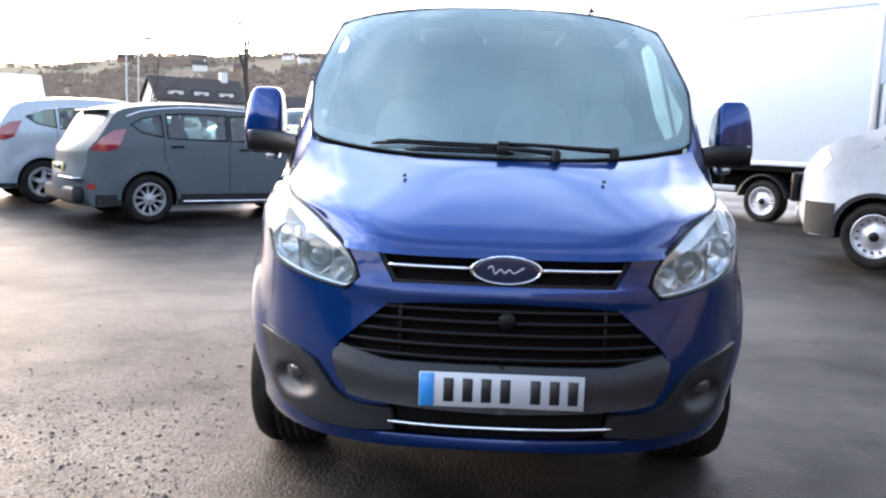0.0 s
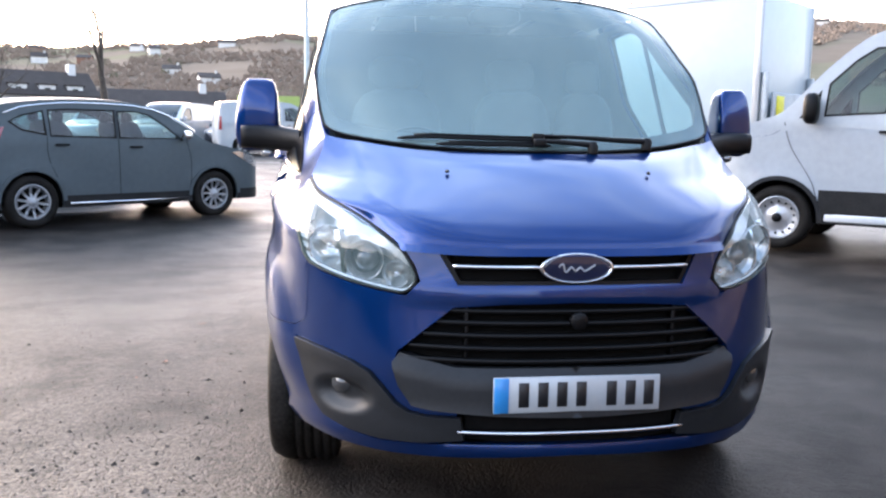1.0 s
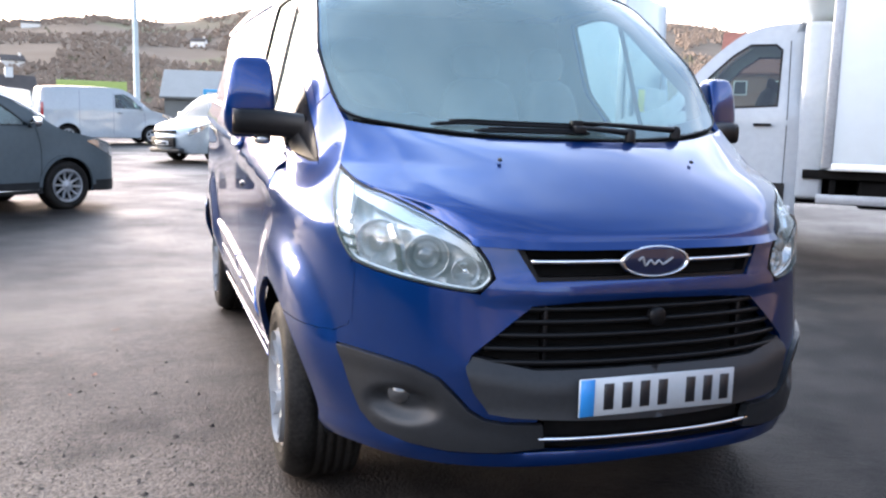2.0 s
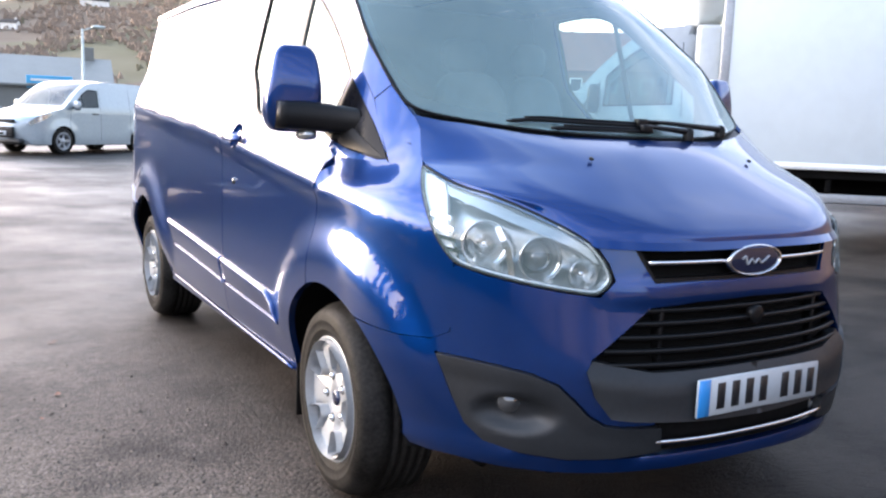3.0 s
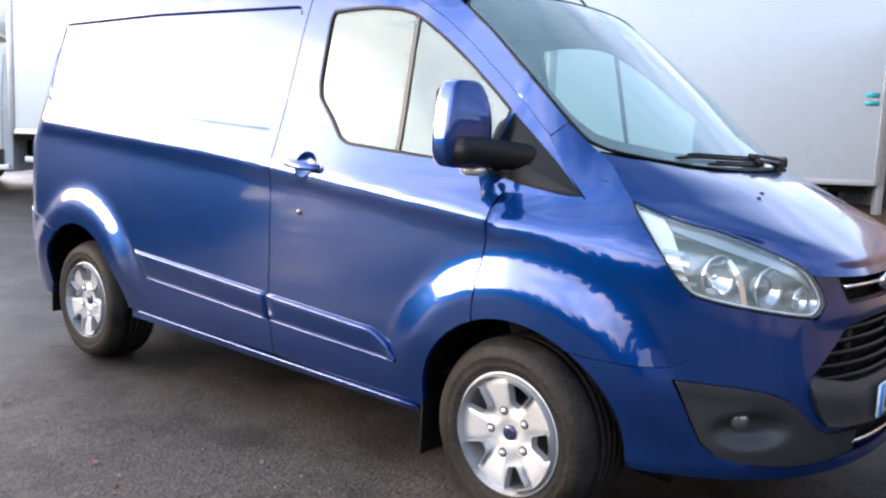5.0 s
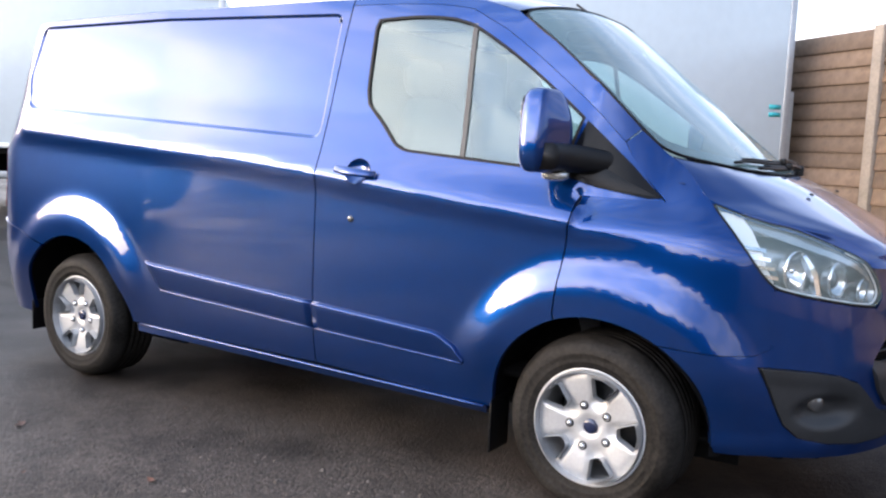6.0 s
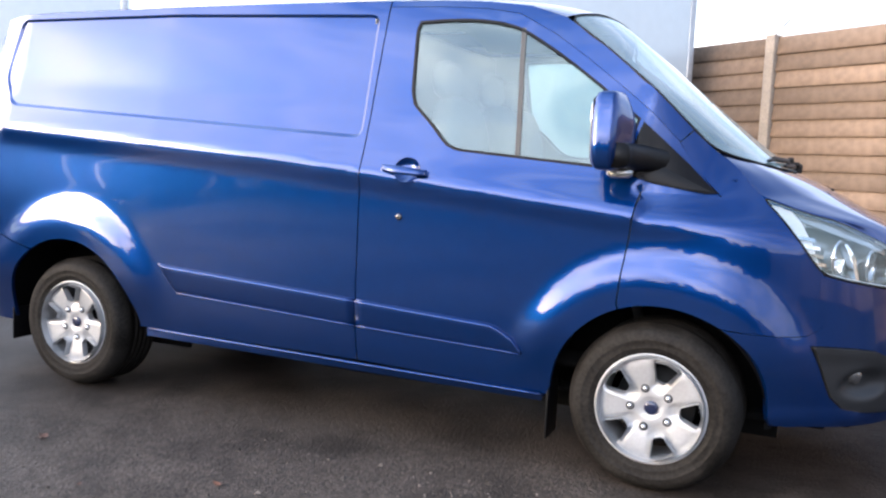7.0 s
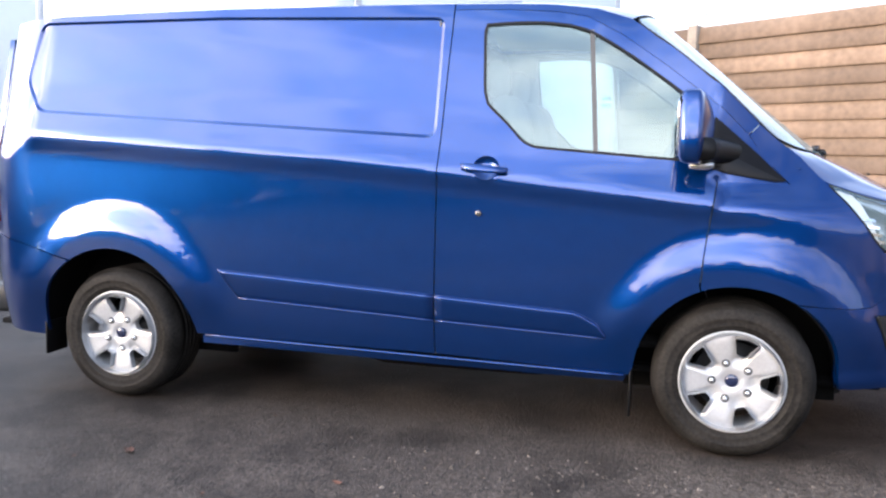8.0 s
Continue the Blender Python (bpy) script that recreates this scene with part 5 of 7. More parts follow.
def road_wheel(parent, x, y, z, r, side, style="steel", spokes=5):
    """A wheel under a vehicle; side -1 or 1 is where its face looks."""
    wh = new("wheel")
    wh.parent = parent
    wh.matrix_basis = pose(x, y, z, random.uniform(0, 70), 0, 0 if side < 0 else 180)
    w = 0.105
    rr = r * 0.66
    tagged(wh, "black tyre on a silver alloy wheel" if style == "alloy" else "black tyre on a silver steel wheel")
    part("tyre", lathe([(rr * 0.97, 0.0), (rr * 1.05, -0.02), (r * 0.86, -0.03), (r * 0.96, -0.015), (r, 0.02), (r, 0.18), (r * 0.95, 0.21), (rr, 0.2)], 40), M_RUBBER, wh)
    rm = part("rim", lathe([(rr, -0.012), (rr * 1.01, -0.02), (rr * 0.95, -0.018), (rr * 0.90, 0.005), (rr * 0.88, 0.12)], 40), M_ALLOY if style == "alloy" else M_STEEL, wh)
    circle = [(rr * 0.92 * math.cos(2 * math.pi * k / 40), rr * 0.92 * math.sin(2 * math.pi * k / 40)) for k in range(40)]
    holes = []
    if style == "alloy":
        for k in range(spokes):
            a = 2 * math.pi * k / spokes
            g = 180 / spokes
            holes.append([(rr * q * math.cos(a + radians(d)), rr * q * math.sin(a + radians(d))) for q, d in ((0.34, -g * 0.3), (0.62, -g * 0.66), (0.86, -g * 0.72), (0.86, g * 0.72), (0.62, g * 0.66), (0.34, g * 0.3))])
    else:
        for k in range(14):
            a = 2 * math.pi * k / 14
            holes.append([(rr * 0.76 * math.cos(a) + rr * 0.065 * math.cos(q), rr * 0.76 * math.sin(a) + rr * 0.065 * math.sin(q)) for q in [2 * math.pi * i / 8 for i in range(8)]])
    dish = (0.0, 0.006, 0.0) if style == "alloy" else (-0.03, 0.012, 0.0)

    def face(a, b, o):
        q = math.hypot(a, b) / rr
        return Vector((interp(q, [0, 0.3, 0.5, 0.75, 0.92], [dish[0], dish[0], dish[1] + 0.02, dish[1], dish[2]]) - o, a, b))
    part("wheel_disc", sheet(circle, face, holes=holes, step=0.05, rim=-0.02), M_ALLOY if style == "alloy" else M_STEEL, rm)
    part("hub", lathe([(0.0, dish[0] - 0.02), (0.035, dish[0] - 0.018), (0.05, dish[0] - 0.004), (0.06, dish[0] + 0.02)], 18), M_BLACK if style == "steel" else M_ALLOY, rm)
    part("brake", lathe([(0.0, 0.06), (rr * 0.8, 0.06)], 20), M_DARK, rm)
    return wh


def vehicle(name, m, label, group, paint_mat, top, half, arches, wheels, panes, screens, belt, bottom=0.24, bow=(0.22, 0.12), skirt=None, style="steel", tyre=0.335,
            lamps=(), seams=(), handles=(), mirror=None, extra=None, tumble_k=0.16, ends=(0.5, 0.35), spokes=5, category="car"):
    """A road vehicle, nose towards -y with the front axle at y = 0. top: its outline (y, z) from the front bottom over the roof to
    the rear bottom; half: half width; arches (y, r); panes: side windows; screens: stretches of the outline that are glass."""
    root = thing(name, m, label, category, group)
    line = curve(top, 0.06)
    y0, y1 = min(p[0] for p in line), max(p[0] for p in line)

    def width(y, z):
        w = half - tumble_k * max(0.0, z - belt) - 0.25 * max(0.0, 0.45 - z) ** 2
        w -= 0.05 * math.exp(-((z - belt + 0.06) / 0.03) ** 2) * 0.12
        w -= 0.30 * max(0.0, 1 - (y - y0) / ends[0]) ** 2.6 + 0.24 * max(0.0, 1 - (y1 - y) / ends[1]) ** 2.6
        for yc, r in arches:
            w += 0.018 * (1 - step01(math.hypot(y - yc, z - tyre), r + 0.05, r + 0.16)) * step01(z, 0.4, 0.6)
        return w

    def flank_at(sg):
        return lambda y, z, o=0.0: Vector((sg * (width(y, z) + o), y, z))
    low = []
    for yc, r in sorted(arches, reverse=True):
        a0 = math.degrees(math.asin((bottom - tyre) / r))
        low += [(yc + r * math.cos(radians(a0 + (180 - 2 * a0) * k / 16)), tyre + r * math.sin(radians(a0 + (180 - 2 * a0) * k / 16))) for k in range(17)]
    outline = line + low
    hull = bmesh.new()
    for sg in (-1, 1):
        sharp(part("body_side", sheet(outline, flank_at(sg), holes=[shrink(p, 0.004) for p in panes], step=0.09, rim=0.03), paint_mat, root), 50)
    n = 6

    def over(k, u, o=0.0):
        y, z = glide(line, k)
        a = abs(u)
        f, b = max(0.0, 1 - (y - y0) / 0.9), max(0.0, 1 - (y1 - y) / 0.6)
        return Vector((u * (width(y, z) + 0.0), y - (bow[0] * f ** 1.5 - bow[1] * b ** 1.5) * (1 - a ** 2.2) - o * f + o * b, z + 0.035 * (1 - a ** 2.5) * step01(z, belt, belt + 0.4) + o))
    def is_glass(i):
        return any(a <= i < b for a, b in spans)
    spans = []
    for ya, yb in screens:
        ks = [i for i, p in enumerate(line) if p[1] > belt - 0.05 and ya <= p[0] <= yb]
        if ks:
            spans.append((ks[0], ks[-1]))
    rows = [[hull.verts.new(over(i, u / n)) for u in range(-n, n + 1)] for i in range(len(line))]
    for i in range(len(line) - 1):
        for k in range(2 * n):
            if is_glass(i) and 0 < k < 2 * n - 1:
                continue
            hull.faces.new((rows[i][k], rows[i][k + 1], rows[i + 1][k + 1], rows[i + 1][k]))
    sharp(part("body_shell", hull, paint_mat, root), 40)
    for a, b in spans:
        g = bmesh.new()
        rr = [[g.verts.new(over(i, u / n, 0.002)) for u in range(-n + 1, n)] for i in range(a, b + 1)]
        for p, q in zip(rr, rr[1:]):
            for k in range(2 * n - 2):
                g.faces.new((p[k], p[k + 1], q[k + 1], q[k]))
        part("windscreen" if a < len(line) / 2 else "rear_window", g, M_DARKGLASS if category == "van" or a < len(line) / 2 else M_HATCHGLASS, root, "tinted glass")
    for sg in (-1, 1):
        for p in panes:
            part("side_window", sheet(p, flank_at(sg), step=0.12, rim=0.0, offset=-0.006), M_DARKGLASS, root, "tinted side window")
            part("window_trim", sheet(p, flank_at(sg), holes=(shrink(p, 0.02),), step=0.1, rim=0.01, offset=0.003), M_GASKET, root)
        if skirt:
            z0 = skirt
            # arches reach above the skirt line: the band breaks there
            cut = [y0 + 0.015]
            for yc, r in sorted(arches):
                cut += [yc - r * 1.0, yc + r * 1.0]
            cut.append(y1 - 0.12)
            for a, b in zip(cut[::2], cut[1::2]):
                if b - a > 0.05:
                    part("lower_trim", sheet([(a, bottom), (b, bottom), (b, z0), (a, z0)], flank_at(sg), step=0.12, rim=0.02, offset=0.008), M_SKIRT, root, "dark grey lower trim")
            for yc, r in arches:
                ringp = [(yc + (r + 0.045) * math.cos(radians(180 * k / 16)), tyre + (r + 0.045) * math.sin(radians(180 * k / 16))) for k in range(17)]
                ringp += [(yc + r * math.cos(radians(180 - 180 * k / 16)), tyre + r * math.sin(radians(180 - 180 * k / 16))) for k in range(17)]
                part("arch_trim", sheet(ringp, flank_at(sg), step=0.05, rim=0.02, offset=0.010), M_TRIM if category == "van" else paint_mat, root, "dark wheel-arch trim" if category == "van" else "painted wheel-arch lip")
        for nm, poly, mat, lb in lamps:
            part(nm, sheet(poly, flank_at(sg), step=0.05, rim=0.02, offset=0.006), mat, root, lb)
        for seam in seams:
            c = curve(seam, 0.08)
            part("door_seam", sheet([(y - 0.004, z) for y, z in c] + [(y + 0.004, z) for y, z in c[::-1]], flank_at(sg), step=0.08, rim=0.0, offset=0.002), M_DARK, root)
        for y, z in handles:
            p = flank_at(sg)(y, z)
            part("door_handle", box_bm(p.x - 0.012, p.x + 0.022 * sg + 0.012, y - 0.09, y + 0.09, z - 0.014, z + 0.014, 0.008), M_BLACK, root, "black pull handle")
        if mirror:
            y, z, sc, mt = mirror
            p = flank_at(sg)(y, z)
            hb = superbox(p.x + sg * 0.13, y, z + 0.06 * sc, 0.09 * sc, 0.055 * sc, 0.085 * sc * (1.4 if category == "van" else 0.8), 3.5, 10)
            mo = part("door_mirror", hb, mt, root, "door mirror")
            part("mirror_arm", tube([p + Vector((-sg * 0.03, 0, 0)), (p.x + sg * 0.12, y, z + 0.03)], 0.025, 8), M_BLACK, mo)
    for y, r in wheels:
        for sg in (-1, 1):
            road_wheel(root, sg * (half - 0.03), y, tyre, tyre, sg, style, spokes)
    tubs = bmesh.new()
    for yc, r in arches:
        for sg in (-1, 1):
            rows = []
            for k in range(13):
                a = radians(-8 + 196 * k / 12)
                rows.append([tubs.verts.new((sg * x, yc + (r + 0.01) * math.cos(a), tyre + (r + 0.01) * math.sin(a))) for x in (half - 0.03, half - 0.35)])
            for p, q in zip(rows, rows[1:]):
                tubs.faces.new((p[0], p[1], q[1], q[0]))
    box_bm(-half + 0.3, half - 0.3, y0 + 0.3, y1 - 0.2, bottom - 0.03, bottom + 0.05, 0, 1, tubs)
    box_bm(-half + 0.34, half - 0.34, y0 + 0.3, y1 - 0.2, bottom, belt - 0.12, 0, 1, tubs)
    part("underbody", tubs, M_DARK, root, "dark underbody", smooth=False)
    seats = [(0.95, sx, 0.24) for sx in (-0.36, 0.36)] + ([(1.95, 0.0, 0.62)] if category == "car" else [])
    for sy, sx, hw in seats:
        bk = superbox(sx * half, sy, belt + 0.02, hw, 0.09, 0.30, 3.5, 8)
        for v in bk.verts:
            v.co.y += 0.25 * (v.co.z - belt)
        st_ = part("seat_back", bk, M_DARK, root, "dark seat back")
        for hx in ((0.0,) if hw < 0.5 else (-0.38, 0.38)):
            part("headrest", superbox(sx * half + hx, sy + 0.10, belt + 0.36, 0.11, 0.05, 0.075, 3, 8), M_DARK, st_)
    if category == "car":
        part("parcel_shelf", box_bm(-0.58, 0.58, 2.2, 2.92, belt + 0.02, belt + 0.05, 0.01), M_DARK, root, "dark parcel shelf")
    if extra:
        extra(root, over, flank_at, line, width)
    return root


def plate_on(root, y, z, mat, facing):
    p = part("number_plate", box_bm(-0.26, 0.26, y - 0.006, y + 0.006, z - 0.055, z + 0.055, 0.002, 1), mat, root, "plate with a plain dark bar")
    part("plate_bar", box_bm(-0.19, 0.19, y + facing * 0.005, y + facing * 0.009, z - 0.03, z + 0.03), M_INK, p)


def grille_on(root, y, z0, z1, w, mat=None):
    g = part("front_grille", box_bm(-w, w, y - 0.02, y + 0.05, z0, z1, 0.02), mat or M_BLACK, root, "black front grille")
    for k in range(3):
        z = z0 + (z1 - z0) * (k + 0.8) / 3.6
        part("grille_bar", box_bm(-w * 0.94, w * 0.94, y - 0.03, y, z - 0.008, z + 0.008, 0.004), M_TRIM, g)


# grey five-door estate-like car
suv_top = [(-0.86, 0.24), (-0.93, 0.42), (-0.90, 0.66), (-0.80, 0.84), (-0.55, 0.95), (-0.05, 1.06), (0.14, 1.12), (0.55, 1.36), (0.92, 1.54), (1.15, 1.60), (1.6, 1.635), (2.2, 1.625), (2.75, 1.57), (3.0, 1.50), (3.12, 1.36), (3.27, 1.12), (3.36, 1.0), (3.38, 0.80), (3.42, 0.62), (3.41, 0.42), (3.32, 0.24)]
suv_panes = [[(0.52, 1.13), (1.45, 1.13), (1.455, 1.50), (1.18, 1.505), (0.98, 1.46), (0.75, 1.31)], [(1.48, 1.13), (2.36, 1.15), (2.37, 1.49), (2.1, 1.51), (1.485, 1.51)], [(2.395, 1.16), (2.70, 1.22), (2.86, 1.33), (2.70, 1.42), (2.42, 1.48)]]


def suv_extra(chrome_rail=True, tail=None):
    def add(root, over, flank_at, line, width):
        for sg in (-1, 1):
            f = flank_at(sg)
            rail = [(0.30, 1.26), (0.62, 1.44), (0.95, 1.555), (1.2, 1.59), (1.6, 1.605), (2.2, 1.595), (2.7, 1.53), (2.9, 1.45)]
            part("roof_trim", tube([f(y, z - 0.02, 0.002) for y, z in curve(rail, 0.15)], 0.012, 6), M_CHROME, root, "bright roof trim")
            part("sill_trim", tube([f(0.45, 0.30, 0.012), f(1.3, 0.295, 0.014), f(2.15, 0.30, 0.012)], 0.016, 6), M_CHROME, root, "bright sill strip")
        plate_on(root, 3.55, 0.74, M_YPLATE, 1)
        grille_on(root, -1.09, 0.32, 0.62, 0.36)
        part("rear_bumper_trim", box_bm(-0.72, 0.72, 3.42, 3.56, 0.28, 0.5, 0.04), M_TRIM, root, "dark grey rear bumper")
        part("bumper_strip", box_bm(-0.74, 0.74, 3.45, 3.575, 0.60, 0.625, 0.008), M_CHROME, root, "bright bumper strip")
        part("rear_wiper", tube([(0.0, 3.30, 1.17), (-0.2, 3.28, 1.20), (-0.4, 3.25, 1.24)], 0.012, 6), M_BLACK, root)
        part("roof_spoiler", box_bm(-0.58, 0.58, 2.95, 3.16, 1.50, 1.53, 0.012), M_GREYCAR if chrome_rail else M_PALECAR, root)
    return add


suv_lamps = [("tail_lamp", [(2.90, 1.27), (3.08, 1.24), (3.24, 1.13), (3.345, 0.98), (3.16, 0.965), (3.02, 1.02)], M_RED, "red tail lamp"),
             ("rear_reflector", [(3.30, 0.47), (3.38, 0.47), (3.38, 0.54), (3.30, 0.54)], M_RED, "red reflector"),
             ("headlamp", [(-0.86, 0.76), (-0.70, 0.88), (-0.42, 0.96), (-0.30, 0.94), (-0.55, 0.80), (-0.80, 0.70)], M_REFLECT, "clear headlamp")]
suv_seams = [[(0.42, 0.36), (0.38, 0.8), (0.45, 1.12)], [(1.46, 0.33), (1.46, 0.8), (1.47, 1.52)], [(2.30, 0.62), (2.40, 0.9), (2.40, 1.15)]]
g_rz = math.degrees(math.atan2(0.77, -0.64))
vehicle("parked_car", pose(-2.94, 10.17, stand(-2.9, 10) - 0.02, 0, 0, g_rz), "dark grey metallic family car parked on wet tarmac", "parked vehicles", M_GREYCAR, suv_top, 0.905, [(0, 0.385), (2.613, 0.385)], [(0, 0), (2.613, 0)],
        suv_panes, [(0.12, 0.98), (2.95, 3.19)], 1.05, 0.25, (0.22, 0.16), 0.40, "alloy", 0.335, suv_lamps, suv_seams, [(1.22, 1.02), (2.22, 1.05)], (0.52, 1.12, 1.0, M_CHROME), suv_extra(), spokes=10)
suv2_top = [(y * 1.04, z * 1.05) for y, z in suv_top]
vehicle("parked_car", pose(-5.42, 12.47, stand(-5.4, 12.5) - 0.03, 0, 0, g_rz), "pale silver four-wheel-drive car parked beside the grey car", "parked vehicles", M_PALECAR, suv2_top, 0.95, [(0, 0.40), (2.72, 0.40)], [(0, 0), (2.72, 0)],
        [[(y * 1.04, z * 1.05) for y, z in p] for p in suv_panes], [(0.12, 1.02), (3.06, 3.32)], 1.1, 0.27, (0.22, 0.16), 0.34, "alloy", 0.355,
        [(n, [(y * 1.04, z * 1.05) for y, z in p], q, lb) for n, p, q, lb in suv_lamps], [[(y * 1.04, z * 1.05) for y, z in p] for p in suv_seams], [(1.27, 1.07), (2.31, 1.1)], (0.54, 1.18, 1.1, M_PALECAR), suv_extra(False))

# cab of a large van with a box body behind it
cab_top = [(-0.72, 0.30), (-0.82, 0.48), (-0.83, 0.72), (-0.79, 0.98), (-0.70, 1.16), (-0.50, 1.29), (-0.18, 1.40), (0.02, 1.50), (0.40, 1.92), (0.72, 2.20), (0.95, 2.30), (1.15, 2.33), (1.38, 2.33), (1.40, 2.2), (1.40, 0.9), (1.40, 0.32)]
cab_panes = [[(0.16, 1.40), (0.34, 1.42), (0.36, 1.70), (0.28, 1.60)], [(0.40, 1.42), (1.16, 1.46), (1.17, 2.06), (1.10, 2.12), (0.84, 2.12), (0.66, 2.00), (0.42, 1.76)]]


def box_truck(name, label, ax, ay, rz, dz, wheelbase, box0, box1, box_z0, box_h, style, tail_lift=False, pod=True, ford=False, mark=True):
    def add(root, over, flank_at, line, width):
        hw = 1.04
        bx = part("box_body", box_bm(-hw, hw, box0, box1, box_z0, box_h, 0.025), M_BOX, root, "white panelled box body")
        sharp(bx, 30)
        for sg in (-1, 1):
            for y in (box0 + 0.035, box1 - 0.035):
                part("corner_post", box_bm(sg * hw - 0.03, sg * hw + 0.012 if sg > 0 else sg * hw + 0.03, y - 0.05, y + 0.05, box_z0 + 0.01, box_h - 0.01, 0.012) if sg > 0 else box_bm(sg * hw - 0.012, sg * hw + 0.03, y - 0.05, y + 0.05, box_z0 + 0.01, box_h - 0.01, 0.012), M_RAIL, bx, "grey aluminium corner post")
            for z in (box_z0 + 0.03, box_h - 0.04):
                part("edge_rail", box_bm(min(sg * hw, sg * (hw + 0.008)), max(sg * hw, sg * (hw + 0.008)), box0 + 0.05, box1 - 0.05, z - 0.035, z + 0.035, 0.003, 1), M_RAILW, bx, "white edge rail")
            part("under_rail", box_bm(sg * 0.95 - 0.02, sg * 0.95 + 0.02, 1.45, box1 - 0.1, box_z0 - 0.10, box_z0 - 0.005, 0.01), M_DARK, root, "black chassis rail")
            part("side_guard", box_bm(sg * 0.93 - 0.015, sg * 0.93 + 0.015, 1.6, wheelbase - 0.5, 0.46, 0.56, 0.01), M_RAIL, root, "grey side guard")
            for k in range(3):
                y = 1.75 + (wheelbase - 0.75 - 1.75) * k / 2
                part("guard_stay", box_bm(sg * 0.93 - 0.012, sg * 0.93 + 0.012, y - 0.03, y + 0.03, 0.5, box_z0 - 0.05, 0.005), M_DARK, root)
            road_wheel(root, sg * 0.93, wheelbase, 0.34, 0.34, sg, "steel")
            mud = bmesh.new()
            rows = []
            for k in range(13):
                a = radians(8 + 164 * k / 12)
                rows.append([mud.verts.new((sg * x, wheelbase + q * math.cos(a), 0.34 + q * math.sin(a))) for x, q in ((0.99, 0.41), (0.99, 0.44), (0.66, 0.44))])
            for p, q in zip(rows, rows[1:]):
                for i in range(2):
                    mud.faces.new((p[i], p[i + 1], q[i + 1], q[i]))
            part("rear_mudguard", mud, M_BLACK, root, "black plastic mudguard")
            part("side_marker", box_bm(sg * 0.955 - 0.012, sg * 0.955 + 0.012, 1.05, 1.17, 0.60, 0.64, 0.006), M_ORANGE, root, "orange side marker")
            part("lower_strip", box_bm(sg * 0.945 - 0.03, sg * 0.945 + 0.03, 0.47, 1.36, 0.33, 0.42, 0.015), M_RAILW, root, "pale sill strip")
        part("chassis", box_bm(-0.45, 0.45, 1.2, box1 - 0.15, 0.42, box_z0 - 0.02, 0.02), M_DARK, root, "black chassis")
        part("fuel_tank", box_bm(-0.9, -0.5, 2.0, 2.8, 0.40, 0.72, 0.05), M_DARK, root)
        part("battery_box", box_bm(0.5, 0.9, 2.0, 2.7, 0.42, 0.72, 0.04), M_DARK, root)
        if box0 > 1.5:
            part("cab_back", box_bm(-0.93, 0.93, 1.37, box0 + 0.01, 0.5, 2.34, 0.05), M_WHITE, root, "white back wall of the cab")
        if pod:
            pd = superbox(0, 0, 0, 1.0, 1.0, 1.0, 4.0, 16)
            for v in pd.verts:
                t = (v.co.z + 1) / 2
                v.co = Vector((v.co.x * 1.03, box0 - 0.03 - 0.62 * max(0.0, -v.co.y) * (0.55 + 0.45 * t) if v.co.y < 0 else box0 + 0.02, 2.38 + t * (box_h - 2.42)))
            part("roof_pod", pd, M_BOX, root, "rounded white fairing over the cab")
        if tail_lift:
            for x in (-0.95, 0.95):
                part("lift_post", box_bm(x - 0.045, x + 0.045, box1 + 0.01, box1 + 0.11, 0.45, 2.15, 0.012), M_GALV, root, "galvanised tail-lift post")
            part("lift_platform", box_bm(-0.85, 0.85, box1 + 0.12, box1 + 0.17, 0.55, 1.85, 0.015), M_GALV, root, "grey folded tail-lift platform")
            part("lift_flag", box_bm(0.45, 0.75, box1 + 0.172, box1 + 0.18, 1.45, 1.80, 0.004), M_YELLOW, root, "yellow warning panel")
        else:
            part("rear_beam", box_bm(-0.98, 0.98, box1 - 0.02, box1 + 0.08, 0.45, 0.62, 0.02), M_RAIL, root, "grey rear beam")
            for sg in (-1, 1):
                part("tail_lamp", box_bm(sg * 0.8 - 0.12, sg * 0.8 + 0.12, box1 + 0.06, box1 + 0.10, 0.70, 0.82, 0.01), M_RED, root, "red tail lamp")
        if mark:
            for k, z in enumerate((1.93, 1.83)):
                for sg in (-1, 1):
                    part("side_mark", box_bm(min(sg * hw, sg * (hw + 0.006)), max(sg * hw, sg * (hw + 0.006)), box1 - 0.30, box1 - 0.12, z - 0.03, z + 0.03), M_TEAL, bx, "small teal label")
        grille_on(root, -1.03, 0.62, 0.95, 0.55)
        plate_on(root, -1.07, 0.50, M_PLATE, -1)
    lamps = [("headlamp", [(-0.76, 0.98), (-0.69, 1.13), (-0.55, 1.22), (-0.48, 1.12), (-0.64, 0.92), (-0.75, 0.86)], M_WHITEIN, "pale clear headlamp")]
    seams = [[(-0.66, 1.17), (-0.40, 1.19), (-0.10, 1.23), (0.02, 1.30)], [(0.02, 1.36), (0.10, 1.1), (0.34, 0.72), (0.40, 0.5)], [(1.26, 0.42), (1.26, 1.3), (1.24, 2.15)]]
    return vehicle(name, pose(ax, ay, dz, 0, 0, rz), label, "box trucks", M_WHITE, cab_top, 0.965, [(0, 0.405)], [(0, 0)], cab_panes, [(0.0, 0.78)], 1.36, 0.31, (0.26, 0.0), 0.66, style, 0.345, lamps, seams, [(1.02, 1.27)],
                   (0.30, 1.42, 1.35, M_BLACK), add, 0.17, (0.55, 0.01), category="van")


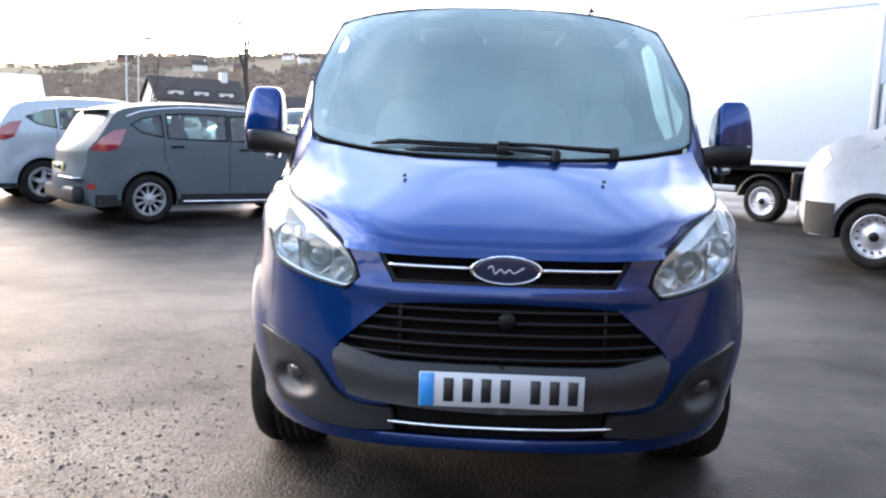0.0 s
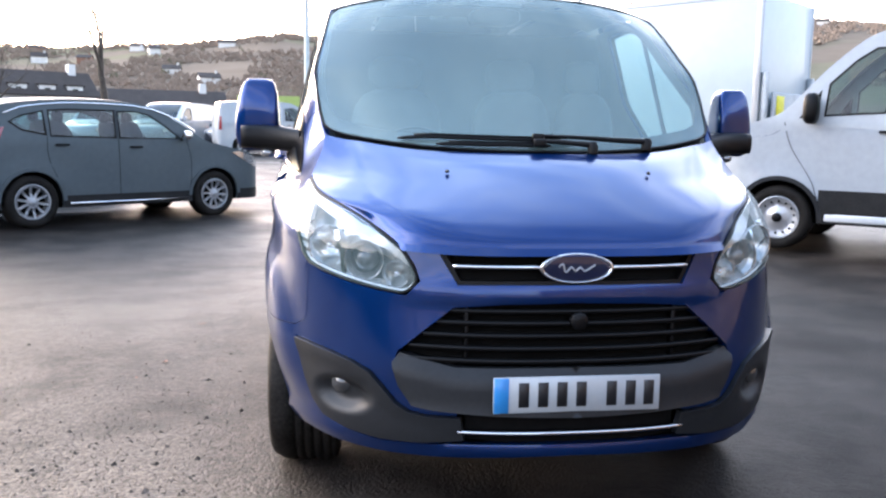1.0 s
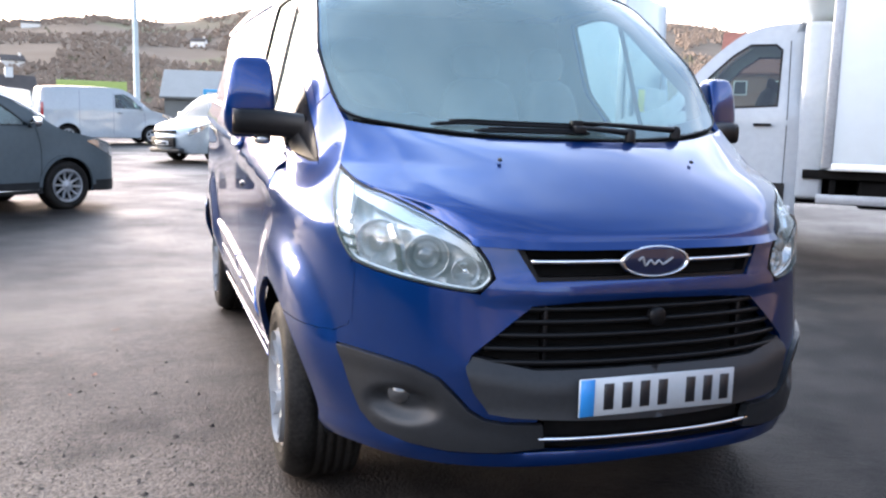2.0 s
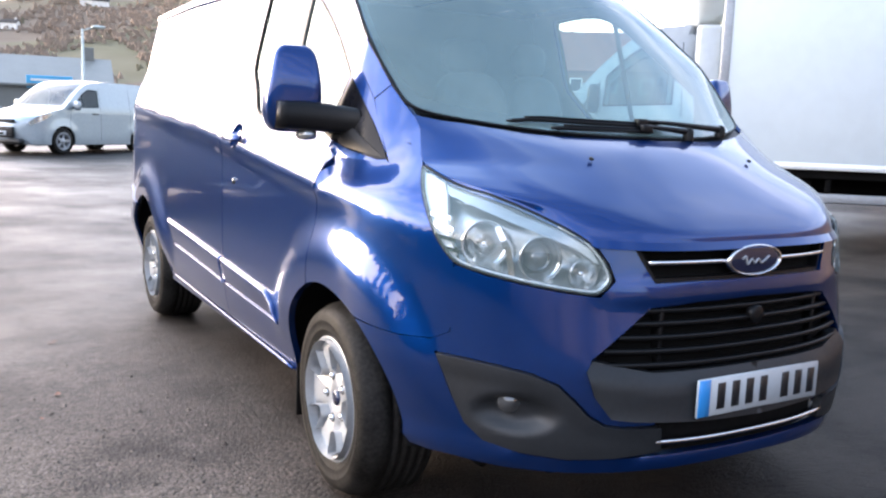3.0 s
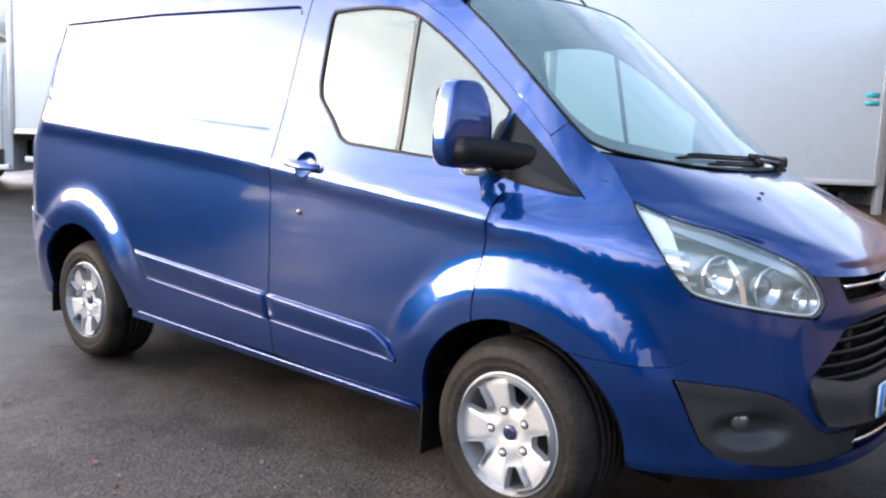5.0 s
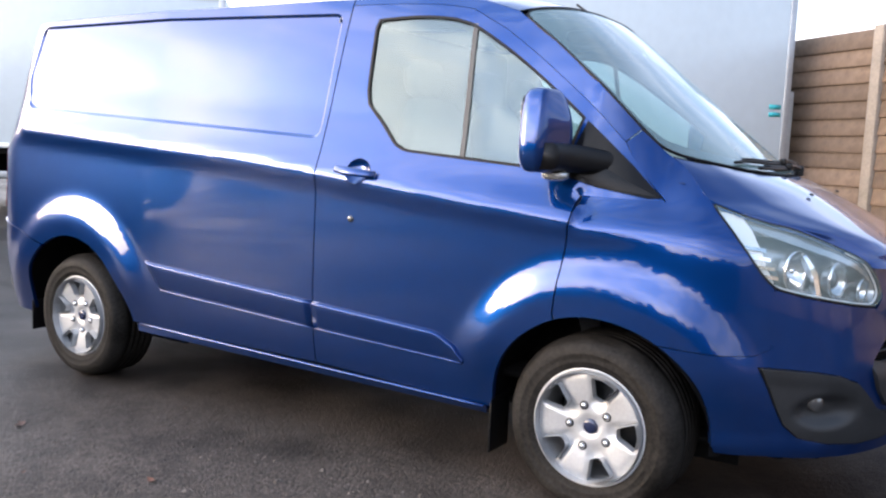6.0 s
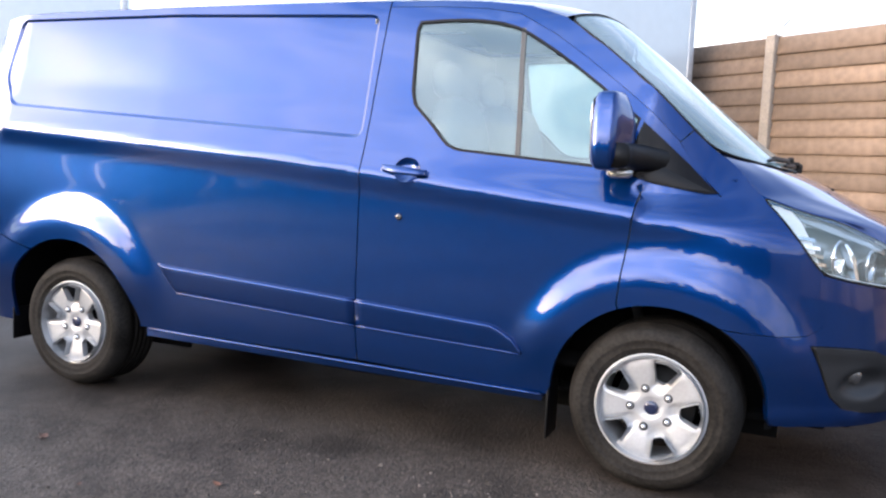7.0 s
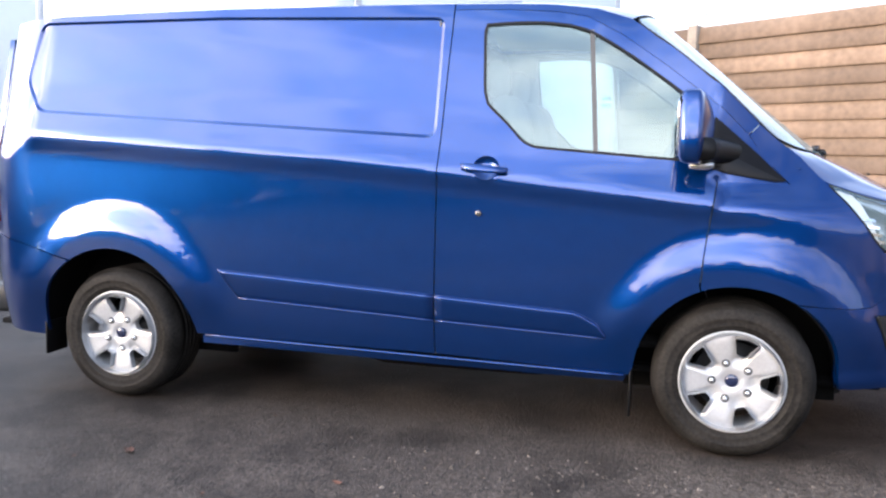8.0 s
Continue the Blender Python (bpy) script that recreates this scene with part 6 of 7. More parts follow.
M_BOX = material("white_box_panel", (0.47, 0.53, 0.56), 0.35, coat=0.2, noise_scale=0.6, vary=0.035)
M_RAILW = material("white_aluminium_rail", (0.62, 0.65, 0.67), 0.4, 0.2, noise_scale=3, vary=0.06)
M_RAIL = material("grey_aluminium", (0.34, 0.36, 0.38), 0.45, 0.5, noise_scale=4, vary=0.12)
M_GALV = material("galvanised_steel", (0.36, 0.39, 0.41), 0.5, 0.5, noise_scale=5, vary=0.2)
M_YELLOW = material("yellow_panel", (0.75, 0.68, 0.03), 0.5, noise_scale=5, vary=0.1)
M_TEAL = material("teal_label", (0.03, 0.33, 0.36), 0.5, noise_scale=5, vary=0.1)
t_rz = math.degrees(math.atan2(-0.737, -0.676))
box_truck("box_truck", "white box truck with a rounded cab and steel wheels", 4.728, 5.869, t_rz, 0.127, 4.71, 1.64, 5.95, 0.82, 3.62, "steel", tail_lift=True)
# the truck standing behind it: its rear corner and rear wheel are seen
n_hat, u_hat = Vector((0.768, 0.64, 0)), Vector((0.64, -0.768, 0))
bpos = Vector((6.0, 8.42, 0)) + n_hat * 1.04 - u_hat * 6.60
box_truck("box_truck", "white box truck with a tall plain body behind another", bpos.x, bpos.y, math.degrees(math.atan2(-0.64, -0.768)), 0.16, 4.40, 1.42, 6.12, 0.92, 3.32, "steel", tail_lift=True, mark=False)
# small silver van and other vehicles across the yard
svan_top = [(-0.80, 0.24), (-0.88, 0.42), (-0.86, 0.70), (-0.74, 0.90), (-0.45, 1.02), (-0.05, 1.12), (0.10, 1.20), (0.52, 1.56), (0.80, 1.74), (1.05, 1.82), (1.6, 1.845), (2.6, 1.84), (3.25, 1.80), (3.40, 1.74), (3.48, 1.3), (3.52, 0.9), (3.52, 0.5), (3.46, 0.26)]
svan_panes = [[(0.30, 1.16), (1.18, 1.18), (1.18, 1.62), (0.88, 1.64), (0.66, 1.52)]]
svan_lamps = [("headlamp", [(-0.84, 0.78), (-0.66, 0.94), (-0.36, 1.02), (-0.34, 0.96), (-0.60, 0.82), (-0.82, 0.70)], M_REFLECT, "clear headlamp"), ("tail_lamp", [(3.38, 0.85), (3.47, 0.85), (3.44, 1.3), (3.37, 1.3)], M_RED, "red tail lamp")]
svan_seams = [[(0.26, 0.42), (0.22, 0.8), (0.28, 1.14)], [(1.24, 0.34), (1.24, 1.0), (1.22, 1.68)], [(2.3, 0.36), (2.3, 1.0), (2.28, 1.7)]]


def van_extra(root, over, flank_at, line, width):
    grille_on(root, -1.10, 0.40, 0.66, 0.45)
    part("upper_grille", box_bm(-0.42, 0.42, -1.085, -1.0, 0.76, 0.84, 0.02), M_BLACK, root, "black slot grille")
    plate_on(root, -1.135, 0.50, M_PLATE, -1)
    part("front_bumper", box_bm(-0.62, 0.62, -1.07, -0.9, 0.24, 0.38, 0.05), M_TRIM, root, "dark lower bumper")


def small_van(x, y, hx, hy, mat, label, sc=1.0, extra_z=0.0):
    h = Vector((hx, hy)).normalized()
    rz = math.degrees(math.atan2(h.x, -h.y))
    return vehicle("parked_van", pose(x, y, stand(x, y) + extra_z, 0, 0, rz), label, "parked vehicles", mat, [(a * sc, b * sc) for a, b in svan_top], 0.90 * sc, [(0, 0.375 * sc), (2.66 * sc, 0.375 * sc)], [(0, 0), (2.66 * sc, 0)],
                   [[(a * sc, b * sc) for a, b in p] for p in svan_panes], [(0.08 * sc, 0.86 * sc)], 1.12 * sc, 0.24, (0.24, 0.05), None, "alloy", 0.33,
                   [(n, [(a * sc, b * sc) for a, b in p], q, lb) for n, p, q, lb in svan_lamps], [[(a * sc, b * sc) for a, b in p] for p in svan_seams], [(1.05 * sc, 1.02 * sc)], (0.34 * sc, 1.16 * sc, 1.0, mat), van_extra if sc == 1 else None, 0.14, (0.5, 0.25), category="van")


sv = Vector((0.5, 20.6, 0)) - Vector((0.6, -0.8, 0)) * 0.87
small_van(sv.x, sv.y, -0.8, -0.6, M_SILVER, "small silver panel van parked at an angle facing the yard")
small_van(-1.3, 33.5, 0.97, 0.25, M_WHITE, "white panel van parked across the yard", 1.15)
small_van(5.5, 38.0, -0.9, 0.3, M_WHITE, "white panel van in the far row", 1.15)
small_van(-8.1, 35.8, -0.3, -0.95, M_WHITE, "white panel van facing the yard in the far row", 1.15)
small_van(-11.1, 36.7, -0.3, -0.95, M_SILVER, "silver panel van facing the yard in the far row", 1.1)
for x, y, hx, hy, mt, lb in ((5.2, 27.0, -0.75, -0.66, M_DARKCAR, "dark car parked behind the silver van"), (8.2, 29.5, -0.75, -0.66, M_PALECAR, "pale silver car in the far row"), (-14.6, 35.6, -0.2, -0.98, M_PALECAR, "pale car facing the yard in the far row"),
                             (-18.1, 36.5, -0.2, -0.98, M_WHITE, "white car facing the yard in the far row"), (-5.1, 36.4, -0.3, -0.95, M_DARKCAR, "dark car facing the yard in the far row"), (11.5, 31.5, -0.75, -0.66, M_WHITE, "white car in the far row")):
    h = Vector((hx, hy)).normalized()
    vehicle("parked_car", pose(x, y, stand(x, y), 0, 0, math.degrees(math.atan2(h.x, -h.y))), lb, "parked vehicles", mt, [(a, b * 0.95) for a, b in suv_top], 0.89, [(0, 0.375), (2.613, 0.375)], [(0, 0), (2.613, 0)],
            [[(a, b * 0.95) for a, b in p] for p in suv_panes], [(0.12, 0.98), (2.95, 3.27)], 1.0, 0.24, (0.22, 0.16), None, "alloy", 0.325, [(n, [(a, b * 0.95) for a, b in p], q, l) for n, p, q, l in suv_lamps], (), (), (0.52, 1.07, 1.0, mt), None)

# ---- yard ground ----
def tarmac():
    m = bpy.data.materials.new("wet_worn_tarmac")
    m.use_nodes = True
    n, l = m.node_tree.nodes, m.node_tree.links
    b = n["Principled BSDF"]
    tc = n.new("ShaderNodeTexCoord")

    def tex(kind, scale, detail=4, rough=0.6):
        t = n.new(kind)
        t.inputs["Scale"].default_value = scale
        if kind == "ShaderNodeTexNoise":
            t.inputs["Detail"].default_value, t.inputs["Roughness"].default_value = detail, rough
        l.new(tc.outputs["Object"], t.inputs["Vector"])
        return t

    def ramp(src, lo, hi, a, c):
        r = n.new("ShaderNodeMapRange")
        r.inputs["From Min"].default_value, r.inputs["From Max"].default_value = lo, hi
        r.inputs["To Min"].default_value, r.inputs["To Max"].default_value = a, c
        l.new(src, r.inputs["Value"])
        return r.outputs["Result"]

    def mixc(fac, a, c):
        x = n.new("ShaderNodeMix")
        x.data_type = "RGBA"
        l.new(fac, x.inputs[0])
        for k, v in ((6, a), (7, c)):
            if isinstance(v, tuple):
                x.inputs[k].default_value = (*v, 1)
            else:
                l.new(v, x.inputs[k])
        return x.outputs[2]
    patch, stain, grit, chip = tex("ShaderNodeTexNoise", 0.35, 5), tex("ShaderNodeTexNoise", 1.7, 6), tex("ShaderNodeTexNoise", 42, 5, 0.8), tex("ShaderNodeTexVoronoi", 95)
    # worn, stony surface on the open side of the yard; smoother dark tarmac by the van
    sep = n.new("ShaderNodeSeparateXYZ")
    l.new(tc.outputs["Object"], sep.inputs[0])
    mix = n.new("ShaderNodeMath")
    mix.operation = "MULTIPLY_ADD"
    l.new(patch.outputs["Fac"], mix.inputs[0])
    mix.inputs[1].default_value = 3.0
    l.new(sep.outputs["X"], mix.inputs[2])
    worn = ramp(mix.outputs[0], 1.3, -0.2, 0.0, 1.0)
    edge = n.new("ShaderNodeMath")
    edge.operation = "MULTIPLY_ADD"
    l.new(patch.outputs["Fac"], edge.inputs[0])
    edge.inputs[1].default_value = 2.4
    l.new(sep.outputs["Y"], edge.inputs[2])
    ywear = ramp(edge.outputs[0], 6.0, 1.6, 0.0, 1.0)
    loose = ramp(edge.outputs[0], 5.0, 0.8, 0.0, 1.0)
    wm = n.new("ShaderNodeMath")
    wm.operation = "MULTIPLY"
    l.new(worn, wm.inputs[0])
    l.new(ywear, wm.inputs[1])
    base = mixc(ramp(stain.outputs["Fac"], 0.43, 0.58, 0, 1), (0.0085, 0.0072, 0.0066), (0.029, 0.0238, 0.0205))
    clod = tex("ShaderNodeTexNoise", 19, 6, 0.8)
    rub = n.new("ShaderNodeMath")
    rub.operation = "MULTIPLY_ADD"
    l.new(clod.outputs["Fac"], rub.inputs[0])
    rub.inputs[1].default_value = 1.3
    l.new(grit.outputs["Fac"], rub.inputs[2])
    stony0 = mixc(ramp(rub.outputs[0], 0.92, 1.38, 0, 1), (0.016, 0.013, 0.011), (0.140, 0.114, 0.094))
    # single stones, each with its own tone
    cell, tone, half_ = tex("ShaderNodeTexVoronoi", 85), n.new("ShaderNodeSeparateColor"), n.new("ShaderNodeMath")
    l.new(cell.outputs["Color"], tone.inputs[0])
    stones = mixc(tone.outputs[0], (0.02, 0.0165, 0.014), (0.21, 0.172, 0.142))
    half_.operation = "MULTIPLY"
    l.new(loose, half_.inputs[0])
    half_.inputs[1].default_value = 0.66
    stony1 = mixc(half_.outputs[0], stony0, stones)
    stony = mixc(ramp(stain.outputs["Fac"], 0.52, 0.36, 0, 0.7), stony1, (0.022, 0.0185, 0.0165))
    base2 = mixc(ramp(chip.outputs["Distance"], 0.05, 0.5, 0.28, 0.0), base, (0.060, 0.050, 0.043))
    col = mixc(wm.outputs[0], base2, stony)
    l.new(col, b.inputs["Base Color"])
    wet = tex("ShaderNodeTexNoise", 0.5, 5)
    rg = n.new("ShaderNodeMath")
    rg.operation, rg.use_clamp = "MULTIPLY_ADD", True
    l.new(wm.outputs[0], rg.inputs[0])
    rg.inputs[1].default_value = 0.10
    l.new(ramp(wet.outputs["Fac"], 0.38, 0.66, 0.42, 0.62), rg.inputs[2])
    l.new(rg.outputs[0], b.inputs["Roughness"])
    b.inputs["Specular IOR Level"].default_value = 0.13
    bp, bq = n.new("ShaderNodeBump"), n.new("ShaderNodeBump")
    bp.inputs["Strength"].default_value, bp.inputs["Distance"].default_value = 0.7, 0.009
    bq.inputs["Strength"].default_value, bq.inputs["Distance"].default_value = 0.5, 0.03
    l.new(rub.outputs[0], bp.inputs["Height"])
    l.new(stain.outputs["Fac"], bq.inputs["Height"])
    l.new(bq.outputs["Normal"], bp.inputs["Normal"])
    dome, bv = n.new("ShaderNodeMath"), n.new("ShaderNodeBump")
    dome.operation = "MULTIPLY"
    l.new(cell.outputs["Distance"], dome.inputs[0])
    l.new(half_.outputs[0], dome.inputs[1])
    bv.invert = True
    bv.inputs["Strength"].default_value, bv.inputs["Distance"].default_value = 0.9, 0.008
    l.new(dome.outputs[0], bv.inputs["Height"])
    l.new(bp.outputs["Normal"], bv.inputs["Normal"])
    l.new(bv.outputs["Normal"], b.inputs["Normal"])
    return m


M_TARMAC = tarmac()
gx = sorted({*np.linspace(-60, 60, 61), *np.linspace(-8, 12, 81), -900, -500, -250, -120, 120, 250, 500, 900})
gy = sorted({*np.linspace(-40, 80, 61), *np.linspace(-5, 14, 77), -900, -500, -250, -120, 120, 250, 500, 900})
gm = bmesh.new()
gv = []
for x in gx:
    row = []
    for y in gy:
        z = stand(min(x, 14.0), min(y, 60.0))
        near = step01(math.hypot(x, y - 1.4), 2.6, 5.0)
        z += near * 0.012 * noise.noise(Vector((x * 0.35, y * 0.35, 0.3)))
        row.append(gm.verts.new((x, y, z)))
    gv.append(row)
for p, q in zip(gv, gv[1:]):
    for i in range(len(gy) - 1):
        gm.faces.new((p[i], q[i], q[i + 1], p[i + 1]))
tagged(link_mesh("ground", gm, M_TARMAC), "wet worn grey tarmac yard with loose grit", "ground", kind="structure")

# loose grit and small stones on the worn ground
M_STONE = material("grit_stone", (0.09, 0.075, 0.063), 0.85, noise_scale=60, vary=0.4, spec=0.2)
sn, sl_ = M_STONE.node_tree.nodes, M_STONE.node_tree.links
s_geo, s_rng = sn.new("ShaderNodeNewGeometry"), sn.new("ShaderNodeMapRange")
s_hue = sn.new("ShaderNodeHueSaturation")
s_rng.inputs["To Min"].default_value, s_rng.inputs["To Max"].default_value = 0.35, 1.7
sl_.new(s_geo.outputs["Random Per Island"], s_rng.inputs["Value"])
sl_.new(s_rng.outputs["Result"], s_hue.inputs["Value"])
s_old = next(q for q in sn if q.bl_idname == "ShaderNodeHueSaturation" and q != s_hue)
sl_.new(s_old.outputs["Color"], s_hue.inputs["Color"])
sl_.new(s_hue.outputs["Color"], sn["Principled BSDF"].inputs["Base Color"])
rnd = random.Random(5)


def pebble(bm, x, y, z, r):
    a = rnd.uniform(0, 6.28)
    vs = [bm.verts.new((x + r * rnd.uniform(0.7, 1.2) * math.cos(a + k * 1.57), y + r * rnd.uniform(0.7, 1.2) * math.sin(a + k * 1.57), z)) for k in range(4)]
    t = bm.verts.new((x + rnd.uniform(-0.3, 0.3) * r, y + rnd.uniform(-0.3, 0.3) * r, z + r * rnd.uniform(0.5, 0.9)))
    for k in range(4):
        bm.faces.new((vs[k], vs[(k + 1) % 4], t))


st = bmesh.new()
for _ in range(17000):
    x, y = rnd.uniform(-4.6, -0.5) + rnd.uniform(-0.6, 0.5), -2.4 + abs(rnd.gauss(0, 2.3))
    if y > 3.4 or (x > -1.15 and y > -1.2) or rnd.random() < step01(y, -0.8, 2.5) * 0.95 or noise.noise(Vector((x * 1.3, y * 1.3, 7.0))) < rnd.uniform(-0.55, 0.25):
        continue
    pebble(st, x, y, stand(x, y) - 0.001, rnd.uniform(0.004, 0.011) * (1.7 if rnd.random() < 0.08 else 1))
for _ in range(500):
    x, y = rnd.uniform(-8, 8), rnd.uniform(-2, 9)
    if abs(x) < 1.1 and -1.2 < y < 4:
        continue
    pebble(st, x, y, stand(x, y) - 0.001, rnd.uniform(0.002, 0.005))
tagged(link_mesh("loose_grit", st, M_STONE, smooth=False), "loose pale grit scattered on the tarmac", "grit", kind="stuff")

# fallen leaves
M_LEAF = material("dead_leaf", (0.11, 0.045, 0.025), 0.7, noise_scale=30, vary=0.4, object_random=0.5)
for x, y, r, rz in ((-1.59, 2.42, 0.045, 20), (-1.66, 1.46, 0.035, 80), (-1.71, 2.6, 0.02, 10), (-0.98, 2.05, 0.016, 50), (-1.75, 1.15, 0.02, 130), (-1.9, 1.9, 0.016, 0), (-1.57, 2.45, 0.02, 100), (-2.1, 2.9, 0.02, 33)):
    lf = bmesh.new()
    ring_v = [lf.verts.new((r * (1 + 0.25 * math.cos(3 * a)) * math.cos(a), 0.6 * r * (1 + 0.2 * math.sin(5 * a)) * math.sin(a), 0.006 + 0.25 * r * abs(math.cos(a)) ** 2)) for a in [2 * math.pi * k / 12 for k in range(12)]]
    c = lf.verts.new((0, 0, 0.002))
    for k in range(12):
        lf.faces.new((ring_v[k], ring_v[(k + 1) % 12], c))
    ob = tagged(link_mesh("fallen_leaf", lf, M_LEAF), "small brown dead leaf lying on the tarmac", "leaf", "fallen leaves")
    ob.matrix_world = pose(x, y, 0.001, 0, 0, rz) @ Matrix.Scale(0.62, 4)

# ---- boarded fence ----
M_BOARD = material("weathered_timber", (0.150, 0.104, 0.073), 0.85, noise_scale=1.1, vary=0.26, bump=0.25, bump_scale=25, object_random=0.26)
M_CONC = material("concrete_post", (0.22, 0.185, 0.15), 0.85, noise_scale=3, vary=0.2, bump=0.4, bump_scale=90)
fd = Vector((-0.62, -0.785, 0)).normalized()
fn = Vector((-fd.y, fd.x, 0))
if fn.x > 0:
    fn = -fn
f0 = Vector((8.15, 0.015, 0))
fence = thing("timber_fence", pose(f0.x, f0.y, 0), "tall fence of weathered horizontal timber boards between concrete posts", "fence")
SPAN, BOARD = 3.7, 0.2166
frot = Matrix(((fd.x, fn.x, 0), (fd.y, fn.y, 0), (0, 0, 1))).to_4x4()
board_data = None
zf = stand(8.15, 0)
for k in range(-3, 4):
    p = part("post", box_bm(-0.075, 0.075, -0.09, 0.07, 0, 2.945, 0.015), M_CONC, fence, "square concrete fence post")
    p.matrix_basis = frot @ Matrix.Translation((k * SPAN, 0, zf - 0.1))
    part("cranked_arm", tube([(0, -0.01, 2.90), (0.02, -0.01, 2.96), (0.19, -0.06, 3.13)], 0.015, 6), M_RAIL, p, "cranked steel arm")
for k in range(-3, 3):
    for i in range(13):
        if board_data is None:
            bm = box_bm(0.07, SPAN - 0.07, -0.016, 0.016, 0, BOARD + 0.02, 0.005, 1)
            board_data = bm
            ob = part("board", bm, M_BOARD, fence)
            board_data = ob.data
        else:
            ob = new("board", board_data)
            ob.parent = fence
        ob.matrix_basis = frot @ Matrix.Translation((k * SPAN, 0.0, zf - 0.02 + i * BOARD + rnd.uniform(-0.004, 0.004))) @ pose(0, 0, 0, 9 + rnd.uniform(-0.6, 0.6), rnd.uniform(-0.12, 0.12), 0)

# ---- hills, fields, houses ----
def hill_top(a):
    """Height in degrees of the skyline at the bearing a (degrees right of +y)."""
    return interp(a, [-180, -130, -100, -75, -50, -30, -18, -8, 0, 10, 20, 30, 40, 60, 75, 90, 180], [5.5, 6.5, 6.5, 5.0, 3.6, 3.5, 4.8, 5.9, 6.3, 7.2, 8.4, 7.6, 6.2, 4.0, 2.0, 1.5, 5.5])


def hill_place(a, f):
    """f from 0 at the foot to 1 at the skyline."""
    d = 190 + 330 * f
    h = math.tan(radians(hill_top(a))) * 520 * (0.04 + 0.96 * f ** 1.15)
    h += 5.0 * noise.noise(Vector((math.sin(radians(a)) * 9, math.cos(radians(a)) * 9, f * 2.5))) * f
    return Vector((d * math.sin(radians(a)), d * math.cos(radians(a)), h))


def hillside():
    m = bpy.data.materials.new("winter_hillside")
    m.use_nodes = True
    n, l = m.node_tree.nodes, m.node_tree.links
    b = n["Principled BSDF"]
    b.inputs["Roughness"].default_value, b.inputs["Specular IOR Level"].default_value = 0.95, 0.04
    tc = n.new("ShaderNodeTexCoord")
    v, t, r1, r2, mx = n.new("ShaderNodeTexVoronoi"), n.new("ShaderNodeTexNoise"), n.new("ShaderNodeValToRGB"), n.new("ShaderNodeValToRGB"), n.new("ShaderNodeMix")
    mp = n.new("ShaderNodeMapping")
    mp.inputs["Scale"].default_value = (1, 1, 2.5)
    l.new(tc.outputs["Object"], mp.inputs["Vector"])
    v.inputs["Scale"].default_value = 0.014
    t.inputs["Scale"].default_value, t.inputs["Detail"].default_value = 0.06, 8
    l.new(mp.outputs["Vector"], v.inputs["Vector"])
    l.new(tc.outputs["Object"], t.inputs["Vector"])
    for r, cols in ((r1, ((0.0, (0.14, 0.11, 0.082)), (0.45, (0.155, 0.124, 0.094)), (0.6, (0.135, 0.132, 0.078)), (0.8, (0.115, 0.125, 0.062)), (1.0, (0.17, 0.14, 0.108)))), (r2, ((0.3, (0.10, 0.077, 0.059)), (0.7, (0.17, 0.138, 0.108))))):
        e = r.color_ramp.elements
        e[0].position, e[0].color = cols[0][0], (*cols[0][1], 1)
        e[1].position, e[1].color = cols[-1][0], (*cols[-1][1], 1)
        for q, c in cols[1:-1]:
            x = e.new(q)
            x.color = (*c, 1)
    l.new(v.outputs["Color"], r1.inputs["Fac"])
    l.new(t.outputs["Fac"], r2.inputs["Fac"])
    mx.data_type = "RGBA"
    mx.inputs[0].default_value = 0.45
    l.new(r1.outputs["Color"], mx.inputs[6])
    l.new(r2.outputs["Color"], mx.inputs[7])
    l.new(mx.outputs[2], b.inputs["Base Color"])
    return m


M_HILL = hillside()
hb = bmesh.new()
rows = []
for a in np.arange(-180, 180, 1.5):
    row = [hb.verts.new(hill_place(a, f)) for f in np.linspace(0, 1, 13)]
    q = hill_place(a, 1.0)
    row.append(hb.verts.new((q.x * 1.25, q.y * 1.25, q.z * 0.6)))
    row[0].co.z = -1.0
    rows.append(row)
for p, q in zip(rows, rows[1:] + rows[:1]):
    for i in range(13):
        hb.faces.new((p[i], q[i], q[i + 1], p[i + 1]))
tagged(link_mesh("hillside", hb, M_HILL), "brown winter hillside with fields and bare woods", "hill", kind="structure")

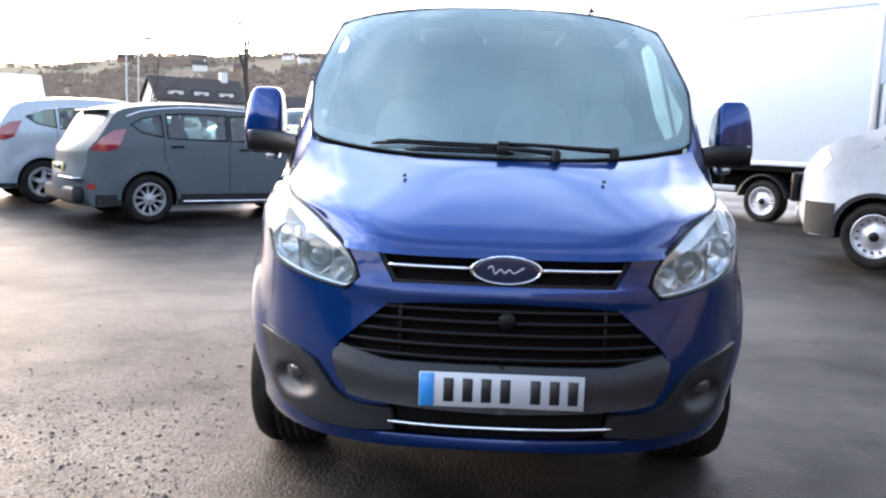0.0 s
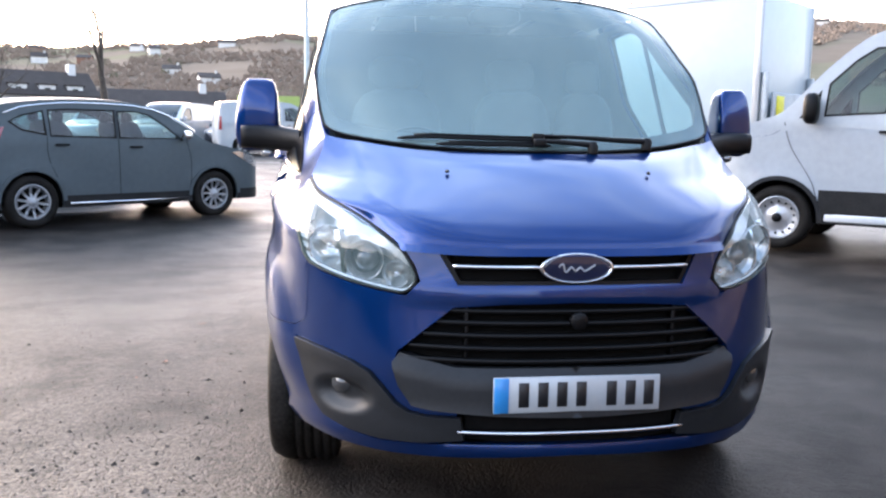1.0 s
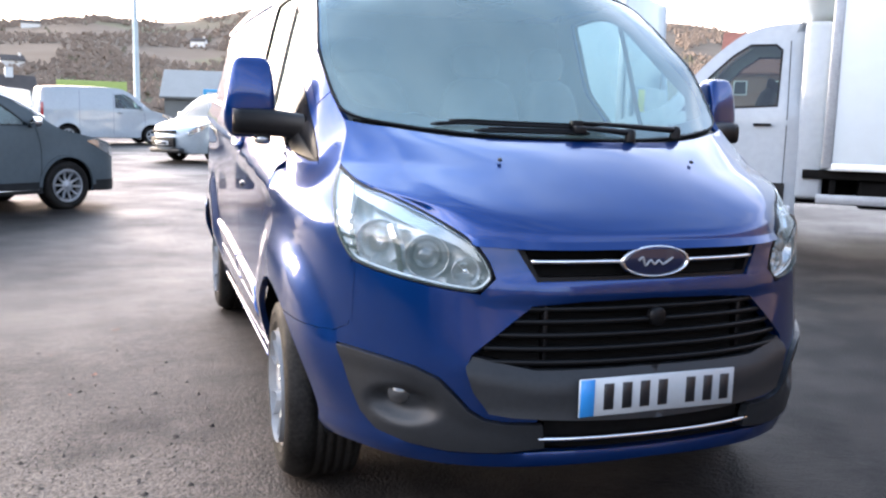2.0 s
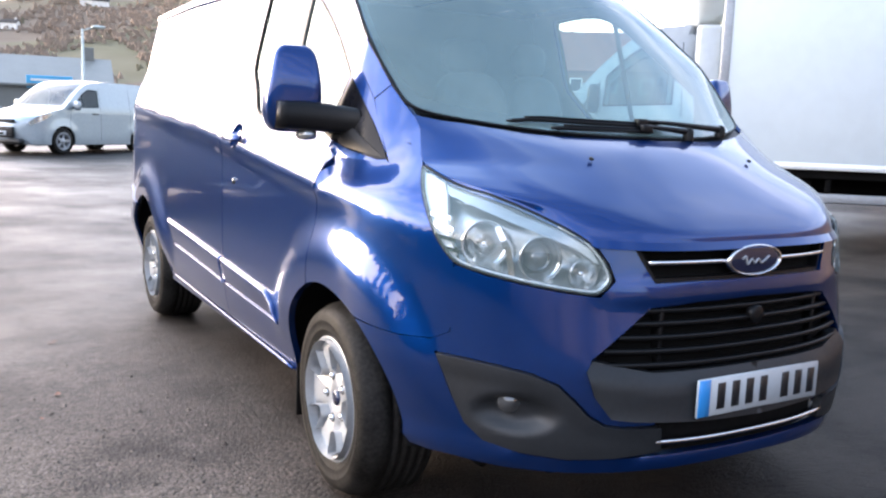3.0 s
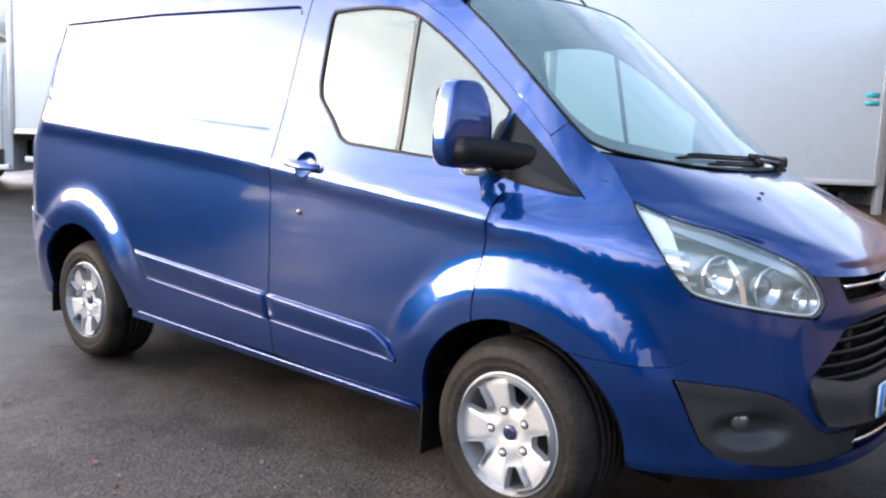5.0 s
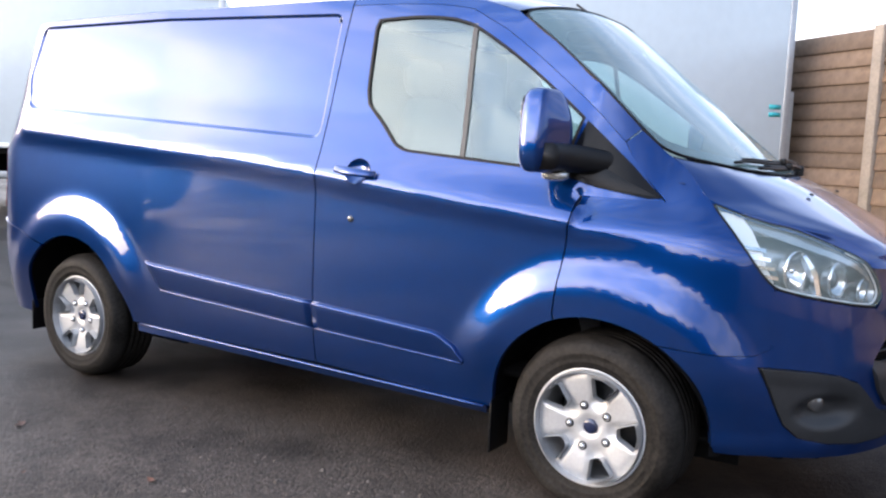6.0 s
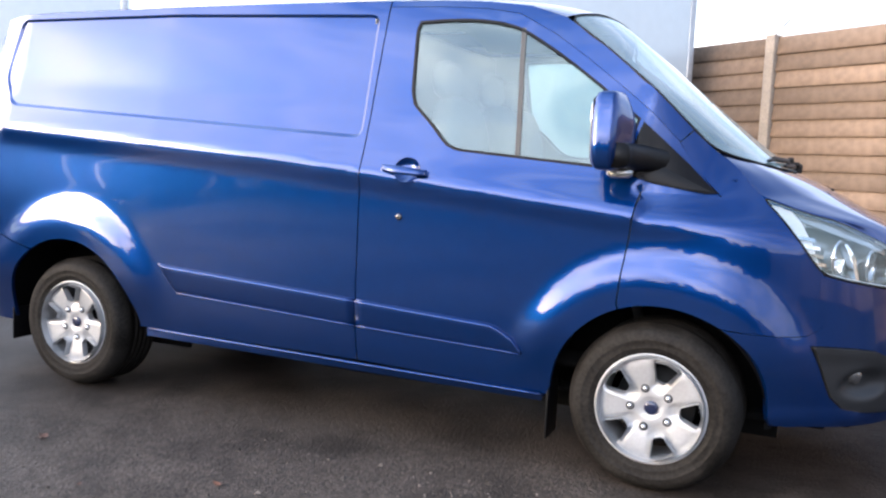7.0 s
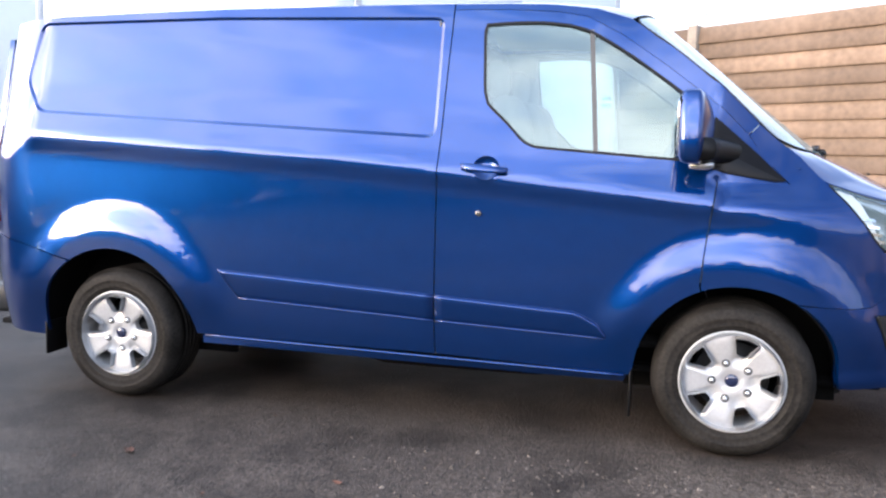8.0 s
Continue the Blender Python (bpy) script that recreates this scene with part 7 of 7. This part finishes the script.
# woods and hedges on the hills: many small clumps, as stuff
# lightened brown: distance haze is put into the colour
M_WOOD = material("bare_woodland", (0.25, 0.19, 0.145), 0.95, noise_scale=0.6, vary=0.35, spec=0.05)
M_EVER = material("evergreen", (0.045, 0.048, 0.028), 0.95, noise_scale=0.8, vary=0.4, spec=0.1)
# far trees: the evergreen colour with distance haze painted in
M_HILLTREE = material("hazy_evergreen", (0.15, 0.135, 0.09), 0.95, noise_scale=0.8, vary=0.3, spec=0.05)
for mat, count, nm, lb in ((M_WOOD, 13000, "hill_woods", "bare brown woodland and hedges on the hillside"), (M_HILLTREE, 260, "hill_evergreens", "evergreen trees on the hillside in haze-paled colour")):
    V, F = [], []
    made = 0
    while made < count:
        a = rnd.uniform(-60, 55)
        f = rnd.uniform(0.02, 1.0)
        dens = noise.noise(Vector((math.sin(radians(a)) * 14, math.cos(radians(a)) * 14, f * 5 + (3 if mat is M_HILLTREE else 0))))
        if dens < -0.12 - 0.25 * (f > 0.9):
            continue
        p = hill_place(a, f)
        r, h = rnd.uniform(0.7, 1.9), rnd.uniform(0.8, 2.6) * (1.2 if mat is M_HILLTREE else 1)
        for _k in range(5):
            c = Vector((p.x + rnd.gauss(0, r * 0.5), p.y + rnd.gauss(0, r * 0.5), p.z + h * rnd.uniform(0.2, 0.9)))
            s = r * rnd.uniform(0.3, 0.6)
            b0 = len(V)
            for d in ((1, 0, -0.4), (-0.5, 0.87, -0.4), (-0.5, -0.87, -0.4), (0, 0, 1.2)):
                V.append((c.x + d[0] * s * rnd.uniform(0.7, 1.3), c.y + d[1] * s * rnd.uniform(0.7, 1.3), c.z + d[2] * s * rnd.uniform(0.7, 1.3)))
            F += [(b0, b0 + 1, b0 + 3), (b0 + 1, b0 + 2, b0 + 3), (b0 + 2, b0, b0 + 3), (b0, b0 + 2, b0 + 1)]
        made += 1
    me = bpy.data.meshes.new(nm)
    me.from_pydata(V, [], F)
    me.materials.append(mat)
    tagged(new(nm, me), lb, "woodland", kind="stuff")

M_RENDER = material("white_render", (0.72, 0.70, 0.66), 0.85, noise_scale=0.8, vary=0.1)
M_SLATE = material("dark_slate", (0.045, 0.036, 0.032), 0.9, noise_scale=1.2, vary=0.25)
M_TILE = material("red_brown_tiles", (0.20, 0.075, 0.05), 0.8, noise_scale=1.5, vary=0.25)
M_BRICK = material("brown_brick", (0.24, 0.13, 0.09), 0.85, noise_scale=2, vary=0.25)
M_PANE = material("dark_window", (0.03, 0.035, 0.04), 0.1, noise_scale=3, vary=0.2)


def house(x, y, z, rz, w, d, h, roof_h, wall_mat, roof_mat, label, detail=True, group="houses on the hill"):
    """A gabled house: walls, roof with eaves, windows with frames, a door and a chimney."""
    hs = thing("house", pose(x, y, z, 0, 0, rz), label, "house", group)
    bm = bmesh.new()
    a = [bm.verts.new(q) for q in ((-w / 2, -d / 2, -1), (w / 2, -d / 2, -1), (w / 2, d / 2, -1), (-w / 2, d / 2, -1), (-w / 2, -d / 2, h), (w / 2, -d / 2, h), (w / 2, d / 2, h), (-w / 2, d / 2, h), (-w / 2, 0, h + roof_h), (w / 2, 0, h + roof_h))]
    for f in ((0, 1, 5, 4), (2, 3, 7, 6), (1, 2, 6, 9, 5), (3, 0, 4, 8, 7)):
        bm.faces.new([a[i] for i in f])
    part("wall", bm, wall_mat, hs, smooth=False)
    rf = bmesh.new()
    for sg in (-1, 1):
        q = [rf.verts.new((sx * (w / 2 + 0.3), yy, zz)) for yy, zz in ((sg * (d / 2 + 0.35), h - 0.2), (0, h + roof_h + 0.12)) for sx in (-1, 1)]
        t = [rf.verts.new(v.co + Vector((0, 0, 0.14))) for v in q]
        for f in ((0, 1, 3, 2),):
            rf.faces.new([q[i] for i in f])
            rf.faces.new([t[i] for i in f])
        for i, j in ((0, 1), (1, 3), (3, 2), (2, 0)):
            rf.faces.new((q[i], q[j], t[j], t[i]))
    r = part("roof", rf, roof_mat, hs, smooth=False)
    part("chimney", box_bm(w * 0.3, w * 0.3 + 0.7, -0.35, 0.35, h + roof_h - 0.6, h + roof_h + 1.0, 0.03), wall_mat, r, smooth=False)
    if detail:
        cols = max(2, int(w / 2.8))
        for fl in range(max(1, int(h / 2.6))):
            for k in range(cols):
                xx = -w / 2 + w * (k + 0.5) / cols
                wn_ = part("window", box_bm(xx - 0.55, xx + 0.55, -d / 2 - 0.04, -d / 2 + 0.1, 0.9 + fl * 2.6, 2.1 + fl * 2.6, 0.02), M_RENDER, hs, smooth=False)
                part("pane", box_bm(xx - 0.45, xx + 0.45, -d / 2 - 0.06, -d / 2 - 0.03, 1.0 + fl * 2.6, 2.0 + fl * 2.6), M_PANE, wn_, smooth=False)
    return hs


for _ in range(26):
    a, f = rnd.uniform(-40, 45), rnd.choice((rnd.uniform(0.78, 0.93), rnd.uniform(0.55, 0.9), rnd.uniform(0.3, 0.85)))
    p = hill_place(a, f)
    house(p.x, p.y, p.z, -a + rnd.uniform(-25, 25), rnd.uniform(5, 9), rnd.uniform(4, 6), rnd.uniform(1.8, 2.8), rnd.uniform(1.0, 1.7), rnd.choice((M_RENDER, M_RENDER, M_RENDER, M_BRICK)), M_SLATE, "small gabled house on the winter hillside", False)

# nearer houses and sheds beyond the yard
for x, y, rz, w, d, h, rh, wm_, rm_, lb in ((-27.7, 83.3, 38, 9, 4.6, 3.7, 2.0, M_RENDER, M_SLATE, "white gabled house with a dark slate roof"), (-17.4, 89.6, 14, 12, 6, 2.2, 2.2, M_RENDER, M_SLATE, "long white house with a dark slate roof"),
                                            (-45.8, 62.8, 30, 22, 10, 2.6, 2.0, M_RENDER, M_RENDER, "low pale shed with a shallow roof"), (50.5, 57.8, -40, 9, 8, 5.4, 3.4, M_BRICK, M_TILE, "brick house with a red-brown tiled roof")):
    hs_ = house(x, y, stand(min(x, 14), min(y, 60)), rz, w, d, h, rh, wm_, rm_, lb, True, "houses beyond the yard")
    if x == -27.7:
        for k in range(3):
            xx = -2.6 + 2.6 * k
            dm = part("dormer", box_bm(xx - 0.75, xx + 0.75, -d / 2 + 0.25, -d / 2 + 1.7, h - 0.1, h + 0.85, 0.03), M_RENDER, hs_, "white dormer window", smooth=False)
            part("dormer_roof", box_bm(xx - 0.9, xx + 0.9, -d / 2 + 0.1, -d / 2 + 1.9, h + 0.85, h + 1.0, 0.03), M_SLATE, dm, smooth=False)
            part("pane", box_bm(xx - 0.25, xx + 0.25, -d / 2 + 0.2, -d / 2 + 0.26, h + 0.25, h + 0.6), M_PANE, dm, smooth=False)

M_CLAD = material("grey_cladding", (0.15, 0.155, 0.145), 0.6, 0.2, noise_scale=1.0, vary=0.1)
M_SIGNB = material("blue_sign", (0.05, 0.32, 0.55), 0.5, noise_scale=2, vary=0.08)
M_SIGNG = material("lime_sign", (0.36, 0.45, 0.12), 0.5, noise_scale=2, vary=0.08)
M_POLE = material("grey_lamp_post", (0.42, 0.46, 0.44), 0.6, 0.3, noise_scale=3, vary=0.12)
shed = house(4.2, 62, stand(4.2, 60), -6, 7.5, 8, 2.2, 1.7, M_CLAD, M_CLAD, "grey-green clad workshop with a pitched roof and blue sign", False, "houses beyond the yard")
sg_ = part("sign", box_bm(-1.2, 1.5, -4.22, -4.05, 1.9, 2.7, 0.03), M_SIGNB, shed, "pale blue sign", smooth=False)
for k, w in enumerate((1.1, 0.7)):
    part("sign_bar", box_bm(0.15 - w, 0.15 + w, -4.25, -4.21, 2.36 - k * 0.28, 2.49 - k * 0.28), M_RENDER, sg_, smooth=False)
bn = thing("banner_sign", pose(-3.3, 44, stand(-3.3, 44), 0, 0, 5), "lime green banner on two posts", "sign")
part("board", box_bm(-2.1, 1.2, -0.03, 0.03, 2.15, 2.7, 0.01), M_SIGNG, bn, smooth=False)
for x in (-1.9, 1.0):
    part("post", box_bm(x - 0.05, x + 0.05, 0.03, 0.12, 0, 2.7, 0.01), M_POLE, bn, smooth=False)


def lamp_post(x, y, h, r, label, twin=False):
    lp = thing("lamp_post", pose(x, y, stand(min(x, 14), min(y, 60))), label, "lamp post", "lamp posts")
    part("pole", tube([(0, 0, 0), (0, 0, 0.9), (0, 0, 1.0), (0, 0, h)], [r * 1.5, r * 1.5, r, r * 0.7], 10), M_POLE, lp)
    for sg in ((-1, 1) if twin else (1,)):
        part("bracket", tube([(0, 0, h - 0.1), (sg * 0.5, -0.2, h + 0.1)], r * 0.5, 6), M_POLE, lp)
        part("lantern", superbox(sg * 0.75, -0.3, h + 0.12, 0.35, 0.2, 0.09, 3, 8), M_POLE, lp, "grey lantern head")


lamp_post(-15.7, 35.6, 6.9, 0.035, "slim grey lamp post with a small lantern")
lamp_post(-19.7, 47.5, 6.0, 0.04, "slim grey lamp post in front of the hill")
lamp_post(-1.6, 39, 7.2, 0.15, "thick pale grey lamp post behind the parked vans")
lamp_post(4.5, 47, 5.0, 0.09, "grey post by the workshop")

# steel rail along the far edge of the yard
rail = thing("guard_rail", pose(0, 0, 0), "grey steel guard rail along the yard edge", "rail")
for k in range(15):
    x = -20 + 3.2 * k
    part("post", box_bm(x - 0.05, x + 0.05, 41.0, 41.1, stand(min(x, 14), 41) - 0.05, stand(min(x, 14), 41) + 0.75), M_GALV, rail, smooth=False)
part("beam", tube([(x, 40.95, stand(min(x, 14), 41) + 0.62) for x in np.linspace(-21, 26, 12)], 0.10, 6), M_GALV, rail)

# ---- trees ----
M_BARK = material("dark_bark", (0.06, 0.048, 0.038), 0.9, noise_scale=5, vary=0.4, bump=0.6, bump_scale=30)


def bare_tree(x, y, h, label, seed, spread=0.55):
    """A winter tree: a tapered trunk with limbs, branches and fine twigs."""
    r = random.Random(seed)
    tr = thing("bare_tree", pose(x, y, stand(min(x, 14), min(y, 60))), label, "tree", "bare trees")
    trunk, twigs = bmesh.new(), bmesh.new()

    def grow(p, d, length, rad, depth, bm):
        pts, rr = [p], [rad]
        q = p.copy()
        for k in range(4):
            d = (d + Vector((r.gauss(0, 0.12), r.gauss(0, 0.12), r.gauss(0.03, 0.06)))).normalized()
            q = q + d * length / 4
            pts.append(q.copy())
            rr.append(rad * (1 - 0.45 * (k + 1) / 4))
        merge(bm, tube(pts, rr, 6 if depth < 2 else 3, False))
        if depth < 5:
            for _k in range(3 if depth < 3 else 2 + (r.random() < 0.4)):
                i = r.choice((2, 3, 4)) if depth else r.choice((3, 4))
                e = Vector((r.gauss(0, spread), r.gauss(0, spread), r.uniform(0.05, 0.6)))
                grow(pts[i], (d * 0.75 + e).normalized(), length * r.uniform(0.55, 0.78), rr[i] * 0.62, depth + 1, trunk if depth < 1 else twigs)
    grow(Vector((0, 0, -0.1)), Vector((0, 0, 1)), h * 0.36, h * (0.017 if spread < 0.48 else 0.022), 0, trunk)
    part("trunk", trunk, M_BARK, tr)
    part("crown", twigs, M_BARK, tr, "bare twiggy crown")


bare_tree(-12.1, 42.8, 14.0, "bare winter tree before the hill", 14, 0.46)
bare_tree(-16.6, 39.6, 6.5, "bare winter tree at the yard edge", 8)
bare_tree(-22, 35.4, 8.0, "bare winter tree at the yard edge", 11)
bare_tree(-19.5, 1.0, 8.5, "bare winter tree behind the open yard", 21, 0.5)
bare_tree(-22.0, 5.5, 7.0, "bare winter tree behind the open yard", 33)
bare_tree(-24.0, 14.0, 7.5, "bare winter tree behind the open yard", 41)


def bush(x, y, r0, h, label, seed):
    r = random.Random(seed)
    bs = thing("evergreen_bush", pose(x, y, 0), label, "bush", "evergreen bushes")
    V, F = [], []
    for _k in range(1500):
        a, q = r.uniform(0, 6.283), r.random() ** 0.4
        zz = r.random() ** 0.8
        rad = r0 * q * math.sqrt(max(0.05, 1 - zz * zz)) * (0.85 + 0.3 * noise.noise(Vector((a * 1.4, zz * 3, seed))))
        c = Vector((rad * math.cos(a), rad * math.sin(a), 0.2 + h * zz))
        s = r.uniform(0.08, 0.2)
        b0 = len(V)
        for _i in range(3):
            V.append(tuple(c + Vector((r.gauss(0, s), r.gauss(0, s), r.gauss(0, s)))))
        F.append((b0, b0 + 1, b0 + 2))
    me = bpy.data.meshes.new("foliage")
    me.from_pydata(V, [], F)
    me.materials.append(M_EVER)
    o = new("foliage", me)
    o.parent = bs
    part("stem", tube([(0, 0, 0), (0, 0, h * 0.7)], [0.12, 0.05], 6), M_BARK, bs)


bush(-18.5, -1.2, 1.5, 4.0, "dark evergreen bush behind the open yard", 4)
bush(-20.5, 2.8, 1.8, 2.6, "dark evergreen bush behind the open yard", 7)
# row out of view, added to darken low reflections in the van's side
rw = random.Random(17)
for k in range(20):
    a = radians(-46 - 4.1 * k + rw.uniform(-1.2, 1.2))
    d = rw.uniform(23, 28)
    bush(d * math.sin(a), d * math.cos(a), rw.uniform(1.5, 2.3), rw.uniform(2.2, 5.0 if k > 3 else 3.2), "dark evergreen bush out of view on the open side, darkening reflections", 50 + k)
# unseen hedge bank, added to close the yard behind the walker and darken reflections
hd = bmesh.new()
rows = []
for k in range(90):
    a = radians(-78 - 204 * k / 89)
    d = 30 + 3 * noise.noise(Vector((k * 0.3, 0, 0)))
    x, y = d * math.sin(a), d * math.cos(a)
    hgt = 2.5 + 1.3 * noise.noise(Vector((k * 0.45, 5, 0)))
    rows.append([hd.verts.new((x * f, y * f, z * hgt)) for f, z in ((0.96, -0.02), (0.97, 0.6), (1.0, 1.0), (1.05, 0.7), (1.06, -0.02))])
for p, q in zip(rows, rows[1:]):
    for i in range(4):
        hd.faces.new((p[i], p[i + 1], q[i + 1], q[i]))
tagged(link_mesh("hedge", hd, M_WOOD), "unseen brown winter hedge added round the open yard", "hedge", kind="structure")
